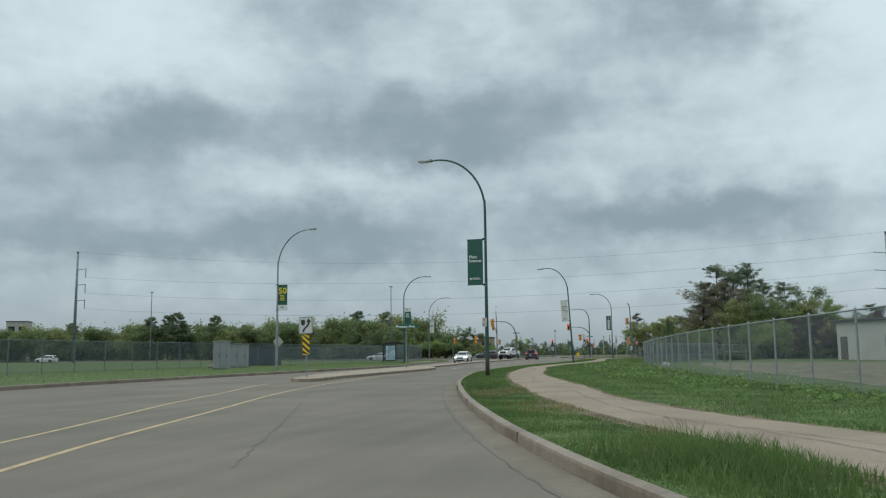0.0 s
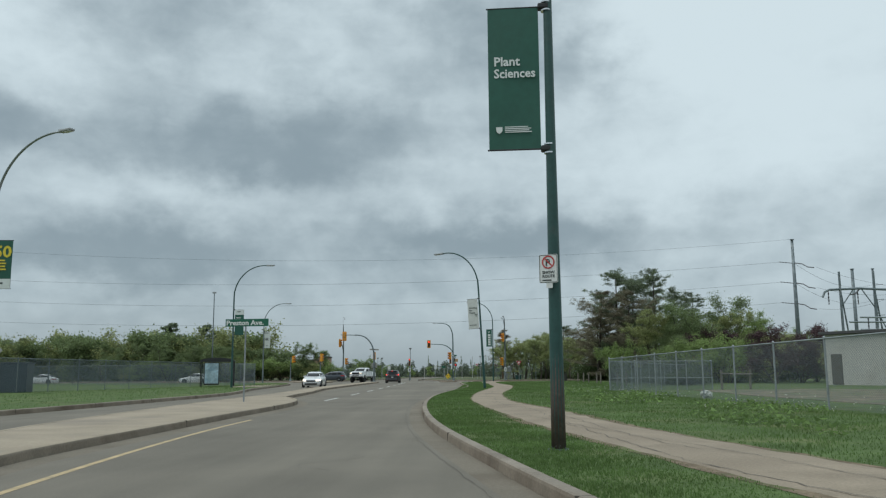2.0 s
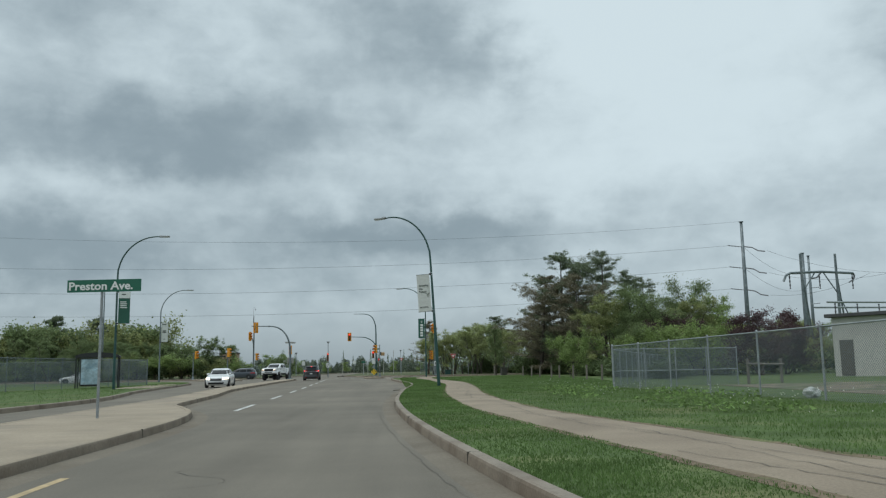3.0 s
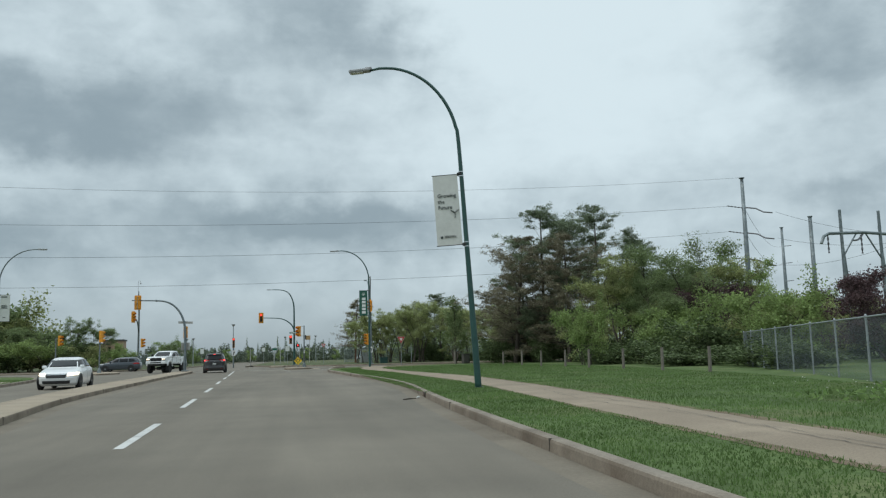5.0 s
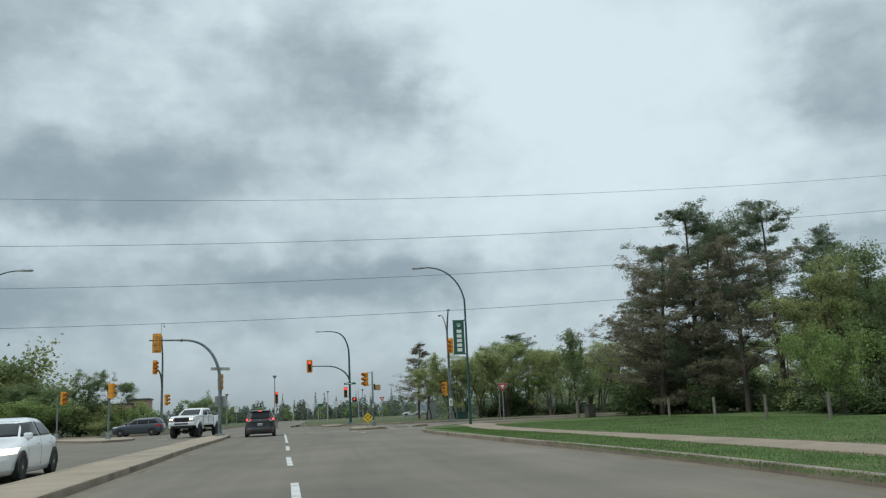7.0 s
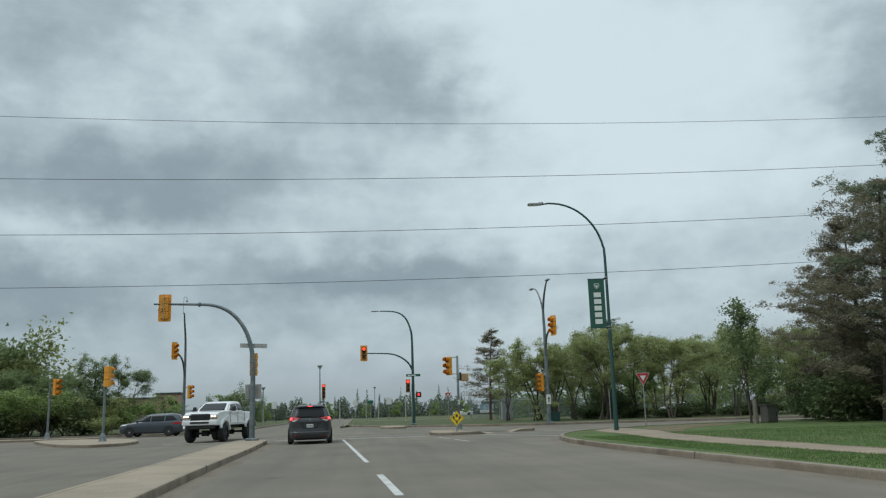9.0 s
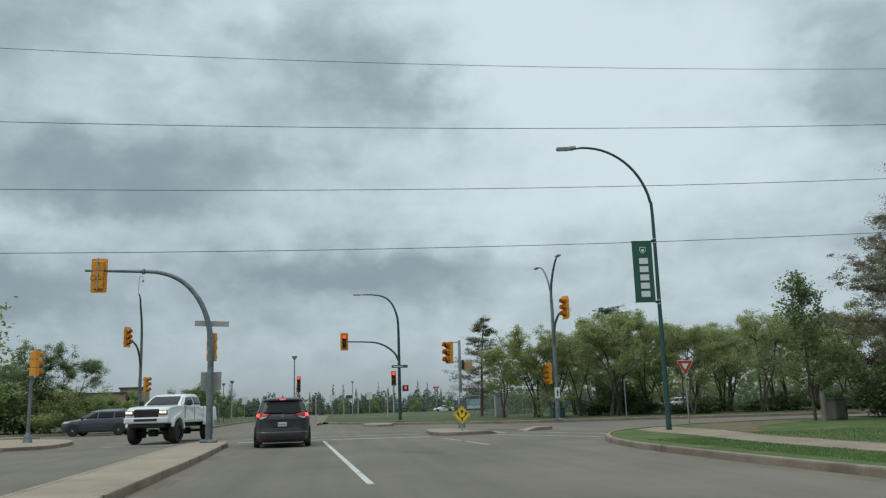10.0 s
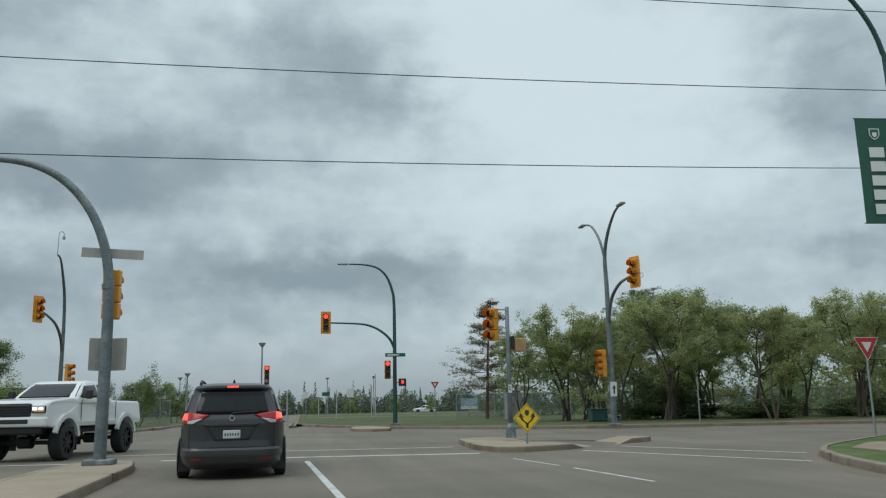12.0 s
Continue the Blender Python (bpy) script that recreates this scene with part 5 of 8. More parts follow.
# median post straight ahead, lit red
t6 = thing("traffic_signal_post", -20.32, 161.5, 0.0, 0, "signal post lit red in front of a striped marker", "traffic signal", "traffic signals")
bm = bmesh.new()
tube(bm, [(0, 0, 0), (0, 0, 3.4)], 0.06, 10)
part("post", bm, GALV_DARK, t6)
signal_head(t6, 0, -0.12, 2.95, 0, 4, lit=0, lens=0.24, plate_on=False, face=SIGNAL_BLACK)
bm = bmesh.new()
plate(bm, rounded(0.4, 0.62, 0.02), 0.008, (0, -0.09, 1.75))
sb = part("marker_board", bm, SIGN_WHITE, t6)
bm = bmesh.new()
plate(bm, [(-0.12, -0.22), (0.0, -0.22), (0.10, 0.05), (0.16, 0.05), (0.06, 0.24), (-0.06, 0.05), (0.0, 0.05)], 0.003, (0, -0.094, 1.75))
part("arrow", bm, INK_DARK, sb)

for x_, y_, head_x, tr, lab in ((-30.3, 137.8, 0.16, 150, "steel signal post on the far island"), (-37.05, 149.4, 0.42, 70, "steel signal post on the cross street median")):
    tq = thing("traffic_signal_post", x_, y_, 0.146, 0, lab, "traffic signal", "traffic signals")
    bm = bmesh.new()
    tube(bm, [(0, 0, 0), (0, 0, 3.5)], [0.07, 0.062], 12)
    part("post", bm, GALV_DARK, tq)
    bm = bmesh.new()
    tube(bm, [(0, 0, 0), (0, 0, 0.25), (0, 0, 0.4)], [0.2, 0.15, 0.075], 10)
    part("base", bm, GALV_DARK, tq)
    signal_head(tq, head_x, -0.15, 3.2, tr, 3, plate_on=False)
    bracket(tq, (0, 0, 3.45), (head_x, -0.12, 3.45))


# ---- power line ----
def power_pole(x, y, tall, arms, turn, label, side=1, r0=0.33, r1=0.17):
    t = thing("power_pole", x, y, 0.0, turn, label, "power pole", "power poles")
    bm = bmesh.new()
    tube(bm, [(0, 0, 0), (0, 0, tall * 0.5), (0, 0, tall)], [r0, (r0 + r1) / 2, r1], 14)
    part("pole", bm, GALV_DARK, t, smooth=True)
    bm = bmesh.new()
    tube(bm, [(0, 0, tall), (0, 0, tall + 0.08)], r1 * 1.7, 12)
    part("cap", bm, GALV_DARK, t)
    for z in arms:
        for s in (-1, 1) if side == 0 else (side,):
            bm = bmesh.new()
            n = 9
            tube(bm, [(s * (0.2 + 1.75 * k / n), 0, z + 0.02 * k) for k in range(n + 1)], [0.03 if k % 2 else 0.07 for k in range(n + 1)], 8)
            part("insulator", bm, INSULATOR, t)
    return t


POLE_E, POLE_W = (33.4, 138.0), (-105.0, 132.6)
power_pole(*POLE_E, 18.6, (10.0, 12.75, 15.45), 2, "tall tapered steel power pole behind the trees", -1)
for z in (10.0, 12.75, 15.45):
    bm = bmesh.new()
    tube(bm, [(33.5, 137.8, z), (34.1, 136.9, z - 0.25), (34.5, 136.2, z - 0.75), (35.0, 135.4, z - 0.95)], 0.07, 8)
    tagged(part("jumper_insulator", bm, INSULATOR), "dark drooping jumper insulator on a power pole", "insulator")
power_pole(59.4, 171.8, 18.6, (10.5, 13.2, 15.8), 20, "distant tapered steel power pole", 1)
pw = power_pole(*POLE_W, 20.6, (), 2, "tall tapered steel power pole beyond the field", 1)
for z in (11.5, 14.4, 17.3):
    bm = bmesh.new()
    tube(bm, [(0.1, 0, z), (1.9, 0, z + 0.15)], 0.06, 8)
    tube(bm, [(1.85, 0, z + 0.1), (1.85, 0, z - 1.5)], 0.07, 8)
    part("bracket_arm", bm, GALV_DARK, pw)


def cable(p, q, sag, r, label):
    bm = bmesh.new()
    p, q = Vector(p), Vector(q)
    tube(bm, [p.lerp(q, k / 40) - Vector((0, 0, 4 * sag * (k / 40) * (1 - k / 40))) for k in range(41)], r, 6)
    return tagged(part("power_cable", bm, CABLE), label, "cable", "overhead cables")


for z0, z1, sag in ((10.0, 10.0, 2.5), (12.75, 12.9, 2.7), (15.45, 15.8, 2.65)):
    cable((31.5, 137.95, z0 + 0.15), (-103.1, 132.65, z1), sag, 0.0135, "thin dark overhead power cable with slight sag")
cable((33.4, 138, 18.7), (-105, 132.6, 20.7), 3.4, 0.011, "very thin overhead ground wire")
for z0 in (10.0, 12.75, 15.45):
    cable((35.2, 135.2, z0 - 0.9), (40 + (z0 - 10) * 0.8, 122, 10.2), 0.8, 0.014, "slack power cable to the substation")
cable((33.6, 138.2, 15.45), (59.0, 171.5, 15.8), 1.5, 0.016, "thin dark overhead power cable far off")
cable((33.6, 138.2, 12.75), (59.0, 171.5, 13.2), 1.5, 0.016, "thin dark overhead power cable far off")


# ---- fences ----
def chain_fence(name, line, height, step, label, mid_rail=False, group="chain-link fences", z=0.13, steel=None):
    pts = along(xy(*line), 50)
    d = np.concatenate([[0], np.cumsum([np.linalg.norm(b - a) for a, b in zip(pts, pts[1:])])])
    n = max(2, int(round(d[-1] / step)) + 1)
    posts = resample(pts, n)
    t = tagged(new(name), label, "fence", group)
    t.matrix_world = pose(posts[0][0], posts[0][1], z)
    inv = t.matrix_world.inverted()

    def foot(p):
        return z - float(np.interp(p[1], (40, 70), (0.0, 0.14))) if steel is None and p[1] < 110 else z

    bm = bmesh.new()
    tube(bm, [(0, 0, 0), (0, 0, height + 0.03)], 0.029, 8)
    tube(bm, [(0, 0, height + 0.03), (0, 0, height + 0.07)], [0.04, 0.015], 8)
    first = part("post", bm, steel or GALV, t)
    for p in posts[1:]:
        o = new("post", first.data)
        o.parent = t
        o.location = inv @ Vector((p[0], p[1], foot(p)))
    for zz in (height,) + ((height * 0.47,) if mid_rail else ()):
        bm = bmesh.new()
        tube(bm, [inv @ Vector((p[0], p[1], foot(p) + zz)) for p in posts], 0.023, 6)
        part("rail", bm, steel or GALV, t)
    v, f, uvs = [], [], []
    s = 0.0
    for i, p in enumerate(posts):
        if i:
            s += float(np.linalg.norm(p - posts[i - 1]))
        v += [inv @ Vector((p[0], p[1], foot(p) + 0.04)), inv @ Vector((p[0], p[1], foot(p) + height - 0.01))]
        uvs += [(s, 0.0), (s, height)]
        if i:
            f.append((2 * i - 2, 2 * i, 2 * i + 1, 2 * i - 1))
    net = obj("wire_mesh", v, f, FENCE_WIRE, t, "woven wire mesh")
    lay = net.data.uv_layers.new(name="UVMap")
    for loop in net.data.loops:
        lay.data[loop.index].uv = uvs[loop.vertex_index]
    return t


chain_fence("chain_fence", ((9.0, -2), (6.6, 9), (4.2, 20.6), (3.0, 28), (1.8, 37), (0.75, 45), (-0.2, 55), (-1.0, 64.5), (-1.5, 71.9)), 1.85, 3.0, "galvanised chain-link fence along the grass beside the path")
chain_fence("chain_fence", ((-1.5, 71.95), (1.5, 72.6), (4.3, 73.1)), 1.72, 1.5, "galvanised chain-link gates with a middle rail", True)
chain_fence("chain_fence", ((-1.45, 72.2), (3.2, 84), (8, 96), (13, 104)), 1.72, 3.0, "galvanised chain-link fence behind the yard")
chain_fence("chain_fence", ((-30.6, 106.5), (-33.2, 92), (-35.6, 75), (-36.3, 60), (-36.2, 45), (-34.5, 25), (-32, 5), (-30, -10)), 2.02, 3.0, "long grey chain-link fence across the far verge", steel=GALV_DARK)
chain_fence("chain_fence", ((-30.6, 106.6), (-40, 108.5), (-62, 112)), 2.0, 3.0, "grey chain-link fence turning away at the shelter", steel=GALV_DARK)
chain_fence("chain_fence", ((-6, 181), (3, 178.5), (26, 174), (60, 168)), 1.9, 3.0, "grey chain-link fence behind the tree row")
chain_fence("chain_fence", ((-39, 176), (-33, 176.5), (-28.5, 182)), 1.8, 3.0, "grey chain-link fence beyond the crossing")

for k, (x_, y_) in enumerate(((2.2, 120.0), (2.2, 114.8), (2.15, 110.1), (2.4, 106.1), (2.1, 101.3), (2.25, 97.0), (2.2, 92.6), (2.2, 88.5))):
    bm = bmesh.new()
    tube(bm, [(x_, y_, 0.1), (x_ + 0.01, y_, 0.7), (x_ + 0.01, y_, 1.1)], [0.068, 0.064, 0.06], 9)
    tagged(part("timber_post", bm, WOOD_POST), "weathered grey timber bollard post in the grass", "post", "timber posts")
mk = thing("marker_post", 12.2, 108.5, 0.13, 10, "thin post with a small red round marker", "marker")
bm = bmesh.new()
tube(bm, [(0, 0, 0), (0, 0, 2.3)], 0.03, 8)
part("post", bm, WOOD_POST, mk)
bm = bmesh.new()
plate(bm, ellipse(0.17, 0.22, 12), 0.01, (0, -0.04, 2.25))
part("board", bm, INK_RED, mk)

slab("gravel_yard", [(5.5, 26), (4.5, 36), (3.2, 48), (2.6, 60), (3, 72), (10, 73), (30, 60), (40, 30)], 0.1, 0.145, GRAVEL, "brown gravel yard behind the fence", "gravel yard")

lr = thing("timber_rail", 4.9, 73.4, 0.1, 14, "low weathered timber rail on two posts beside the gates", "rail")
for x_ in (0.0, 1.75):
    bm = bmesh.new()
    tube(bm, [(x_, 0, 0), (x_ + 0.01, 0, 1.12)], [0.07, 0.06], 9)
    part("post", bm, WOOD_POST, lr)
bm = bmesh.new()
tube(bm, [(-0.1, -0.08, 0.90), (1.85, -0.08, 0.86)], 0.045, 8)
part("rail", bm, WOOD_POST, lr)

# ---- substation hut ----
hut = thing("substation_hut", 15.9, 86.3, 0.13, -56, "off-white ribbed metal hut with a dark roof edge", "hut")
bm = bmesh.new()
box(bm, (13, 5, 1.75), (26, 10, 3.5))
part("wall", bm, WALL_METAL, hut)
bm = bmesh.new()
for k in range(87):
    box(bm, (0.15 + k * 0.3, -0.002, 1.72), (0.06, 0.012, 3.38))
tagged(part("rib", bm, WALL_METAL, hut), kind="stuff")
bm = bmesh.new()
box(bm, (13, 5, 3.62), (26.6, 10.6, 0.22), None, 0.03)
part("roof", bm, ROOF_DARK, hut)
bm = bmesh.new()
box(bm, (0.80, -0.02, 1.1), (0.80, 0.05, 2.1))
dr = part("door", bm, BOX_BROWN, hut, "dark metal door")
bm = bmesh.new()
box(bm, (1.1, -0.07, 1.05), (0.12, 0.04, 0.03))
part("door_handle", bm, CHROME, dr)
bm = bmesh.new()
box(bm, (6.2, -0.22, 1.7), (0.9, 0.4, 1.0), None, 0.03)
part("meter_box", bm, CABINET_GREY, hut, "grey wall meter box")
bm = bmesh.new()
tube(bm, [(7.4, -0.12, 0), (7.4, -0.12, 3.4)], 0.06, 8)
part("downpipe", bm, CABINET_GREY, hut)

# ---- substation steelwork ----
sub = thing("substation_gantry", 34.2, 121.0, 0.0, 6, "grey steel substation gantry with cross beam and braces", "gantry")
for px_, top in ((-2.3, 12.2), (1.7, 12.2)):
    bm = bmesh.new()
    tube(bm, [(px_, 0, 0), (px_, 0, top)], [0.17, 0.12], 10)
    part("column", bm, GALV_DARK, sub)
bm = bmesh.new()
tube(bm, [(-4.4, 0, 9.3), (-4.1, 0, 9.9), (-3.6, 0, 10.15), (0, 0, 10.3), (3.6, 0, 10.15)], 0.13, 8)
part("beam", bm, GALV_DARK, sub)
for a, b in (((-2.3, 0, 8.2), (-0.8, 0, 10.2)), ((1.7, 0, 8.0), (0.2, 0, 10.2)), ((1.9, 0, 7.6), (2.8, 0, 5.6))):
    bm = bmesh.new()
    tube(bm, [a, b], 0.07, 6)
    part("brace", bm, GALV_DARK, sub)
for px_ in (-2.3, 1.7):
    bm = bmesh.new()
    tube(bm, [(px_, 0.1, 10.9), (px_ + 1.9, 1.2, 0)], [0.08, 0.11], 8)
    part("raking_leg", bm, GALV_DARK, sub)
bm = bmesh.new()
bent(bm, [(3.6, 0, 10.15), (3.75, 0, 9.9), (3.6, 0, 9.5), (3.1, 0, 9.2)], [0.10, 0.09, 0.08, 0.07], 8)
bent(bm, [(-0.1, 0, 10.2), (-0.6, 0, 9.7), (-1.3, 0, 9.6)], [0.09, 0.08, 0.07], 8)
part("jumper_loop", bm, INSULATOR, sub)
for px_ in (-3.7, -0.3, 3.5):
    bm = bmesh.new()
    tube(bm, [(px_, 0, 10.1 - 0.2 * k) for k in range(9)], [0.04 if k % 2 else 0.09 for k in range(9)], 8)
    part("insulator", bm, INSULATOR, sub)
tall_ = thing("steel_pole", 41.0, 138.0, 0.0, 0, "tall tapered grey steel pole in the substation", "pole")
bm = bmesh.new()
tube(bm, [(0, 0, 0), (0, 0, 14.5)], [0.26, 0.19], 12)
part("pole", bm, GALV_DARK, tall_, smooth=True)
bm = bmesh.new()
tube(bm, [(0, 0, 14.5), (0, 0, 14.6)], 0.26, 12)
part("cap", bm, GALV_DARK, tall_)
bus = thing("busbar_rack", 41.0, 118.5, 0.0, 18, "grey substation busbars on insulator posts", "busbar rack")
for k in range(7):
    bm = bmesh.new()
    tube(bm, [(-9 + 2.9 * k, 0, 0), (-9 + 2.9 * k, 0, 5.4)], 0.11, 8)
    part("support", bm, GALV_DARK, bus)
    bm = bmesh.new()
    tube(bm, [(-9 + 2.9 * k, 0, 5.4 + 0.2 * j) for j in range(7)], [0.05 if j % 2 else 0.09 for j in range(7)], 8)
    part("insulator", bm, INSULATOR, bus)
for zz, yy in ((6.7, 0), (6.3, 1.6), (5.4, 0)):
    bm = bmesh.new()
    tube(bm, [(-10, yy, zz), (9.5, yy, zz + 0.2)], 0.09, 8)
    part("busbar", bm, GALV, bus)


# ---- cabinets, shelter, far lamp poles ----
def cabinet(x, y, turn, w, d, h, mat, label, doors=2):
    t = thing("utility_cabinet", x, y, 0.13, turn, label, "cabinet", "utility cabinets")
    bm = bmesh.new()
    box(bm, (0, 0, h / 2), (w, d, h), None, 0.03)
    part("body", bm, mat, t)
    bm = bmesh.new()
    box(bm, (0, 0, h + 0.03), (w + 0.1, d + 0.1, 0.07), None, 0.02)
    part("roof", bm, mat, t)
    for k in range(doors):
        bm = bmesh.new()
        ww = w / doors
        box(bm, (-w / 2 + ww * (k + 0.5), -d / 2 - 0.012, h / 2), (ww - 0.05, 0.03, h - 0.16), None, 0.008)
        dd = part("door", bm, mat, t)
        bm = bmesh.new()
        box(bm, (-w / 2 + ww * (k + 0.85), -d / 2 - 0.045, h / 2), (0.03, 0.04, 0.22))
        part("handle", bm, BLACK_TRIM, dd)
    return t


cabinet(-31.4, 56.6, 20, 1.05, 1.1, 2.0, CABINET_GREY, "tall grey steel utility cabinet on the grass")
cabinet(-34.3, 64.6, 16, 1.35, 1.1, 1.8, CABINET_GREY, "wide pale grey utility cabinet on the grass", 2)
cabinet(-37.7, 76.0, 18, 2.9, 2.0, 1.75, CABINET_DARK, "dark blue steel storage box behind the fence", 2)
bm = bmesh.new()
box(bm, (-33.2, 58.6, 0.3), (0.8, 0.4, 0.24), pose(0, 0, 0), 0.08)
tagged(part("stone", bm, MEDIAN_TOP), "pale stone lying in the grass", "stone")

sh = thing("bus_shelter", -31.2, 97.0, 0.13, 14, "glazed bus shelter with a pale blue poster panel", "bus shelter")
for a in (-1.35, 1.35):
    for b in (-0.7, 0.7):
        bm = bmesh.new()
        box(bm, (a, b, 1.1), (0.08, 0.08, 2.2))
        part("post", bm, BLACK_TRIM, sh)
bm = bmesh.new()
ring = [(1.45 * math.cos(radians(180 - 20 * k)) * 1.0, 2.15 + 0.30 * math.sin(radians(20 * k))) for k in range(10)]
plate(bm, ring + [(1.45, 2.1), (-1.45, 2.1)], 1.6, (0, -0.8, 0))
part("roof", bm, BLACK_TRIM, sh)
for a in (-1.35,):
    bm = bmesh.new()
    box(bm, (a, 0, 1.15), (0.02, 1.3, 1.8))
    part("pane", bm, GLASS_CLEAR, sh)
bm = bmesh.new()
box(bm, (0, 0.7, 1.15), (2.6, 0.02, 1.8))
part("pane", bm, GLASS_CLEAR, sh)
bm = bmesh.new()
box(bm, (-0.45, -0.72, 1.1), (1.25, 0.14, 1.9), None, 0.02)
pp = part("poster_box", bm, BLACK_TRIM, sh)
bm = bmesh.new()
box(bm, (-0.45, -0.80, 1.12), (1.12, 0.01, 1.7))
part("poster", bm, POSTER_BLUE, pp, "pale blue printed poster")
bm = bmesh.new()
box(bm, (0.2, 0.45, 0.45), (1.6, 0.35, 0.06), None, 0.01)
part("bench", bm, BLACK_TRIM, sh)
slab("bus_pad", [(-26.2, 92.0), (-26.9, 98), (-28.2, 107.5), (-30.0, 108), (-29.4, 98), (-28.4, 91.5)], 0.1, 0.15, MEDIAN_TOP, "pale concrete pad at the bus stop", "pavement")

for x_, y_, h_ in ((-53.3, 162.5, 14.6), (-113.6, 169.0, 15.6)):
    t = thing("area_light_pole", x_, y_, 0.1, 0, "tall thin grey area light pole", "light pole", "area light poles")
    bm = bmesh.new()
    tube(bm, [(0, 0, 0), (0, 0, h_)], [0.13, 0.07], 8)
    part("pole", bm, GALV_DARK, t)
    bm = bmesh.new()
    box(bm, (0, 0, h_ + 0.12), (0.62, 0.42, 0.26), None, 0.05)
    part("lamp_head", bm, LAMP_GREY, t)
for x_, y_, h_ in ((-21.1, 172.0, 5.6), (-27.8, 186, 4.2), (-15.0, 228.0, 5.2), (-9.0, 225.0, 5.2), (-31.0, 205.0, 4.6)):
    t = thing("park_lamp", x_, y_, 0.0, 0, "slim grey lamp post with a flat round top", "lamp post", "park lamps")
    bm = bmesh.new()
    tube(bm, [(0, 0, 0), (0, 0, h_ - 0.3)], [0.075, 0.05], 8)
    part("post", bm, GALV, t)
    bm = bmesh.new()
    tube(bm, [(0, 0, h_ - 0.32), (0, 0, h_ - 0.08), (0, 0, h_)], [0.05, 0.22, 0.25], 12)
    part("lamp_top", bm, LAMP_GREY, t)


# ---- plants ----
def quads(rng, centres, size, flat=0.0, stretch=1.6):
    """Many small leaf faces at the given places, at random turns."""
    n = len(centres)
    a = rng.normal(size=(n, 3))
    a[:, 2] *= 1 - flat
    a /= np.linalg.norm(a, axis=1)[:, None] + 1e-9
    b = rng.normal(size=(n, 3))
    b[:, 2] *= 1 - flat
    b -= a * (a * b).sum(1)[:, None]
    b /= np.linalg.norm(b, axis=1)[:, None] + 1e-9
    s = size * rng.uniform(0.6, 1.35, size=(n, 1))
    a, b = a * s * stretch / 2, b * s / 2
    v = np.stack([centres - a, centres + a * 0.7 + b, centres + a * 0.5 - b], 1).reshape(-1, 3)
    f = np.arange(3 * n).reshape(n, 3)
    return v, f


def quick(name, v, f, mat, parent=None, label=""):
    me = bpy.data.meshes.new(name)
    n, k = len(f), f.shape[1]
    me.vertices.add(len(v))
    me.vertices.foreach_set("co", np.ascontiguousarray(v, np.float32).ravel())
    me.loops.add(n * k)
    me.loops.foreach_set("vertex_index", np.ascontiguousarray(f, np.int32).ravel())
    me.polygons.add(n)
    me.polygons.foreach_set("loop_start", np.arange(0, n * k, k, dtype=np.int32))
    me.materials.append(mat)
    me.update(calc_edges=True)
    ob = new(name, me)
    if parent:
        ob.parent = parent
    if label:
        ob["label"] = label
    return ob


def limb(bm, rng, p, d, length, r, bend, seg=6, n=5, droop=0.0):
    pts, rad = [np.array(p, float)], [r]
    d = np.array(d, float)
    for k in range(n):
        d = d + rng.normal(size=3) * bend + np.array((0, 0, -droop))
        d /= np.linalg.norm(d)
        pts.append(pts[-1] + d * length / n)
        rad.append(r * (1 - 0.85 * (k + 1) / n))
    tube(bm, pts, rad, seg, False)
    return pts


def broadleaf(name, seed, h, spread, leaves, leaf, leaf_mat, trunk_r, label, stems=1, low=0.22, category="tree", bark=None, clear=0.0, twigs=2, puff=0.068, leafy=1.0):
    """A broad tree: crooked stems, limbs and twigs, with leaf sprays round the twigs."""
    rng = np.random.default_rng(seed)
    t = tagged(new(name), label, category, "broadleaf trees")
    bm = bmesh.new()
    tips = []
    for s in range(stems):
        lean = rng.normal(size=2) * (0.12 if stems == 1 else 0.32)
        base = np.array((rng.normal() * 0.12 * (stems - 1), rng.normal() * 0.12 * (stems - 1), -0.1))
        main = limb(bm, rng, base, (lean[0], lean[1], 1), h * rng.uniform(0.74, 0.90), trunk_r * (1 if stems == 1 else 0.7), 0.16, 7, 7)
        for k in range(int(11 / stems) + 4):
            u = low + (1 - low) * rng.uniform(0, 1) ** 0.8
            i = min(int(u * 7), 6)
            p = main[i] + (main[i + 1] - main[i]) * (u * 7 - i)
            az = rng.uniform(0, 6.283)
            rise = rng.uniform(0.15, 0.95)
            ln = spread * rng.uniform(0.45, 1.10) * (1.1 - 0.5 * u)
            br = limb(bm, rng, p, (math.cos(az), math.sin(az), rise), ln, trunk_r * 0.46 * (1.1 - u * 0.6), 0.30, 4, 5)
            for j in range(2, 6):
                for q in range(twigs):
                    az2 = az + rng.normal() * 0.9
                    tw = limb(bm, rng, br[j], (math.cos(az2), math.sin(az2), rng.uniform(-0.2, 0.9)), ln * rng.uniform(0.22, 0.5), trunk_r * 0.12, 0.28, 3, 3)
                    tips += tw[1:]
            tips += br[3:]
        tips += main[5:]
    part("trunk", bm, bark or BARK, t, smooth=True)
    tips = np.array(tips)
    # some sprays are fuller than others
    weight = rng.uniform(0.1, 1.0, len(tips)) ** 1.5
    weight[rng.uniform(0, 1, len(tips)) > leafy] = 0.0
    pick = tips[rng.choice(len(tips), leaves, p=weight / weight.sum())]
    off = rng.normal(size=(leaves, 3)) * np.array((1, 1, 0.7)) * spread * puff
    c = pick + off
    c = c[c[:, 2] > clear]
    v, f = quads(rng, c, leaf, 0.2)
    quick("crown", v, f, leaf_mat, t)
    return t


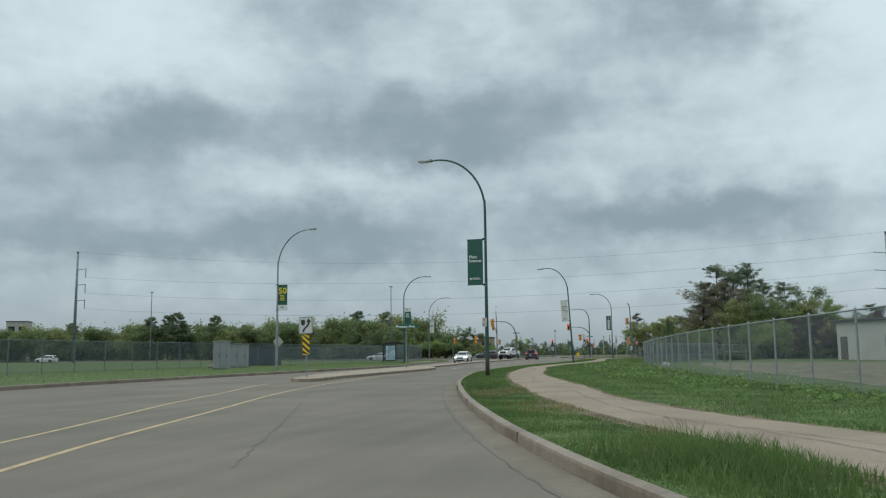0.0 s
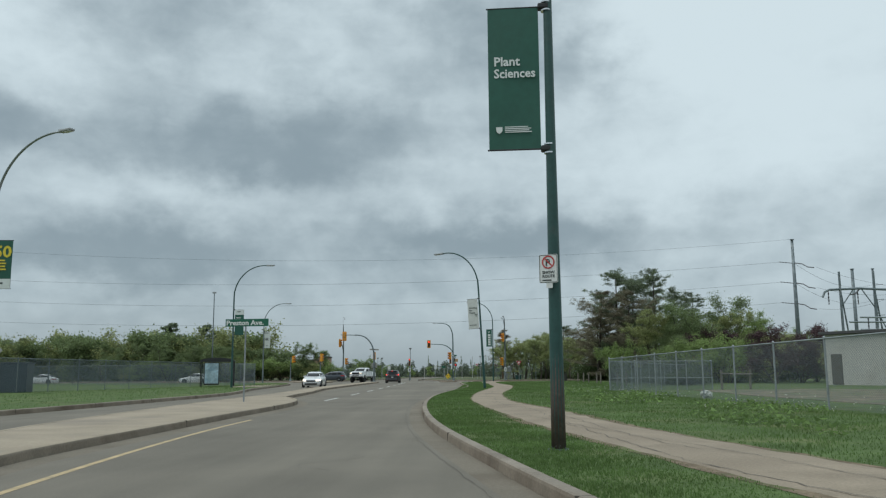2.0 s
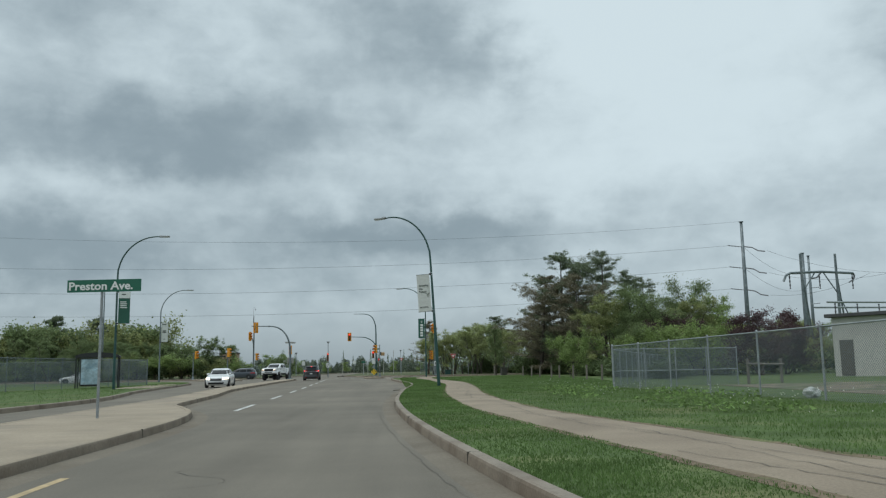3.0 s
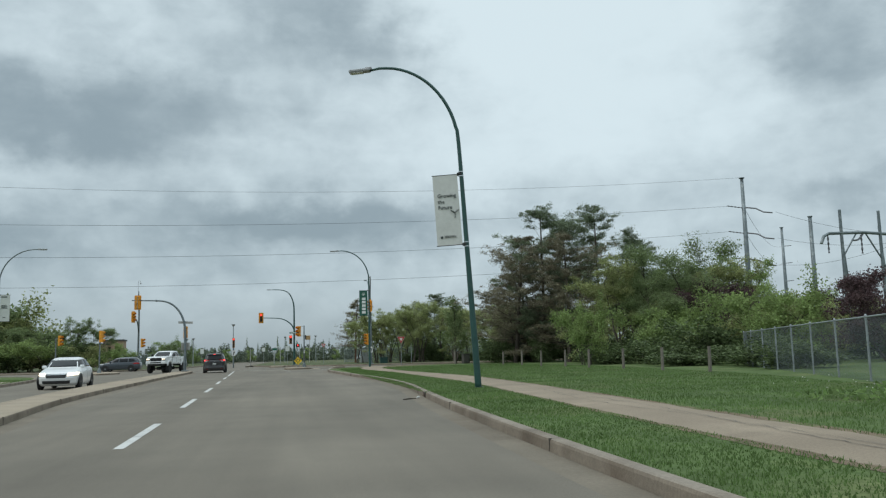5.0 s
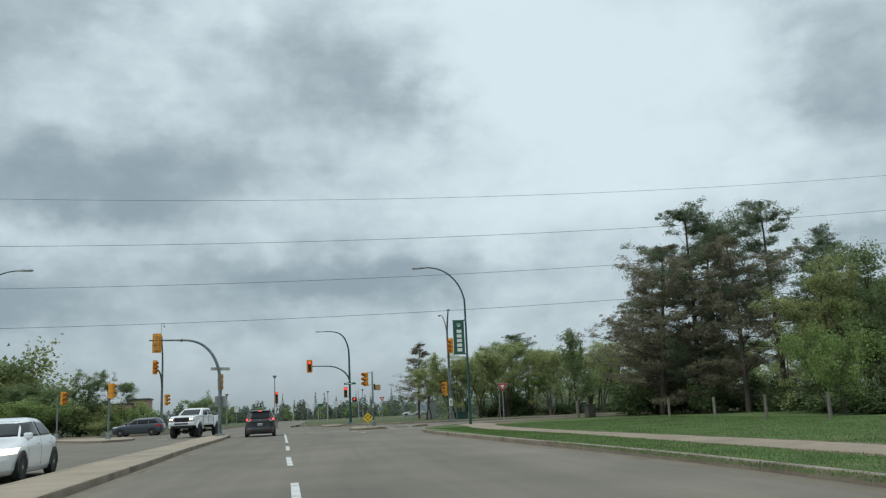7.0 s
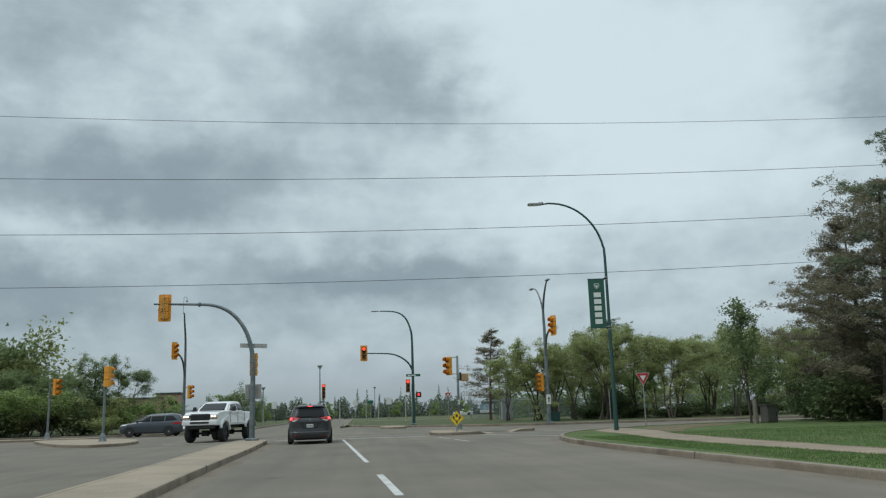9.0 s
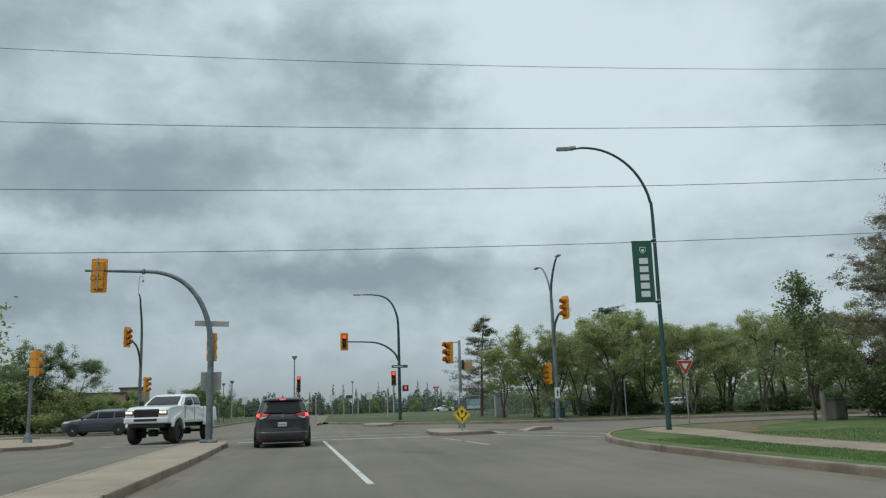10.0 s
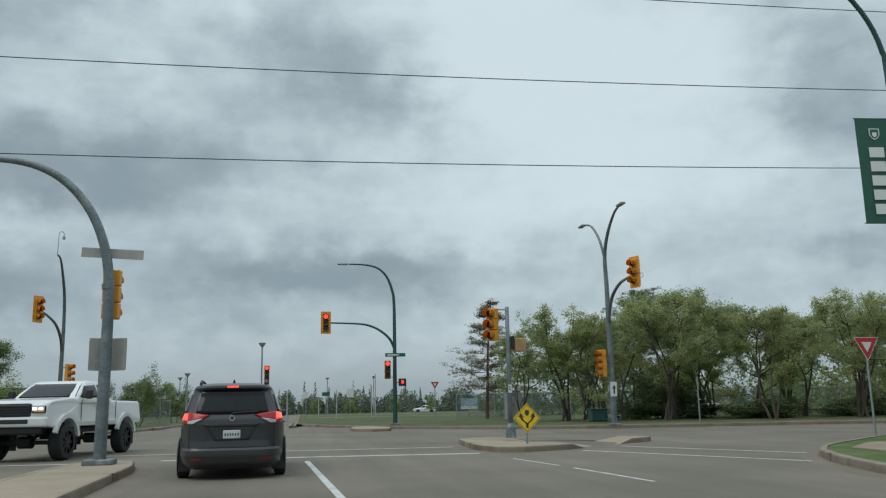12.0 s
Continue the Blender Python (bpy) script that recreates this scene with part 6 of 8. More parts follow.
def pine(name, seed, h, spread, needles, size, mat, trunk_r, label, low=0.12, crown_pow=0.7, bark=None, whorls=26, up=0.32, lie=0.55, dome=0.0, clump=0.05):
    """A pine: one trunk, uneven whorls of limbs, flat tufts of needles towards the limb ends. dome: how far the crown stays broad, as in an old tree."""
    rng = np.random.default_rng(seed)
    t = tagged(new(name), label, "tree", "pines")
    bm = bmesh.new()
    main = limb(bm, rng, (0, 0, -0.1), (rng.normal() * 0.03, rng.normal() * 0.03, 1), h, trunk_r, 0.02, 8, 10)
    tufts = []
    for k in range(whorls):
        u = low + (0.99 - low) * (k + rng.uniform(0, 0.8)) / whorls
        i = min(int(u * 10), 9)
        p = main[i] + (main[i + 1] - main[i]) * (u * 10 - i)
        body = min(1.0, (1 - u) / (1 - dome)) if dome else 1 - u
        reach = spread * body ** crown_pow * (0.62 + 0.5 * math.sin(k * 2.1) ** 2) + 0.3
        if u < 0.3:
            reach *= 0.75
        lean = up * (0.5 + 1.3 * u) if dome else up
        for q in range(rng.integers(3, 5) if dome else rng.integers(2, 5)):
            az = rng.uniform(0, 6.283)
            ln = reach * rng.uniform(0.5, 1.15)
            br = limb(bm, rng, p, (math.cos(az), math.sin(az), lean * rng.uniform(-0.1, 1.5)), ln, trunk_r * 0.2 * (1.15 - u), 0.14, 4, 4, -0.03)
            for j in (2, 3, 4) if dome else (1, 2, 3, 4):
                if j > 1:
                    tufts.append(br[j])
                for s in (-1, 1):
                    a2 = az + s * rng.uniform(0.4, 1.0)
                    tw = br[j] + np.array((math.cos(a2), math.sin(a2), rng.uniform(0.0, 0.35))) * ln * rng.uniform(0.12, 0.34)
                    tube(bm, [br[j], tw], [trunk_r * 0.05, trunk_r * 0.025], 3, False)
                    tufts.append(tw)
    tufts.append(main[-1])
    part("trunk", bm, bark or BARK, t, smooth=True)
    per = max(4, needles // len(tufts))
    cs = []
    for p in tufts:
        r = clump * spread * rng.uniform(0.4, 1.3)
        cs.append(p + rng.normal(size=(per, 3)) * np.array((r, r, r * lie)) + np.array((0, 0, 0.08)))
    v, f = quads(rng, np.concatenate(cs), size, 0.25, 5.0)
    quick("crown", v, f, mat, t)
    return t


def place(ob, x, y, turn=0, scale=1.0, z=0.08, high=None):
    ob.matrix_world = pose(x, y, z, 0, 0, turn) @ Matrix.Diagonal((scale, scale, high or scale, 1))
    return ob


def another(ob, x, y, turn, scale=1.0, z=0.08, high=None, label=""):
    o = copy_thing(ob, Matrix.Identity(4))
    o.matrix_basis = pose(x, y, z, 0, 0, turn) @ Matrix.Diagonal((scale, scale, high or scale, 1))
    if label:
        o["label"] = label
    return o


# pines and shrubs beside the verge
P1 = place(pine("pine_tree", 11, 13.0, 4.0, 52000, 0.044, NEEDLE, 0.24, "tall dark old pine with a rounded layered crown", 0.14, 0.50, None, 21, 0.46, 0.55, 0.66, 0.050), 8.0, 128.3)
P2 = place(pine("pine_tree", 12, 12.8, 3.3, 32000, 0.044, NEEDLE, 0.21, "tall dark pine with bare lower limbs", 0.26, 0.52, None, 17, 0.46, 0.55, 0.66, 0.058), 12.2, 125.5)
P3 = place(pine("pine_tree", 13, 11.0, 4.2, 40000, 0.044, NEEDLE_BROWN, 0.2, "browning pine with wide low limbs", 0.08, 0.55, None, 19, 0.34, 0.5, 0.55, 0.052), 5.6, 129.0, 0, 1.10, high=0.98)
another(P3, 8.6, 123.6, 100, 0.95)
another(P1, 10.6, 130.5, 70, 0.95)
another(P2, 14.0, 122.6, 140, 0.79)
another(P2, 17.5, 128.0, 30, 0.84, high=0.8)
another(P3, 8.2, 133.4, 200, 0.9)
B1 = place(broadleaf("broadleaf_tree", 21, 8.6, 3.6, 23000, 0.08, LEAF_GREEN, 0.15, "round fresh green broadleaf tree", 2, puff=0.06, leafy=0.55), 19.2, 117.0, 0, 0.98)
DB = place(broadleaf("broadleaf_tree", 33, 7.9, 3.5, 34000, 0.085, LEAF_MID, 0.16, "dense rounded mid green broadleaf tree", 3, 0.16, puff=0.085, leafy=0.85), 14.9, 114.2, 0, 1.0)
B2 = place(broadleaf("broadleaf_tree", 22, 8.0, 3.8, 22000, 0.08, LEAF_OLIVE, 0.14, "olive green broadleaf tree with several stems", 3, puff=0.05, leafy=0.42), 11.0, 116.5)
B3 = place(broadleaf("broadleaf_tree", 23, 7.8, 3.7, 15000, 0.075, LEAF_SPRING, 0.13, "pale spring green broadleaf tree with crooked limbs", 2, 0.34, clear=1.7, puff=0.05, leafy=0.48), 2.2, 158.5, 0, 1.0)
B4 = place(broadleaf("broadleaf_tree", 31, 8.2, 3.3, 14000, 0.075, LEAF_SPRING, 0.13, "tall leaning spring green tree with dark crooked stems", 3, 0.38, clear=1.9, puff=0.05, leafy=0.46), 9.8, 152.6, 0, 0.9)
PU = place(broadleaf("purple_shrub", 24, 7.2, 3.6, 14000, 0.105, LEAF_PURPLE, 0.13, "dark purple leaved shrub tree", 4, 0.12), 15.6, 95.4, 0, 0.76)
GS = place(broadleaf("green_shrub", 25, 4.6, 2.8, 11000, 0.10, LEAF_GREEN, 0.08, "bright green spreading shrub", 4, 0.08, "shrub", twigs=1, puff=0.085), 10.6, 109.4)
OS = place(broadleaf("olive_shrub", 26, 4.2, 2.9, 11000, 0.10, LEAF_OLIVE, 0.08, "olive yellow spreading shrub", 4, 0.08, "shrub", twigs=1, puff=0.085), 15.6, 106.0)
DS = place(broadleaf("undergrowth_shrub", 27, 2.6, 2.2, 5000, 0.13, LEAF_DARK, 0.05, "dark tangled undergrowth shrub", 2, 0.05, "shrub", twigs=1, puff=0.13), 3.0, 160.6)
another(PU, 16.2, 112.0, 120, 0.88)
another(PU, 18.2, 97.6, 200, 0.60)
another(PU, 26.5, 110.5, 60, 0.9)
for x_, y_, tr, sc in ((18.5, 108.5, 80, 1.05), (21.5, 106.5, 10, 0.9), (25.0, 108.0, 150, 0.8), (13.0, 113.0, 220, 1.0)):
    another(OS, x_, y_, tr, sc)
for x_, y_, tr, sc in ((12.2, 107.6, 60, 0.75), (19.0, 111.0, 190, 1.0), (12.7, 100.6, 20, 1.1)):
    another(GS, x_, y_, tr, sc)
another(B1, 15.4, 119.6, 140, 0.9)
another(DB, 16.6, 119.6, 140, 1.22)
another(DB, 12.0, 113.6, 250, 0.80)
another(DB, 13.6, 119.0, 30, 1.12)
another(B2, 18.0, 115.5, 70, 0.95)
another(B2, 21.0, 119.5, 200, 0.8)
another(P1, 35.6, 161.0, 15, 0.66)
for k, (x_, y_, sc) in enumerate(((40.5, 160.0, 0.95), (45.5, 162.0, 1.0), (51.0, 160.5, 0.95), (57.0, 163.0, 1.0), (31.0, 165.0, 0.9))):
    another((B2, B1)[k % 2], x_, y_, 83 * k, sc, label="broad green tree beyond the substation")
another(GS, 4.9, 109.6, 30, 0.62, high=0.98, label="small upright bright green tree behind the posts")
for k, (x_, y_) in enumerate(((6.4, 130.6), (9.0, 131.0), (11.5, 129.0), (9.8, 126.4), (13.0, 127.6), (14.5, 124.0), (10.5, 122.5), (7.4, 125.6))):
    another(DS, x_, y_, 57 * k, 0.8, high=0.55 + 0.12 * (k % 3))

for k, y_ in enumerate((89.5, 93.0, 96.0, 99.2, 102.8, 106.6, 109.4, 112.6, 116.4)):
    another(DS, 6.6 + 0.9 * (k % 3), y_, 67 * k, 0.9 + 0.1 * (k % 2), high=0.36 + 0.1 * (k % 3))
another(PU, 10.2, 137.0, 150, 0.8, label="dark purple leaved shrub beside the pines")
another(P3, 6.6, 133.0, 255, 0.72)
for k, (x_, y_) in enumerate(((4.6, 130.4), (5.6, 134.6), (8.0, 135.4), (7.4, 129.6))):
    another(DS, x_, y_, 31 * k, 0.9, high=0.8)

for k in range(9):
    another((DS, OS)[k % 2], 9.0 + 2.6 * k, 101.5 + 1.2 * (k % 3), 83 * k, 1.0 if k % 2 else 1.2, high=0.7 if k % 2 else 0.9)

# row of trees beyond the cross street, over dark undergrowth
rr = random.Random(8)
for k, (x_, y_) in enumerate(((-1.4, 162.5), (4.8, 152.4), (7.4, 157.6), (12.4, 156.0), (15.0, 152.0), (18.2, 155.4), (20.8, 151.0), (24.0, 154.0), (27.5, 150.6), (31, 152.6), (35, 150), (6.0, 162.5), (12.0, 163), (18.5, 161), (0.6, 155.4), (25, 160), (31, 159), (40, 151), (46, 152), (3.0, 164.5), (9.2, 161.5), (15.4, 159.5), (22, 157.5))):
    src = (B4, B2, B3, B4, B3, B1)[k % 6]
    sc = {B1: 0.86, B2: 0.90, B3: 0.98, B4: 0.96}[src] * rr.uniform(0.84, 0.98)
    another(src, x_, y_, rr.uniform(0, 360), sc)
for k in range(20):
    another(DS, 1.6 + 2.6 * k + rr.uniform(-0.6, 0.6), 157.6 + rr.uniform(-1.5, 3.5) - 0.2 * k, 47 * k, rr.uniform(0.9, 1.3), high=rr.uniform(0.22, 0.5))
another(P1, 5.6, 170.5, 40, 0.68)
for k, (x_, y_) in enumerate(((-0.6, 158.8), (1.2, 166.6), (4.6, 159.8), (8.4, 165.8), (10.6, 158.6), (13.6, 165.2), (16.8, 157.8), (20.4, 164.0))):
    another((B3, B4)[k % 2], x_, y_, 53 * k + 20, 0.82 + 0.05 * (k % 3))
young = place(tagged(new("small_tree"), "young pointed green tree at the corner", "tree", "broadleaf trees"), 1.1, 132.6, 0, 0.95, high=0.9)
rs = np.random.default_rng(28)
bm = bmesh.new()
stem_ = limb(bm, rs, (0, 0, -0.1), (0.04, 0.02, 1), 6.5, 0.07, 0.04, 7, 9)
tips_ = []
for k in range(46):
    u = 0.14 + 0.82 * k / 46
    i_ = min(int(u * 9), 8)
    p_ = stem_[i_] + (stem_[i_ + 1] - stem_[i_]) * (u * 9 - i_)
    az_ = rs.uniform(0, 6.283)
    tips_ += limb(bm, rs, p_, (math.cos(az_), math.sin(az_), rs.uniform(0.5, 1.4)), 0.45 + 2.2 * (1 - u) ** 0.8 * rs.uniform(0.7, 1.1), 0.02, 0.16, 4, 5)[2:]
part("trunk", bm, BARK, young, smooth=True)
tips_ = np.array(tips_)
c_ = tips_[rs.integers(0, len(tips_), 5600)] + rs.normal(size=(5600, 3)) * 0.16
v_, f_ = quads(rs, c_, 0.10, 0.2)
quick("crown", v_, f_, LEAF_MID, young)
another(B4, -3.4, 160.4, 200, 0.88)
another(B3, -5.4, 162.0, 310, 0.72)
another(B2, -2.4, 158.2, 40, 0.74)
another(B4, 1.4, 156.6, 250, 0.86)
lean_ = another(B3, -2.6, 163.4, 0, 0.80, label="leaning spring green tree beside the lone pine")
lean_.matrix_basis = pose(-2.4, 163.4, 0.08, 0, -17, 60) @ Matrix.Diagonal((0.8, 0.8, 0.8, 1))
another(B3, -4.6, 166.5, 120, 0.58)
place(pine("pine_tree", 14, 8.9, 3.3, 17000, 0.042, NEEDLE_BROWN, 0.15, "lone sparse browning pine with a reddish trunk", 0.22, 0.75, PINE_BARK, 24, 0.12, 0.5), -4.85, 174.7)

def leafed(ob, mat):
    """Gives one tree leaves of another green."""
    for c in ob.children:
        if c.name.startswith("crown"):
            c.material_slots[0].link = "OBJECT"
            c.material_slots[0].material = mat
    return ob


# shrubs left of the crossing
for k, (x_, y_, sc, src) in enumerate(((-38.4, 160.6, 0.84, B4), (-35.4, 161.0, 0.68, B3), (-41.8, 162.5, 0.62, B2), (-45.5, 163.0, 0.66, B2), (-50, 161.5, 0.74, B2), (-55, 162, 0.78, B2), (-60, 161, 0.8, B1), (-47.5, 159.8, 0.56, B1), (-66, 163, 0.85, B2), (-53, 166, 0.8, B2), (-72, 164, 0.85, B1))):
    leafed(another(src, x_, y_, 77 * k + 15, sc, label="mid green tree with dark limbs in a thicket beside the crossing" if k < 2 else ""), LEAF_MID)
for k in range(18):
    another((GS, OS, DS)[k % 3], -34.4 - 2.1 * k, 159.0 + 0.30 * k + (k % 3) * 0.5, 47 * k, (0.95 if k % 3 < 2 else 1.4) + 0.15 * (k % 4), high=(0.62 if k % 3 < 2 else 1.1) + 0.10 * (k % 4))
for k, (x_, y_, sc) in enumerate(((-29.8, 175, 0.55), (-29.4, 190, 0.5))):
    leafed(another(GS, x_, y_, 63 * k, sc * 1.15, high=sc * 1.6, label="young mid green tree beyond the crossing"), LEAF_MID)

# long belt of trees behind the far fence
rw = np.random.default_rng(3)
F1 = place(broadleaf("belt_tree", 41, 7.6, 5.0, 9000, 0.26, LEAF_MID, 0.16, "rounded mid green tree in the belt behind the fence", 3, 0.10, twigs=1, puff=0.13), -171, 190, 0, 1.05)
F2 = place(broadleaf("belt_tree", 42, 7.4, 5.2, 9000, 0.26, LEAF_OLIVE, 0.16, "rounded olive green tree in the belt behind the fence", 3, 0.10, twigs=1, puff=0.13), -168, 186, 20, 1.05)
F3 = place(pine("belt_pine", 43, 11.0, 3.0, 9000, 0.13, NEEDLE, 0.16, "open dark pine rising over the belt behind the fence", 0.30, 0.6, None, 17, 0.30, 0.5, 0.45, 0.06), -67.8, 181.8, 0, 0.98)
for x_, y_, sc in ((-63.0, 188.0, 0.98), (-113.5, 180, 1.04), (-103.5, 180, 0.95), (-117.5, 182, 0.99), (-121, 180, 0.95), (-96, 181, 0.74), (-60.5, 186.5, 0.86), (-150, 188, 0.9)):
    another(F3, x_, y_, rw.uniform(0, 360), sc)
for k in range(44):
    x_ = -166 + k * 2.7 + rw.uniform(-0.9, 0.9)
    y_ = 178 + 5 * math.sin(k * 0.7) + (8 if x_ < -90 else 0) + rw.uniform(-3, 3)
    another((F1, F2, F1)[k % 3], x_, y_, rw.uniform(0, 360), rw.uniform(0.98, 1.16))
# thicket between the belt and the crossing
for k, (x_, y_, sc) in enumerate(((-49.8, 166.0, 0.72), (-47.0, 167.0, 0.76), (-44.4, 166.0, 0.70), (-42.0, 167.5, 0.66), (-52.6, 169.0, 0.80))):
    leafed(another((B2, B3)[k % 2], x_, y_, 61 * k, sc, label="mid green slender tree in a thicket beside the crossing"), LEAF_MID)


def wood(name, seed, spots, leaf, per, label, mat, pointed=False):
    """Distant wood: many crowns of leaves, full to the ground, in one mesh."""
    rng = np.random.default_rng(seed)
    cs = []
    for x, y, h in spots:
        u = rng.uniform(0, 1, per) ** (1.5 if pointed else 1.15)
        wide = h * (0.20 * (1.02 - u) if pointed else 0.46 * np.sqrt(np.clip(1.05 - u ** 2.2, 0, 1)) * rng.uniform(0.8, 1.15))
        a, q = rng.uniform(0, 6.283, per), np.sqrt(rng.uniform(0, 1, per))
        lump = 1 + 0.16 * np.sin(3 * a + 9 * u + x)
        cs.append(np.stack([x + np.cos(a) * q * wide * lump, y + np.sin(a) * q * wide, 0.1 + h * u * lump], 1))
    v, f = quads(rng, np.concatenate(cs), leaf, 0.1, 1.3)
    v[:, 2] = np.maximum(v[:, 2], 0.05)
    return tagged(quick(name, v, f, mat), label, "wood", kind="stuff")


rg = random.Random(4)
wood("far_wood", 5, [(x + rg.uniform(-2, 2), 330 + rg.uniform(-25, 40), rg.uniform(3.2, 5.0)) for x in range(-330, 330, 2)], 0.42, 560, "distant dark wood along the skyline", LEAF_FAR)
wood("far_wood", 6, [(x + rg.uniform(-3, 3), 230 + rg.uniform(-8, 10), rg.uniform(4.5, 7)) for x in list(range(-190, -80, 4)) + list(range(30, 200, 4))], 0.55, 420, "distant green trees beyond the campus grass", LEAF_OLIVE)
wood("far_wood", 7, [(rg.uniform(95, 125) + 0.2 * y, y, rg.uniform(7, 10)) for y in range(-60, 160, 6)] + [(-165 - rg.uniform(0, 30), y, rg.uniform(7, 10)) for y in range(-60, 170, 6)], 0.5, 300, "distant trees closing the fields", LEAF_OLIVE)
wood("far_wood", 8, [(x + rg.uniform(-2, 2), 172 + rg.uniform(-4, 8), rg.uniform(4.5, 6.5)) for x in range(14, 120, 3)] + [(x + rg.uniform(-1, 1), 184 + rg.uniform(-3, 6), rg.uniform(3.2, 5.0)) for x in range(-1, 16, 2)], 0.26, 760, "belt of mid green trees behind the row", LEAF_MID)
wood("spruce_skyline", 9, [(-26 + 2.6 * k + rg.uniform(-1, 1), 300 + rg.uniform(-6, 6), rg.uniform(4.0, 6.4)) for k in range(14)], 0.26, 320, "row of dark pointed spruces on the skyline", NEEDLE, True)
wood("far_hedge", 10, [(x + rg.uniform(-1, 1), 276 + rg.uniform(-3, 6), rg.uniform(1.6, 3.4)) for x in range(-62, 40)], 0.26, 320, "continuous dark shrubs and young trees beyond the lawn", LEAF_FAR)
for y_, d_ in ((206.0, 1.6), (238.0, 2.2)):
    slab("campus_path", [(-18.3, y_), (40, y_ - 6), (40, y_ - 6 + d_), (-18.3, y_ + d_)], 0.1, 0.137, MEDIAN_TOP, "pale concrete path across the campus grass", "footpath")
# young trees on the campus grass
YT = broadleaf("young_tree", 51, 4.6, 1.5, 1500, 0.16, LEAF_GREEN, 0.06, "young green tree on the campus grass", 1, 0.2, twigs=1, puff=0.14)
place(YT, -27.0, 245, 0, 0.75)
for k, (x_, y_, sc) in enumerate(((-22.5, 252, 1.0), (-16.5, 246, 0.9), (-11.0, 250, 1.05), (-4.0, 244, 0.9), (3.0, 252, 1.0), (9.0, 240, 1.0), (-33.0, 236, 1.1), (-37.0, 228, 1.3), (-41.0, 240, 1.35), (-45.0, 226, 1.25), (-76.0, 240, 1.4), (-82.0, 244, 1.5), (14.0, 246, 1.1))):
    another(YT, x_, y_, 71 * k, sc * (0.72 if x_ > -35 else 0.9))


# ---- distant buildings ----
def block(name, x, y, w, d, h, turn, wall, rows_, cols, label):
    t = thing(name, x, y, 0.0, turn, label, "building", "distant buildings")
    bm = bmesh.new()
    box(bm, (0, d / 2, h / 2), (w, d, h))
    part("wall", bm, wall, t)
    bm = bmesh.new()
    box(bm, (0, d / 2, h + 0.15), (w + 0.4, d + 0.4, 0.3))
    part("roof", bm, ROOF_DARK, t)
    for r in range(rows_):
        for c in range(cols):
            bm = bmesh.new()
            box(bm, (-w / 2 + (c + 0.5) * w / cols, -0.03, h * (r + 0.55) / rows_), (w / cols * 0.6, 0.08, h / rows_ * 0.42))
            part("window", bm, GLASS_DARK, t)
    return t


block("brick_building", -66, 253, 24, 14, 4.9, 4, BRICK_TAN, 1, 7, "long low tan brick building behind trees")
block("brick_building", -53.2, 256, 4.2, 6, 5.75, 4, BRICK_TAN, 1, 2, "square tan brick stair tower")
block("pale_building", -225, 252, 7, 8, 14, 30, PALE_WALL, 2, 2, "pale grey tower block beyond the trees")
sgn = post_sign("campus_sign", -1.95, 196.0, 0.1, 1.7, 0, "pale blue and white information board on legs", "sign", 0.05)
bm = bmesh.new()
plate(bm, rounded(1.7, 1.05, 0.03), 0.06, (0, -0.06, 1.2))
brd = part("board", bm, POSTER_BLUE, sgn)
bm = bmesh.new()
plate(bm, rounded(1.7, 0.3, 0.03), 0.01, (0, -0.075, 0.82))
part("white_band", bm, SIGN_WHITE, brd)
cabinet(-4.0, 170.4, 0, 1.0, 0.8, 1.9, CABINET_GREY, "grey steel utility cabinet under the trees", 2)
cabinet(-2.9, 156.6, 0, 0.85, 0.7, 0.62, GREEN_PAINT, "low dark green transformer box", 1)
cabinet(1.9, 132.4, 12, 0.6, 0.5, 0.8, BOX_BROWN, "low dull brown utility box beside a timber post", 1)
bm = bmesh.new()
tube(bm, [(0.75, 131.4, 0.1), (0.75, 131.4, 1.25)], [0.11, 0.10], 9)
tagged(part("timber_post", bm, WOOD_POST), "thick pale timber post beside a utility box", "post", "timber posts")
post_sign("thin_post", -0.6, 149.6, 0.13, 2.1, 0, "thin galvanised sign post seen edge on", "post", 0.03)
for x_, y_, h_ in ((-19.6, 186.0, 2.4), (-15.3, 190.0, 2.6), (-12.4, 187.0, 2.9), (-10.6, 204.0, 4.6), (-16.6, 205.0, 2.2)):
    bm = bmesh.new()
    tube(bm, [(x_, y_, -0.03), (x_, y_, 0.1 + h_)], [0.055, 0.045], 8)
    tagged(part("thin_post", bm, SIGN_BACK), "thin pale steel post on the campus grass", "post", "campus posts")
for x_, y_, col, w_, h_ in ((-14.2, 188, SIGN_WHITE, 0.6, 0.75), (-16.2, 192, SIGN_GREEN, 0.7, 0.35), (-18.0, 195, SIGN_WHITE, 0.5, 0.6), (-28.6, 178, SIGN_BACK, 0.8, 0.8), (-28.0, 200, SIGN_WHITE, 0.6, 0.8)):
    q = post_sign("road_sign", x_, y_, 0.1, 2.6, 0, "small distant road sign on a thin post", "road sign")
    bm = bmesh.new()
    plate(bm, rounded(w_, h_, 0.03), 0.01, (0, -0.05, 2.3))
    part("board", bm, col, q)


# ---- vehicles ----
def bulge(q, n):
    return max(0.0, 1 - min(1.0, abs(q)) ** n) ** (1 / n)


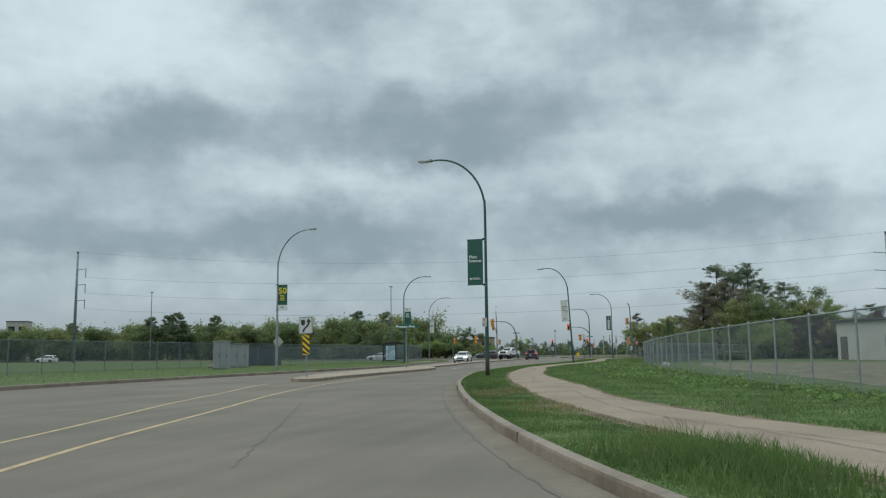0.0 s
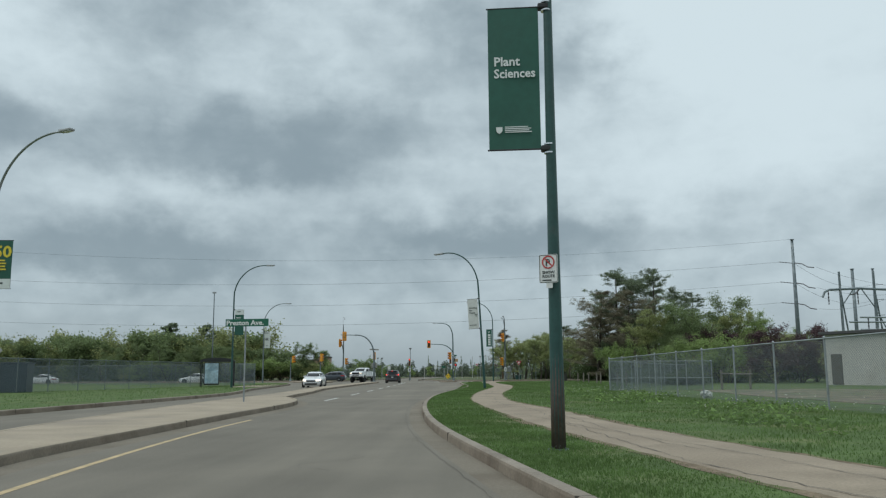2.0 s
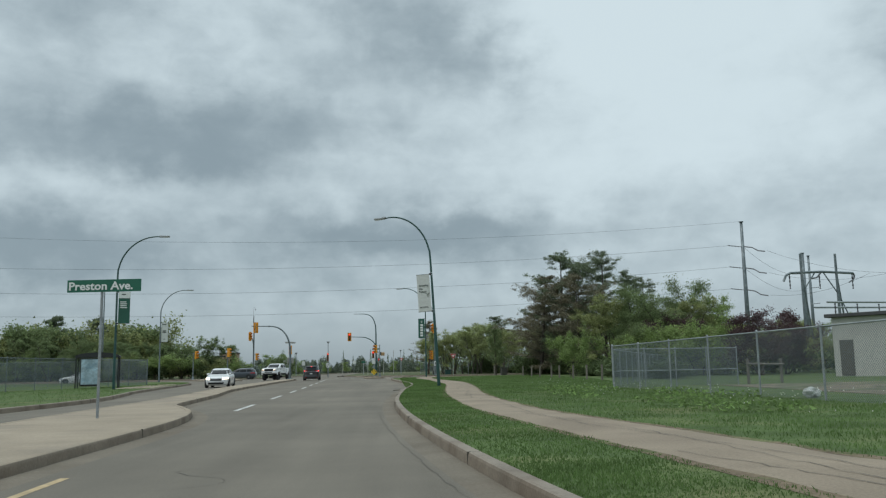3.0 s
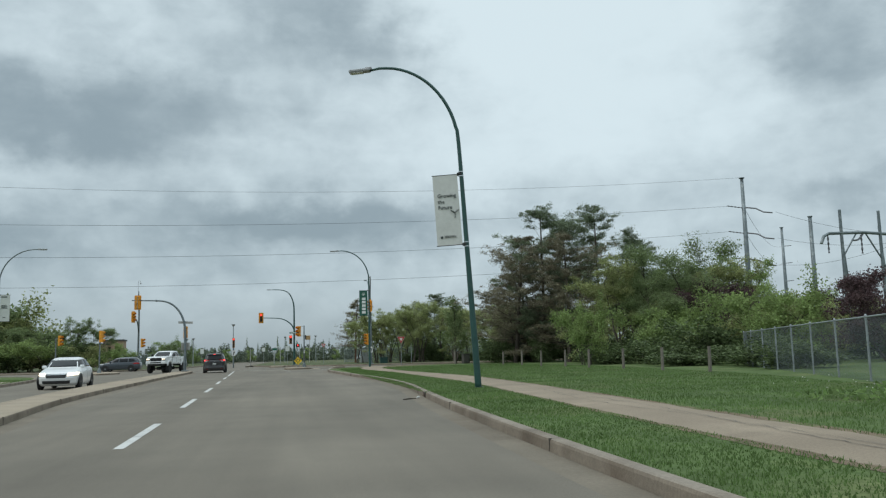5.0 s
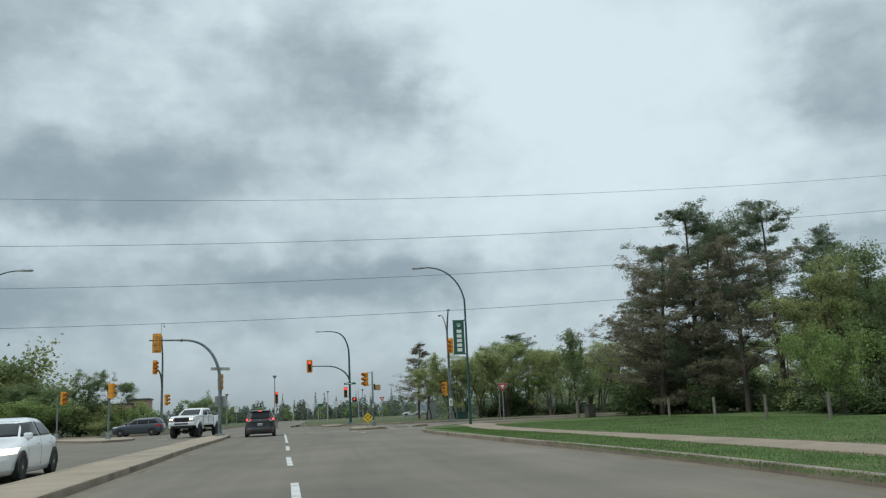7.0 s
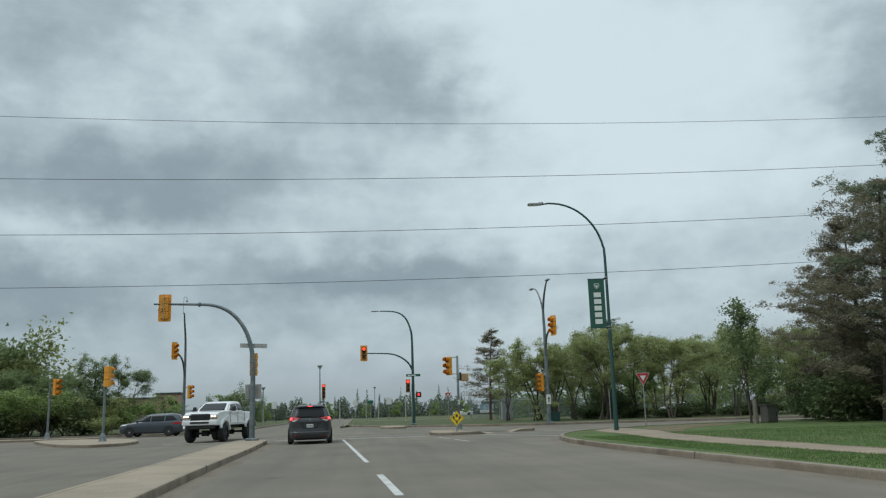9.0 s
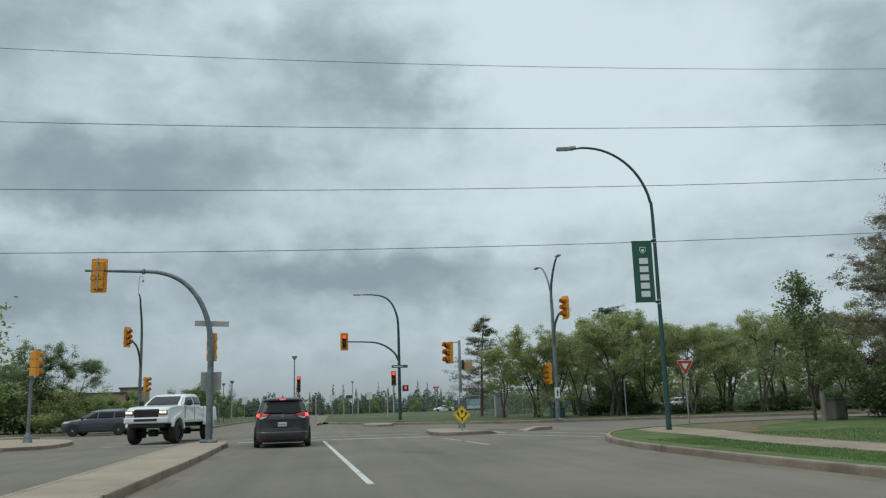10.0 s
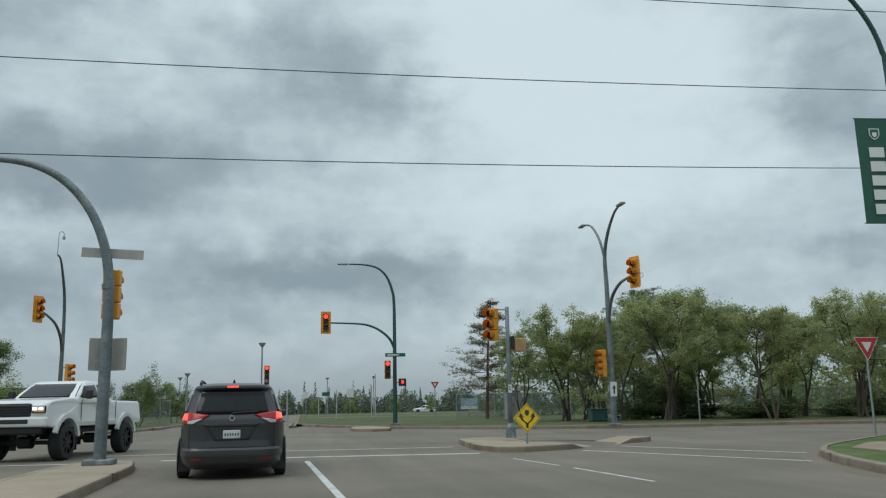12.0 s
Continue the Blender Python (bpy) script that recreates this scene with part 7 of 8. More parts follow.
class Shell:
    """A rounded body: plan outlines stacked upwards, given as (height, rear, front, half width)."""

    def __init__(self, rows, n=5.0):
        self.z, self.r, self.f, self.w = (np.array(c, float) for c in zip(*rows))
        self.n = n

    def plan(self, z):
        r, f, w = (float(np.interp(z, self.z, c)) for c in (self.r, self.f, self.w))
        return (r + f) / 2, (f - r) / 2, w

    def side(self, s, y, z, lift=0.0):
        c, a, w = self.plan(z)
        return Vector((s * (w * bulge((y - c) / a, self.n) + lift), y, z))

    def end(self, e, x, z, lift=0.0):
        c, a, w = self.plan(z)
        return Vector((x, c + e * (a * bulge(x / w, self.n) + lift), z))

    def mesh(self, seg=56, rings=30):
        bm = bmesh.new()
        zs = sorted(set(np.round(np.concatenate([self.z, np.linspace(self.z[0], self.z[-1], rings)]), 4)))
        loops = []
        for z in zs:
            c, a, w = self.plan(z)
            ring = []
            for k in range(seg):
                t = 6.283185 * k / seg
                ct, st = math.cos(t), math.sin(t)
                g = 2 / self.n
                ring.append(bm.verts.new((w * math.copysign(abs(ct) ** g, ct), c + a * math.copysign(abs(st) ** g, st), z)))
            loops.append(ring)
        for p, q in zip(loops, loops[1:]):
            for k in range(seg):
                bm.faces.new((p[k], p[(k + 1) % seg], q[(k + 1) % seg], q[k]))
        bm.faces.new(loops[0][::-1])
        bm.faces.new(loops[-1])
        return bm


def skin(surface, corners, lift=0.010, thick=0.03, nx=10, nz=6):
    """A piece that follows a body: surface(p, z, lift) between four corners (p, z), with thickness."""
    bm = bmesh.new()
    c = [Vector((p, z)) for p, z in corners]
    layers = []
    for off in (lift, lift - thick):
        layers.append([bm.verts.new(surface(*c[0].lerp(c[1], i / nx).lerp(c[3].lerp(c[2], i / nx), j / nz), off)) for j in range(nz + 1) for i in range(nx + 1)])
    a, b = layers
    st = nx + 1
    for j in range(nz):
        for i in range(nx):
            k = j * st + i
            bm.faces.new((a[k], a[k + 1], a[k + 1 + st], a[k + st]))
    edge = list(range(st)) + [j * st + nx for j in range(1, nz + 1)] + [nz * st + i for i in range(nx - 1, -1, -1)] + [j * st for j in range(nz - 1, 0, -1)]
    for k in range(len(edge)):
        p, q = edge[k], edge[(k + 1) % len(edge)]
        bm.faces.new((a[p], b[p], b[q], a[q]))
    return bm


def wheel(parent, x, y, r, w, rim_mat, spokes=5):
    s = 1 if x > 0 else -1
    bm = bmesh.new()
    prof = [(0.62 * r, -w / 2), (0.90 * r, -w / 2), (0.98 * r, -w * 0.40), (r, -w * 0.22), (r, w * 0.22), (0.98 * r, w * 0.40), (0.90 * r, w / 2), (0.62 * r, w / 2)]
    n, rings = 26, []
    for k in range(n):
        a = 6.283185 * k / n
        rings.append([bm.verts.new((x + o, y + q * math.cos(a), r + q * math.sin(a))) for q, o in prof])
    for k in range(n):
        p, q = rings[k], rings[(k + 1) % n]
        for j in range(len(prof) - 1):
            bm.faces.new((p[j], p[j + 1], q[j + 1], q[j]))
    tyre = part("wheel", bm, TYRE, parent, smooth=False)
    bm = bmesh.new()
    face = x + s * w * 0.40
    tube(bm, [(face - s * 0.10, y, r), (face - s * 0.04, y, r)], 0.63 * r, 22)
    tube(bm, [(face - s * 0.03, y, r), (face + s * 0.012, y, r)], 0.16 * r, 12)
    for k in range(spokes):
        a = 6.283185 * k / spokes
        m = Matrix.Translation((face, y, r)) @ Matrix.Rotation(a, 4, "X")
        box(bm, (-s * 0.01, 0, 0.36 * r), (0.03, 0.15 * r, 0.55 * r), m)
    part("rim", bm, rim_mat, tyre)


def arch(parent, x, y, r, mat):
    s = 1 if x > 0 else -1
    bm = bmesh.new()
    n = 18
    rows_ = []
    for rr_ in (r * 0.98, r * 1.20):
        for dx in (0.0, 0.02):
            rows_.append([bm.verts.new((x + s * dx, y + rr_ * math.cos(radians(-8 + 196 * k / n)), r + rr_ * math.sin(radians(-8 + 196 * k / n)))) for k in range(n + 1)])
    a, b, c, d = rows_
    for k in range(n):
        for p, q in ((a, c), (c, d), (d, b)):
            bm.faces.new((p[k], p[k + 1], q[k + 1], q[k]))
    part("wheel_arch", bm, mat, parent)
    bm = bmesh.new()
    plate(bm, [(r * 1.0 * math.cos(radians(k * 15)), r * 1.0 * math.sin(radians(k * 15))) for k in range(24)], 0.012, (0, 0, 0), Matrix.Translation((x + s * 0.004, y, r)) @ Matrix.Rotation(radians(90), 4, "Z"))
    part("arch_shadow", bm, BLACK_TRIM, parent)


class Vehicle:
    def __init__(self, name, x, y, turn, label, paint, shells, half, wheel_y, r, tw=0.21, rim=RIM, size=0.93, category="car"):
        self.t = thing(name, x, y, 0.0, turn, label, category, "vehicles")
        self.t.matrix_world = pose(x, y, 0.0, 0, 0, turn) @ Matrix.Diagonal((size, size, size, 1))
        self.paint, self.shells = paint, shells
        for nm, sh_ in shells.items():
            part(nm, sh_.mesh(), paint, self.t, smooth=True)
        for wy in wheel_y:
            for s in (-1, 1):
                arch(self.t, s * (half - 0.010), wy, r, BLACK_TRIM)
                wheel(self.t, s * (half - tw * 0.42), wy, r, tw, rim)

    def on_end(self, name, mat, e, corners, shell="body", lift=0.010, label="", parent=None, thick=0.03, smooth=True):
        sh_ = self.shells[shell]
        return part(name, skin(lambda p, z, o: sh_.end(e, p, z, o), corners, lift, thick), mat, parent or self.t, label, smooth)

    def on_side(self, name, mat, s, corners, shell="body", lift=0.010, label="", parent=None, thick=0.03, smooth=True):
        sh_ = self.shells[shell]
        return part(name, skin(lambda p, z, o: sh_.side(s, p, z, o), corners, lift, thick), mat, parent or self.t, label, smooth)

    def windows(self, sides, screen, rear, shell="body"):
        """sides: quads of (y, z); screen and rear: (low z, high z, share of the width)."""
        sh_ = self.shells[shell]
        for s in (-1, 1):
            for q in sides:
                self.on_side("side_window", GLASS_DARK, s, q, shell)
        for nm, e, (z0, z1, k) in (("windscreen", 1, screen), ("rear_window", -1, rear)):
            w0, w1 = sh_.plan(z0)[2] * k, sh_.plan(z1)[2] * k
            self.on_end(nm, GLASS_DARK, e, [(-w0, z0), (w0, z0), (w1, z1), (-w1, z1)], shell)

    def doors(self, seams, z0, z1, handle_z, shell="body"):
        for s in (-1, 1):
            for y_ in seams:
                self.on_side("door_seam", BLACK_TRIM, s, [(y_ - 0.006, z0), (y_ + 0.006, z0), (y_ + 0.006, z1), (y_ - 0.006, z1)], shell, 0.003)
            for y_ in seams[1:]:
                bm = bmesh.new()
                p = self.shells[shell].side(s, y_ + 0.2, handle_z, 0.02)
                box(bm, p, (0.03, 0.18, 0.035), None, 0.008)
                part("door_handle", bm, self.paint, self.t)

    def mirrors(self, y_, z_, shell="body"):
        for s in (-1, 1):
            bm = bmesh.new()
            box(bm, self.shells[shell].side(s, y_, z_, 0.11), (0.20, 0.11, 0.15), None, 0.04)
            part("wing_mirror", bm, self.paint, self.t)

    def faces(self, plate_z, head, tail, grille, front=HEAD_OFF, rear=TAIL_OFF):
        """Lamps, grille and number plate; head and tail: (x0, x1, z0, z1)."""
        for s in (-1, 1):
            x0, x1, z0, z1 = head
            self.on_end("headlamp", front, 1, [(s * x0, z0), (s * x1, z0 + 0.03), (s * x1, z1), (s * x0, z1 - 0.03)])
            x0, x1, z0, z1 = tail
            self.on_end("tail_lamp", rear, -1, [(s * x0, z0), (s * x1, z0), (s * x1, z1), (s * x0, z1)])
        w, z0, z1 = grille
        g = self.on_end("grille", BLACK_TRIM, 1, [(-w, z0), (w, z0), (w * 1.08, z1), (-w * 1.08, z1)])
        self.on_end("trim_bar", CHROME, 1, [(-w, z1 - 0.04), (w, z1 - 0.04), (w, z1 - 0.02), (-w, z1 - 0.02)], lift=0.018, parent=g)
        p = self.on_end("number_plate", PLATE_WHITE, -1, [(-0.16, plate_z), (0.16, plate_z), (0.16, plate_z + 0.15), (-0.16, plate_z + 0.15)], lift=0.014)
        self.on_end("plate_bar", INK_DARK, -1, [(-0.11, plate_z + 0.05), (0.11, plate_z + 0.05), (0.11, plate_z + 0.10), (-0.11, plate_z + 0.10)], lift=0.018, parent=p)


# dark minivan waiting at the stop line
VX, VY = -19.60, 130.1
van = Vehicle("minivan", VX, VY, 3.0, "dark grey minivan with lit brake lamps waiting at the stop line", PAINT_GREY,
              {"body": Shell([(0.20, -2.36, 2.30, 0.88), (0.30, -2.48, 2.44, 0.955), (0.42, -2.53, 2.50, 0.985), (0.53, -2.53, 2.50, 0.99), (0.565, -2.475, 2.49, 0.99), (0.70, -2.465, 2.46, 0.985), (0.85, -2.47, 2.38, 0.98),
                              (1.0, -2.48, 2.15, 0.97), (1.08, -2.47, 1.75, 0.955), (1.16, -2.43, 1.48, 0.925), (1.40, -2.33, 0.98, 0.84), (1.60, -2.24, 0.52, 0.765), (1.655, -2.28, 0.30, 0.74), (1.70, -2.27, 0.05, 0.70), (1.735, -2.15, -0.2, 0.60), (1.755, -1.9, -0.5, 0.42)], 5.5)},
              0.99, (1.55, -1.48), 0.335, size=0.88, category="minivan")
vt = van.t
van.windows([[(0.05, 1.16), (1.30, 1.16), (0.70, 1.52), (0.05, 1.57)], [(-1.02, 1.16), (-0.02, 1.16), (-0.02, 1.57), (-1.02, 1.58)], [(-2.15, 1.20), (-1.10, 1.16), (-1.10, 1.58), (-2.0, 1.54)]], (1.14, 1.62, 0.90), (1.175, 1.625, 0.88))
van.doors((0.98, -0.0, -1.06), 0.35, 1.10, 1.0)
van.mirrors(0.98, 1.17)
van.on_end("grille", BLACK_TRIM, 1, [(-0.5, 0.62), (0.5, 0.62), (0.55, 0.78), (-0.55, 0.78)])
# pressed hatch: a sunk panel below the glass, its lower lip, and the seams round it
van.on_end("plate_recess", BLACK_TRIM, -1, [(-0.30, 0.70), (0.30, 0.70), (0.46, 0.96), (-0.46, 0.96)], lift=0.004, label="shaded number plate recess").data.materials[0] = PAINT_GREY
van.on_end("recess_lip", PAINT_GREY, -1, [(-0.48, 0.955), (0.48, 0.955), (0.50, 1.00), (-0.50, 1.00)], lift=0.035, thick=0.05)
van.on_end("hatch_seam", BLACK_TRIM, -1, [(-0.74, 0.572), (0.74, 0.572), (0.76, 0.587), (-0.76, 0.587)], lift=0.004)
for s in (-1, 1):
    van.on_end("headlamp", HEAD_OFF, 1, [(s * 0.55, 0.75), (s * 0.90, 0.80), (s * 0.88, 0.95), (s * 0.55, 0.84)])
    van.on_end("hatch_seam", BLACK_TRIM, -1, [(s * 0.755, 0.58), (s * 0.768, 0.58), (s * 0.775, 1.0), (s * 0.762, 1.0)], lift=0.004)
    tl = van.on_end("tail_lamp", TAIL_OFF, -1, [(s * 0.70, 1.00), (s * 0.945, 1.02), (s * 0.905, 1.235), (s * 0.40, 1.165)][::s], lift=0.022, thick=0.05, label="wedge shaped red tail lamp")
    van.on_end("brake_light", TAIL_ON, -1, [(s * 0.80, 1.075), (s * 0.925, 1.09), (s * 0.905, 1.215), (s * 0.80, 1.195)][::s], lift=0.029, parent=tl, label="lit red brake light")
    van.on_end("reversing_strip", HEAD_OFF, -1, [(s * 0.70, 1.005), (s * 0.80, 1.01), (s * 0.80, 1.06), (s * 0.52, 1.10)][::s], lift=0.027, parent=tl, label="clear reversing lens")
    bm = bmesh.new()
    tube(bm, [(s * 0.62, 0.2, 1.73), (s * 0.62, -0.4, 1.80), (s * 0.62, -1.4, 1.81), (s * 0.60, -2.0, 1.74)], 0.028, 6)
    part("roof_rail", bm, BLACK_TRIM, vt)
    van.on_end("reflector", TAIL_OFF, -1, [(s * 0.52, 0.355), (s * 0.74, 0.36), (s * 0.74, 0.385), (s * 0.52, 0.38)], lift=0.008)
# black strip stands in for the shade under the bumper
van.on_end("lower_valance", BLACK_TRIM, -1, [(-0.78, 0.19), (0.78, 0.19), (0.72, 0.28), (-0.72, 0.28)], lift=0.015)
sp_ = van.on_end("roof_spoiler", PAINT_GREY, -1, [(-0.68, 1.645), (0.68, 1.645), (0.62, 1.70), (-0.62, 1.70)], lift=0.05, thick=0.12)
van.on_end("high_brake_light", TAIL_ON, -1, [(-0.10, 1.66), (0.10, 1.66), (0.10, 1.69), (-0.10, 1.69)], lift=0.058, parent=sp_)
pl_ = van.on_end("number_plate", PLATE_WHITE, -1, [(-0.155, 0.735), (0.155, 0.735), (0.155, 0.885), (-0.155, 0.885)], lift=0.020, label="white number plate")
for k in range(6):
    x_ = -0.115 + 0.046 * k
    van.on_end("plate_bar", INK_DARK, -1, [(x_ - 0.012, 0.785), (x_ + 0.012, 0.785), (x_ + 0.012, 0.83), (x_ - 0.012, 0.83)], lift=0.024, parent=pl_, smooth=False)
bm = bmesh.new()
ring_plate(bm, 0.036, 0.052, 0.03, (0, -2.498, 1.10), 18)
part("badge", bm, CHROME, vt)
bm = bmesh.new()
tube(bm, [(0, -2.45, 1.19), (0.1, -2.46, 1.20), (0.46, -2.44, 1.215)], 0.011, 6)
part("wiper", bm, BLACK_TRIM, vt)
bm = bmesh.new()
tube(bm, [(0.0, -1.6, 1.76), (0.0, -1.7, 1.82)], [0.03, 0.012], 6)
part("roof_antenna", bm, BLACK_TRIM, vt)
for s in (-1, 1):
    bm = bmesh.new()
    box(bm, (s * 0.86, -1.84, 0.26), (0.22, 0.03, 0.26), None, 0.01)
    part("mud_flap", bm, BLACK_TRIM, vt)
bm = bmesh.new()
tube(bm, [(-0.75, -1.48, 0.30), (0.75, -1.48, 0.30)], 0.07, 8)
part("axle", bm, BLACK_TRIM, vt)

# lifted white pickup turning out of the cross street
def wheel_cut(y, z_line, r, zc, n=10):
    """Points of a round wheel opening, from its rear foot over the top to its front foot."""
    half = math.sqrt(r * r - (z_line - zc) ** 2)
    a0 = math.atan2(z_line - zc, -half)
    a1 = math.atan2(z_line - zc, half)
    return [(y + r * math.cos(a0 + (a1 - a0) * k / n), zc + r * math.sin(a0 + (a1 - a0) * k / n)) for k in range(n + 1)]


truck = Vehicle("pickup_truck", -24.47, 137.36, 168.5, "lifted white pickup with a black grille and lit headlamps", PAINT_WHITE,
                {"cabin": Shell([(1.50, -1.10, 1.62, 0.965), (1.60, -1.09, 1.50, 0.955), (1.78, -1.05, 1.22, 0.91), (2.00, -1.0, 0.84, 0.815), (2.09, -0.95, 0.64, 0.765), (2.14, -0.85, 0.40, 0.69), (2.155, -0.65, 0.05, 0.5)], 7.5)},
                1.0, (), 0.47, 0.33, BLACK_TRIM, 0.90, "pickup truck")
tt = truck.t
edge_ = [(-2.96, 0.90)] + wheel_cut(-1.80, 0.87, 0.60, 0.50) + wheel_cut(2.0, 0.87, 0.60, 0.50) + [(2.74, 0.87), (2.95, 0.92), (3.0, 1.06), (2.98, 1.34), (2.90, 1.49), (2.62, 1.575), (2.0, 1.62), (1.50, 1.645), (1.1, 1.60), (-1.08, 1.585), (-2.92, 1.565), (-2.99, 1.50), (-2.99, 1.0)]
bm = bmesh.new()
rings_ = [[bm.verts.new((x_, y_, z_)) for y_, z_ in edge_] for x_ in (-1.0, 1.0)]
bm.faces.new(rings_[0])
bm.faces.new(rings_[1][::-1])
for k in range(len(edge_)):
    q_ = (k + 1) % len(edge_)
    bm.faces.new((rings_[0][q_], rings_[0][k], rings_[1][k], rings_[1][q_]))
bmesh.ops.recalc_face_normals(bm, faces=bm.faces)
bmesh.ops.bevel(bm, geom=[e for e in bm.edges if abs(e.verts[0].co.x - e.verts[1].co.x) < 0.01], offset=0.055, segments=3, profile=0.6, affect="EDGES")
for v_ in bm.verts:
    # the nose narrows forwards, the shoulders lean in
    v_.co.x *= (1 - 0.10 * max(0.0, (v_.co.z - 1.25)) / 0.4) * (1 - 0.07 * max(0.0, (v_.co.y - 2.5) / 0.5) ** 2)
part("body", bm, PAINT_WHITE, tt)
bm = bmesh.new()
box(bm, (0, 2.10, 1.625), (1.10, 1.15, 0.09), pose(0, 0, 0, -2.5, 0, 0), 0.04)
part("bonnet_bulge", bm, PAINT_WHITE, tt)
for s in (-1, 1):
    for wy in (2.0, -1.80):
        bm = bmesh.new()
        arc_ = [(wy + r_ * math.cos(radians(a_)), 0.50 + r_ * math.sin(radians(a_))) for r_, a_ in [(0.60, a_) for a_ in range(20, 171, 10)] + [(0.72, a_) for a_ in range(170, 19, -10)]]
        va_, vb_ = ([bm.verts.new((s * x_, y_, z_)) for y_, z_ in arc_] for x_ in (0.96, 1.055))
        bm.faces.new(va_)
        bm.faces.new(vb_)
        for k in range(len(arc_)):
            bm.faces.new((va_[k], va_[(k + 1) % len(arc_)], vb_[(k + 1) % len(arc_)], vb_[k]))
        bmesh.ops.recalc_face_normals(bm, faces=bm.faces)
        part("fender_flare", bm, PAINT_WHITE, tt)
        wheel(tt, s * 0.90, wy, 0.47, 0.34, BLACK_TRIM, 8)
        bm = bmesh.new()
        box(bm, (s * 0.84, wy - 0.62, 0.50), (0.34, 0.03, 0.52), None, 0.01)
        part("mud_flap", bm, BLACK_TRIM, tt)
    bm = bmesh.new()
    box(bm, (s * 0.735, 2.985, 1.335), (0.36, 0.10, 0.19), pose(0, 0, 0), 0.03)
    hl_ = part("lamp_surround", bm, BLACK_TRIM, tt)
    bm = bmesh.new()
    box(bm, (s * 0.74, 3.03, 1.35), (0.33, 0.05, 0.14), None, 0.02)
    part("headlamp", bm, HEAD_OFF, hl_)
    bm = bmesh.new()
    box(bm, (s * 0.66, 3.052, 1.35), (0.12, 0.03, 0.07), None, 0.015)
    box(bm, (s * 0.82, 3.048, 1.35), (0.12, 0.03, 0.07), None, 0.015)
    part("headlamp_beam", bm, HEAD_ON, hl_, "lit headlamp")
    bm = bmesh.new()
    box(bm, (s * 0.77, 3.045, 1.275), (0.26, 0.03, 0.03), None, 0.008)
    part("indicator", bm, SIGNAL_YELLOW, hl_)
    bm = bmesh.new()
    box(bm, (s * 0.76, 3.06, 1.06), (0.28, 0.03, 0.11), None, 0.02)
    part("fog_lamp_recess", bm, BLACK_TRIM, tt)
    bm = bmesh.new()
    box(bm, (s * 0.86, -2.985, 1.28), (0.16, 0.05, 0.40), None, 0.02)
    part("tail_lamp", bm, TAIL_OFF, tt)
    bm = bmesh.new()
    box(bm, (s * 1.11, 1.00, 1.74), (0.19, 0.12, 0.26), None, 0.04)
    box(bm, (s * 1.02, 1.02, 1.66), (0.16, 0.06, 0.05), None, 0.01)
    part("wing_mirror", bm, BLACK_TRIM, tt)
    for y_ in (1.18, 0.02, -1.06):
        bm = bmesh.new()
        box(bm, (s * 0.993, y_, 1.24), (0.018, 0.012, 0.66))
        part("door_seam", bm, BLACK_TRIM, tt)
    for y_ in (0.22, -0.86):
        bm = bmesh.new()
        box(bm, (s * 1.005, y_, 1.46), (0.03, 0.2, 0.035), None, 0.008)
        part("door_handle", bm, PAINT_WHITE, tt)
    bm = bmesh.new()
    box(bm, (s * 1.0, 0.08, 0.99), (0.03, 2.5, 0.04), None, 0.01)
    part("sill_moulding", bm, PAINT_WHITE, tt)
truck.windows([[(0.06, 1.66), (1.16, 1.66), (0.72, 1.98), (0.06, 2.03)], [(-0.96, 1.66), (-0.04, 1.66), (-0.04, 2.03), (-0.90, 2.0)]], (1.66, 2.05, 0.92), (1.68, 2.0, 0.85), "cabin")
bm = bmesh.new()
box(bm, (0, 2.98, 1.305), (1.08, 0.10, 0.37), None, 0.06)
gr_ = part("grille", bm, BLACK_TRIM, tt, "tall black mesh grille")
for z_ in (1.20, 1.27, 1.34, 1.41):
    bm = bmesh.new()
    box(bm, (0, 3.035, z_), (0.98, 0.02, 0.022), None, 0.006)
    part("grille_bar", bm, TYRE, gr_)
bm = bmesh.new()
box(bm, (0, 2.98, 1.02), (1.94, 0.20, 0.26), None, 0.06)
bp_ = part("front_bumper", bm, PAINT_WHITE, tt)
bm = bmesh.new()
box(bm, (0, 3.08, 1.03), (1.02, 0.02, 0.11), None, 0.008)
part("bumper_slot", bm, BLACK_TRIM, bp_)
bm = bmesh.new()
box(bm, (0, 2.88, 0.80), (1.55, 0.16, 0.16), None, 0.03)
part("skid_valance", bm, BLACK_TRIM, tt)
for z_, y_, sz_ in ((1.02, 2.0, (1.50, 1.18, 0.42)), (1.02, -1.80, (1.50, 1.18, 0.42)), (0.76, 0.1, (1.25, 5.3, 0.14)), (0.62, 0.2, (0.5, 1.6, 0.2))):
    bm = bmesh.new()
    box(bm, (0, y_, z_), sz_, None, 0.02)
    part("underbody", bm, BLACK_TRIM, tt)
for yy in (2.0, -1.80):
    bm = bmesh.new()
    tube(bm, [(-0.85, yy, 0.47), (-0.15, yy, 0.47), (-0.10, yy, 0.47), (0.25, yy, 0.47), (0.30, yy, 0.47), (0.85, yy, 0.47)], [0.06, 0.06, 0.16, 0.16, 0.06, 0.06], 10)
    part("axle", bm, BLACK_TRIM, tt)
# the bed is solid; a black sheet at rim height paints its dark inside
bm = bmesh.new()
box(bm, (0, -2.02, 1.575), (1.62, 1.66, 0.02))
part("bed_floor", bm, BLACK_TRIM, tt, "flat dark panel standing for the shaded open cargo bed")
bm = bmesh.new()
tube(bm, [(0.25, -0.5, 2.14), (0.25, -0.62, 2.24)], [0.05, 0.02], 8)
part("roof_antenna", bm, BLACK_TRIM, tt)


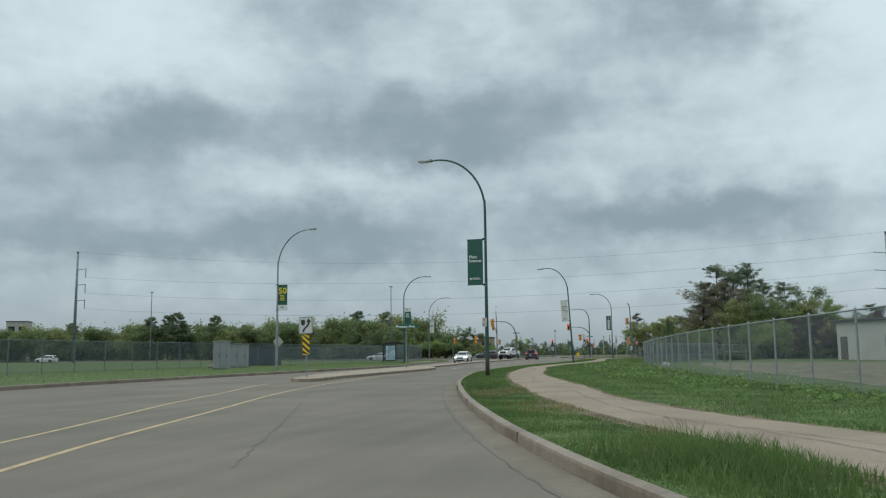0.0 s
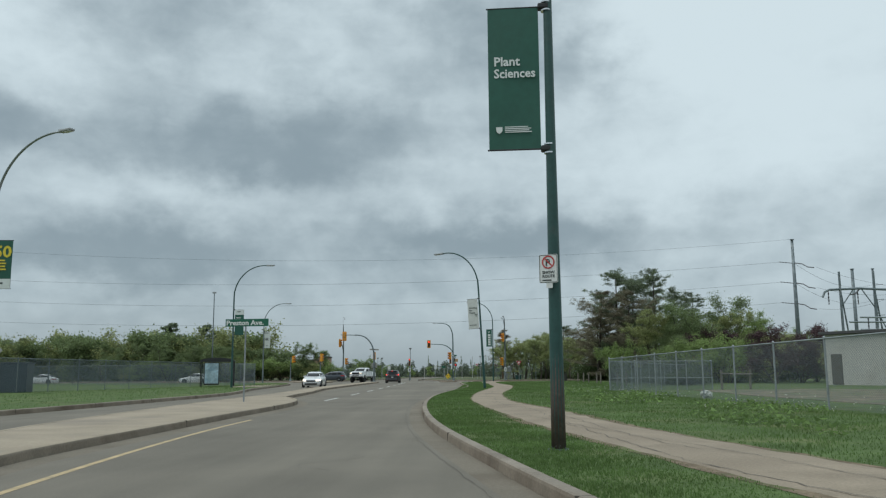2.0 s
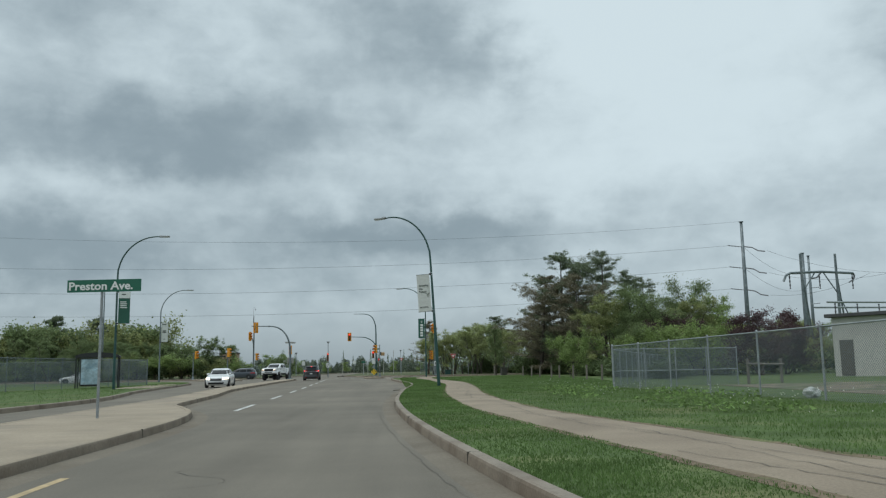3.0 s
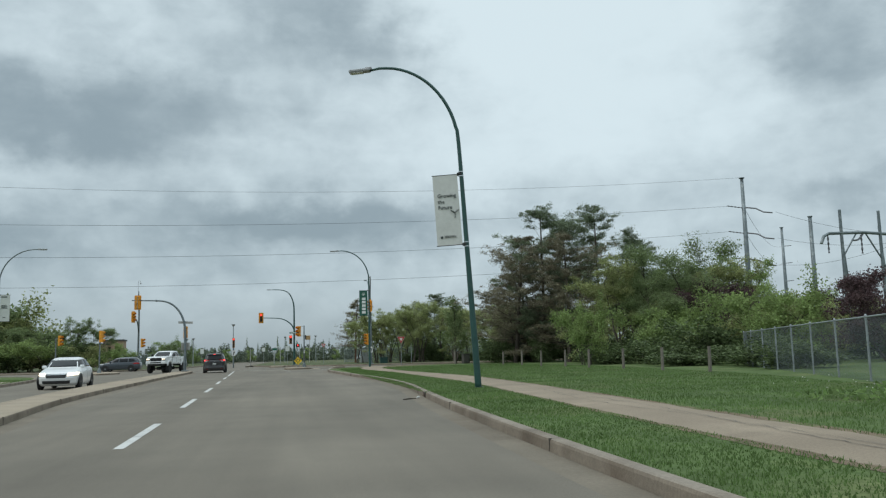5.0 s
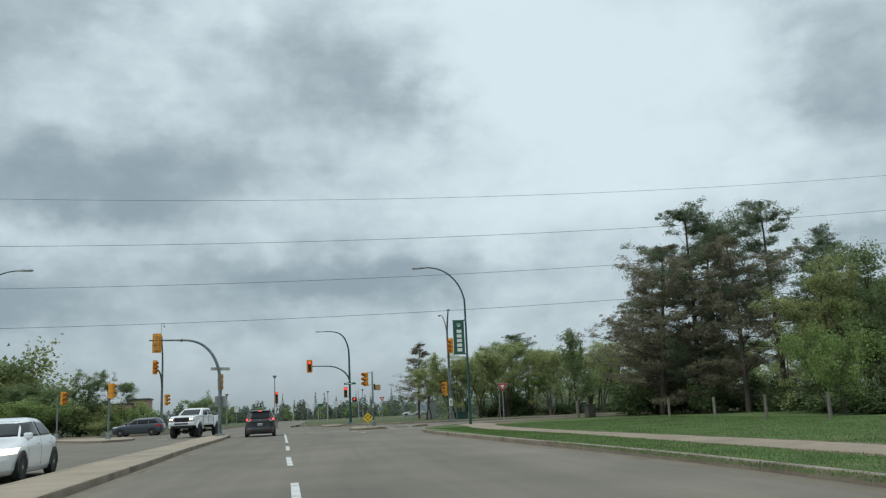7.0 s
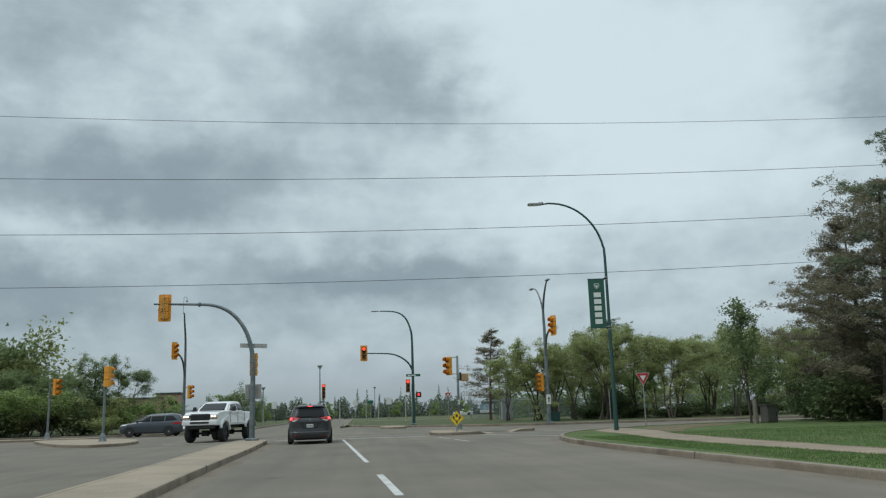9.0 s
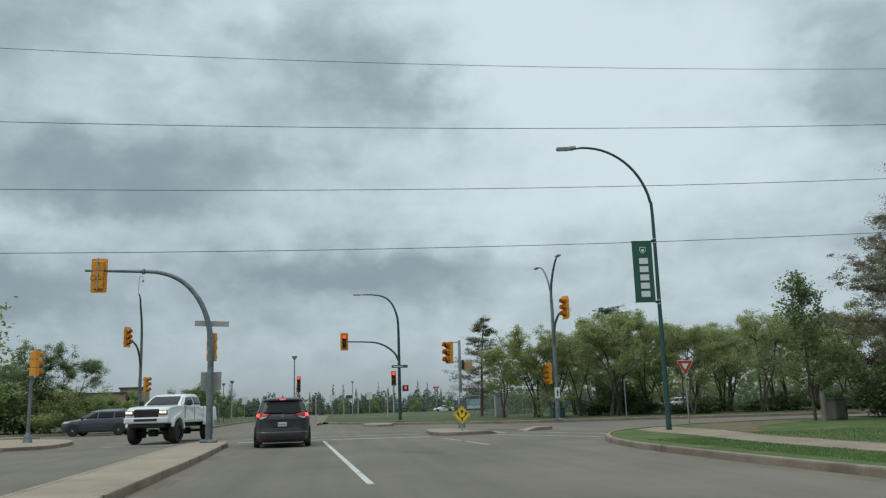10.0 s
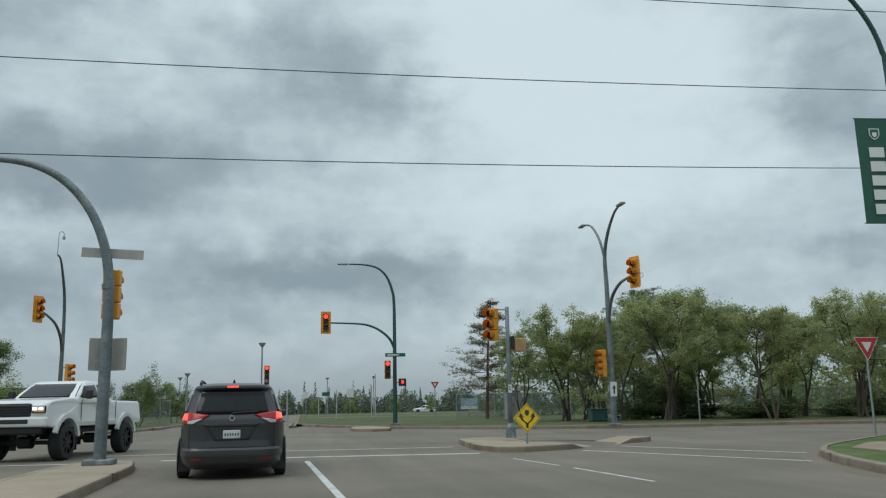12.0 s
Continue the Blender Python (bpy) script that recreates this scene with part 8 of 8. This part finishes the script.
def sedan(x, y, turn, label, paint, front, boxy=0.0):
    h = 0.05 * boxy
    c = Vehicle("sedan", x, y, turn, label, paint,
                {"body": Shell([(0.17, -2.15, 2.12, 0.80), (0.28, -2.27, 2.26, 0.86), (0.50, -2.31, 2.31, 0.885), (0.66, -2.30, 2.27, 0.885), (0.78 + h, -2.28, 2.06 + 3 * h, 0.875), (0.87 + h, -2.24, 1.62 + 4 * h, 0.86), (0.93 + h, -2.12 - h, 1.22, 0.845), (0.97 + h, -1.82, 1.02, 0.825),
                                (1.18, -1.42, 0.66, 0.725), (1.33, -1.12, 0.36, 0.645), (1.40, -0.92, 0.10, 0.58), (1.44, -0.6, -0.25, 0.42)], 4.5 + 2 * boxy)}, 0.88, (1.4, -1.3), 0.315)
    c.windows([[(-0.05, 0.99), (0.86, 0.99), (0.36, 1.31), (-0.05, 1.34)], [(-1.28, 1.02), (-0.13, 0.99), (-0.13, 1.34), (-0.98, 1.30)]], (1.0, 1.35, 0.90), (1.02, 1.33, 0.88))
    c.doors((0.95, -0.09, -1.12), 0.30, 0.93, 0.82)
    c.mirrors(0.78, 1.0)
    c.faces(0.62, (0.46, 0.83, 0.60, 0.76), (0.50, 0.84, 0.66, 0.82), (0.40, 0.52, 0.70), front)
    c.on_end("lower_intake", BLACK_TRIM, 1, [(-0.55, 0.26), (0.55, 0.26), (0.58, 0.40), (-0.58, 0.40)])
    return c.t


def suv(x, y, turn, label, paint, front=HEAD_OFF):
    c = Vehicle("suv", x, y, turn, label, paint,
                {"body": Shell([(0.24, -2.15, 2.18, 0.85), (0.34, -2.28, 2.30, 0.92), (0.60, -2.33, 2.36, 0.945), (0.80, -2.31, 2.32, 0.945), (0.94, -2.29, 2.12, 0.93), (1.01, -2.27, 1.65, 0.915), (1.07, -2.24, 1.30, 0.895), (1.34, -2.06, 0.84, 0.795),
                                (1.53, -1.88, 0.48, 0.715), (1.61, -1.76, 0.15, 0.64), (1.66, -1.4, -0.25, 0.44)], 5.0)}, 0.94, (1.45, -1.38), 0.355, category="suv")
    c.windows([[(0.0, 1.10), (1.02, 1.10), (0.5, 1.48), (0.0, 1.51)], [(-1.0, 1.11), (-0.08, 1.10), (-0.08, 1.51), (-1.0, 1.51)], [(-1.95, 1.16), (-1.08, 1.12), (-1.08, 1.51), (-1.62, 1.47)]], (1.08, 1.54, 0.90), (1.10, 1.52, 0.86))
    c.doors((1.06, -0.04, -1.04), 0.40, 1.02, 0.92)
    c.mirrors(0.95, 1.12)
    c.faces(0.72, (0.52, 0.88, 0.80, 0.94), (0.60, 0.90, 0.86, 1.02), (0.45, 0.60, 0.86), front)
    return c.t


sedan(-22.98, 98.0, 183, "white sedan with lit headlamps facing the camera", PAINT_WHITE, HEAD_ON)
suv(-31.6, 153.8, 86, "slate blue suv on the cross street", PAINT_SLATE)
sedan(-45.8, 133.6, 96, "white sedan on the street beyond the shelter", PAINT_WHITE, HEAD_OFF)
suv(-117.0, 140.0, 96, "white suv on the street behind the fence", PAINT_WHITE)
sedan(-69.2, 138.7, 96, "white sedan behind the chain-link fence", PAINT_WHITE, HEAD_OFF)
for k, (x_, y_, p_) in enumerate(((4.0, 268, PAINT_WHITE),)):
    sedan(x_, y_, 90 + 8 * (k % 3), "distant parked car beyond the grass", p_, HEAD_OFF)

for k, (x_, y_, p_) in enumerate(((13.5, 194.0, PAINT_RED), (20.5, 192.0, PAINT_WHITE), (27.0, 190.0, PAINT_SLATE))):
    sedan(x_, y_, 96 + 4 * (k % 2), "parked car behind the tree row", p_, HEAD_OFF)

# storm drain grate at the kerb
drain = thing("drain_inlet", -10.035, 79.9, 0.0, -3.2, "dark barred storm drain inlet in the kerb face", "drain")
# no hollow is cut: a solid black block stands for the dark inside
bm = bmesh.new()
box(bm, (0.03, 0, 0.075), (0.075, 0.52, 0.13), None, 0.006)
part("opening", bm, BLACK_TRIM, drain)
for k in range(6):
    bm = bmesh.new()
    box(bm, (-0.012, -0.22 + 0.088 * k, 0.07), (0.014, 0.022, 0.12), None, 0.003)
    part("bar", bm, RUST_SLEEVE, drain)
rub = random.Random(31)
for k in range(3):
    bm = bmesh.new()
    bmesh.ops.create_icosphere(bm, subdivisions=2, radius=0.026 + 0.009 * k)
    for v_ in bm.verts:
        v_.co = Vector((v_.co.x * 0.9, v_.co.y * 1.2, v_.co.z * 0.55)) * rub.uniform(0.8, 1.15)
    bmesh.ops.translate(bm, verts=bm.verts, vec=(-10.30 + 0.05 * k, 79.5 + 0.2 * k, 0.022))
    tagged(part("crumpled_litter", bm, SIGN_BACK, smooth=True), "pale crumpled litter at the drain", "litter")
bm = bmesh.new()
tube(bm, [(-10.68, 79.1, 0.016), (-10.51, 79.3, 0.024), (-10.34, 79.4, 0.02)], [0.014, 0.018, 0.01], 7)
tagged(part("dead_branch", bm, BARK), "short dead branch in the gutter", "branch")

bm = bmesh.new()
bmesh.ops.create_icosphere(bm, subdivisions=3, radius=0.2)
for v_ in bm.verts:
    v_.co = Vector((v_.co.x * 1.2, v_.co.y * 0.8, v_.co.z * 0.75)) * rub.uniform(0.72, 1.18)
bmesh.ops.translate(bm, verts=bm.verts, vec=(0.17, 58.7, 0.26))
tagged(part("plastic_bag", bm, BANNER_WHITE), "crumpled white plastic bag caught in the grass", "litter")

# ---- grass, weeds and seed heads ----
def scatter(seed, n, y0, y1, near, far):
    """Random places between two lines, by their run in y."""
    rng = np.random.default_rng(seed)
    ya = np.array([p[1] for p in near]), np.array([p[0] for p in near])
    yb = np.array([p[1] for p in far]), np.array([p[0] for p in far])
    y = rng.uniform(y0, y1, n)
    a, b = np.interp(y, *ya), np.interp(y, *yb)
    return rng, a + (b - a) * rng.uniform(0, 1, n), y


def blades(name, rng, x, y, z, height, width, mat, label, clump=0.0):
    n = len(x)
    if clump:
        cxs = np.sin(x * 2.1 + np.sin(y * 1.3) * 2) * np.cos(y * 1.7 + np.sin(x * 0.9))
        height = height * np.clip(1 + clump * cxs, 0.35, 2.2)
    else:
        height = height * np.ones(n)
    h = height * rng.uniform(0.5, 1.3, n)
    a = rng.uniform(0, 6.283, n)
    lean = h * rng.uniform(0.1, 0.75, n)
    la = rng.uniform(0, 6.283, n)
    w = width * rng.uniform(0.6, 1.3, n)
    dx, dy = np.cos(a) * w / 2, np.sin(a) * w / 2
    mx, my = x + np.cos(la) * lean * 0.35, y + np.sin(la) * lean * 0.35
    tx, ty = x + np.cos(la) * lean, y + np.sin(la) * lean
    zz = z * np.ones(n)
    v = np.stack([np.stack([x - dx, y - dy, zz], 1), np.stack([x + dx, y + dy, zz], 1), np.stack([mx + dx * 0.8, my + dy * 0.8, zz + h * 0.6], 1),
                  np.stack([mx - dx * 0.8, my - dy * 0.8, zz + h * 0.6], 1), np.stack([tx, ty, zz + h], 1)], 1).reshape(-1, 3)
    base = np.arange(n)[:, None] * 5
    f = np.concatenate([base + np.array((0, 1, 2)), base + np.array((0, 2, 3)), base + np.array((3, 2, 4))])
    return tagged(quick(name, v, f, mat), label, "grass", kind="stuff")


KB = [p + q * 0.15 for p, q in zip(RIGHT_KERB[:118], normals(RIGHT_KERB)[:118])]
rng_, gx, gy = scatter(1, 110000, 3, 46, KB, PATH_NEAR)
ok_ = np.interp(gy, [p[1] for p in PATH_NEAR], [p[0] for p in PATH_NEAR]) - gx > rng_.uniform(0, 1, len(gx)) ** 2 * 0.8
gx, gy = gx[ok_], gy[ok_]
blades("verge_grass", rng_, gx, gy, 0.125, 0.034, 0.010, GRASS, "short green grass between kerb and path", 0.55)
rng_, gx, gy = scatter(2, 80000, 46, 122, KB, PATH_NEAR)
blades("verge_grass", rng_, gx, gy, 0.125, 0.034, 0.012, GRASS, "short green grass between kerb and path", 0.25)
FENCE_L = [np.array(p) for p in ((9.0, -2), (6.6, 9), (4.2, 20.6), (3.0, 28), (1.8, 37), (0.75, 45), (-0.2, 55), (-1.0, 64.5), (-1.5, 71.9), (2, 85), (4, 100), (4, 125))]
rng_, gx, gy = scatter(3, 110000, 8, 76, PATH_FAR, FENCE_L)
blades("meadow_grass", rng_, gx, gy, 0.125, 0.045, 0.011, GRASS, "uncut green grass between path and fence", 0.5)
rng_, gx, gy = scatter(4, 90000, 76, 124, PATH_FAR, FENCE_L)
blades("meadow_grass", rng_, gx, gy, 0.125, 0.038, 0.014, GRASS, "green grass lawn beside the path", 0.2)
# tall tuft of grass near the kerb at the start, with dry stalks
rng_ = np.random.default_rng(6)
tx_, ty_ = rng_.normal(0.75, 0.65, 5000), rng_.normal(9.4, 1.0, 5000)
ok_ = (tx_ - np.interp(ty_, [p[1] for p in KB], [p[0] for p in KB]) > 0.12) & (np.interp(ty_, [p[1] for p in PATH_NEAR], [p[0] for p in PATH_NEAR]) - tx_ > 0.05)
blades("tall_grass", rng_, tx_[ok_], ty_[ok_], 0.125, 0.17, 0.010, GRASS, "tall uncut green grass tufts near the kerb", 0.4)
rng_, gx, gy = scatter(7, 300, 6, 30, KB, PATH_NEAR)
blades("dry_stalks", rng_, gx, gy, 0.125, 0.20, 0.006, DRY_GRASS, "thin dry straw coloured stalks in the verge", 0.4)
rng_, gx, gy = scatter(17, 5000, 7, 22, KB, PATH_NEAR)
ok_ = np.sin(gx * 1.3 + 1) * np.cos(gy * 0.55) > 0.45
blades("dry_turf", rng_, gx[ok_], gy[ok_], 0.125, 0.07, 0.012, DRY_GRASS, "worn straw coloured patches of turf")
# a lush patch and a trampled straw patch further along the kerb
tx_, ty_ = rng_.normal(-5.35, 0.42, 6000), rng_.normal(25.4, 1.1, 6000)
ok_ = (tx_ - np.interp(ty_, [p[1] for p in KB], [p[0] for p in KB]) > 0.15) & (np.interp(ty_, [p[1] for p in PATH_NEAR], [p[0] for p in PATH_NEAR]) - tx_ > 0.3)
blades("tall_grass", rng_, tx_[ok_], ty_[ok_], 0.125, 0.11, 0.010, GRASS, "lush long green grass behind the kerb", 0.5)
tx_, ty_ = rng_.normal(-4.1, 0.32, 2600), rng_.normal(22.3, 1.3, 2600)
ok_ = (tx_ - np.interp(ty_, [p[1] for p in KB], [p[0] for p in KB]) > 0.15) & (np.interp(ty_, [p[1] for p in PATH_NEAR], [p[0] for p in PATH_NEAR]) - tx_ > 0.02)
blades("dry_turf", rng_, tx_[ok_], ty_[ok_], 0.125, 0.055, 0.012, DRY_GRASS, "trampled straw coloured turf beside the path", 0.4)
# broad weeds and seed heads before the fence
rng_, gx, gy = scatter(8, 9000, 18, 74, [p + np.array((2.0, 0)) for p in PATH_FAR], FENCE_L)
keep_ = np.sin(gx * 1.3) * np.cos(gy * 0.45) > 0.1
c_ = np.stack([gx[keep_], gy[keep_], 0.15 + rng_.uniform(0, 0.15, keep_.sum())], 1)
v_, f_ = quads(rng_, c_, 0.085, 0.5, 1.6)
tagged(quick("weeds", v_, f_, WEED), "patches of broad leaved green weeds", "weeds", kind="stuff")


def puffs(seed, n, y0, y1, near, far, size):
    rng, x, y = scatter(seed, n, y0, y1, near, far)
    sel = np.sin(x * 1.1 + 0.4) * np.cos(y * 0.6 + 1.0) > -0.2
    x, y = x[sel], y[sel]
    z = 0.13 + rng.uniform(0.16, 0.42, len(x))
    o = np.array([(1, 0, 0), (-1, 0, 0), (0, 1, 0), (0, -1, 0), (0, 0, 1), (0, 0, -1)], float) * size
    v = (np.stack([x, y, z], 1)[:, None, :] + o[None]).reshape(-1, 3)
    t = np.array([(0, 2, 4), (2, 1, 4), (1, 3, 4), (3, 0, 4), (2, 0, 5), (1, 2, 5), (3, 1, 5), (0, 3, 5)])
    f = (np.arange(len(x))[:, None, None] * 6 + t[None]).reshape(-1, 3)
    return tagged(quick("seed_heads", v, f, PUFF), "white dandelion seed heads in the grass", "flowers", kind="stuff")


puffs(9, 560, 20, 74, [p + np.array((2.2, 0)) for p in PATH_FAR], FENCE_L, 0.0115)
LK = [p - q * 0.17 for p, q in zip(LEFT_KERB[::-1], normals(LEFT_KERB)[::-1]) if 5 < p[1] < 116]
LF = [np.array(p) for p in ((-62, 5), (-50, 30), (-42, 55), (-38, 75), (-33, 95), (-30.6, 106), (-32, 116))]
LK = sorted(LK, key=lambda p: p[1])
rng_, gx, gy = scatter(10, 25000, 24, 114, LK, LF)
blades("far_verge_grass", rng_, gx, gy, 0.125, 0.05, 0.020, GRASS, "green grass of the far verge", 0.5)
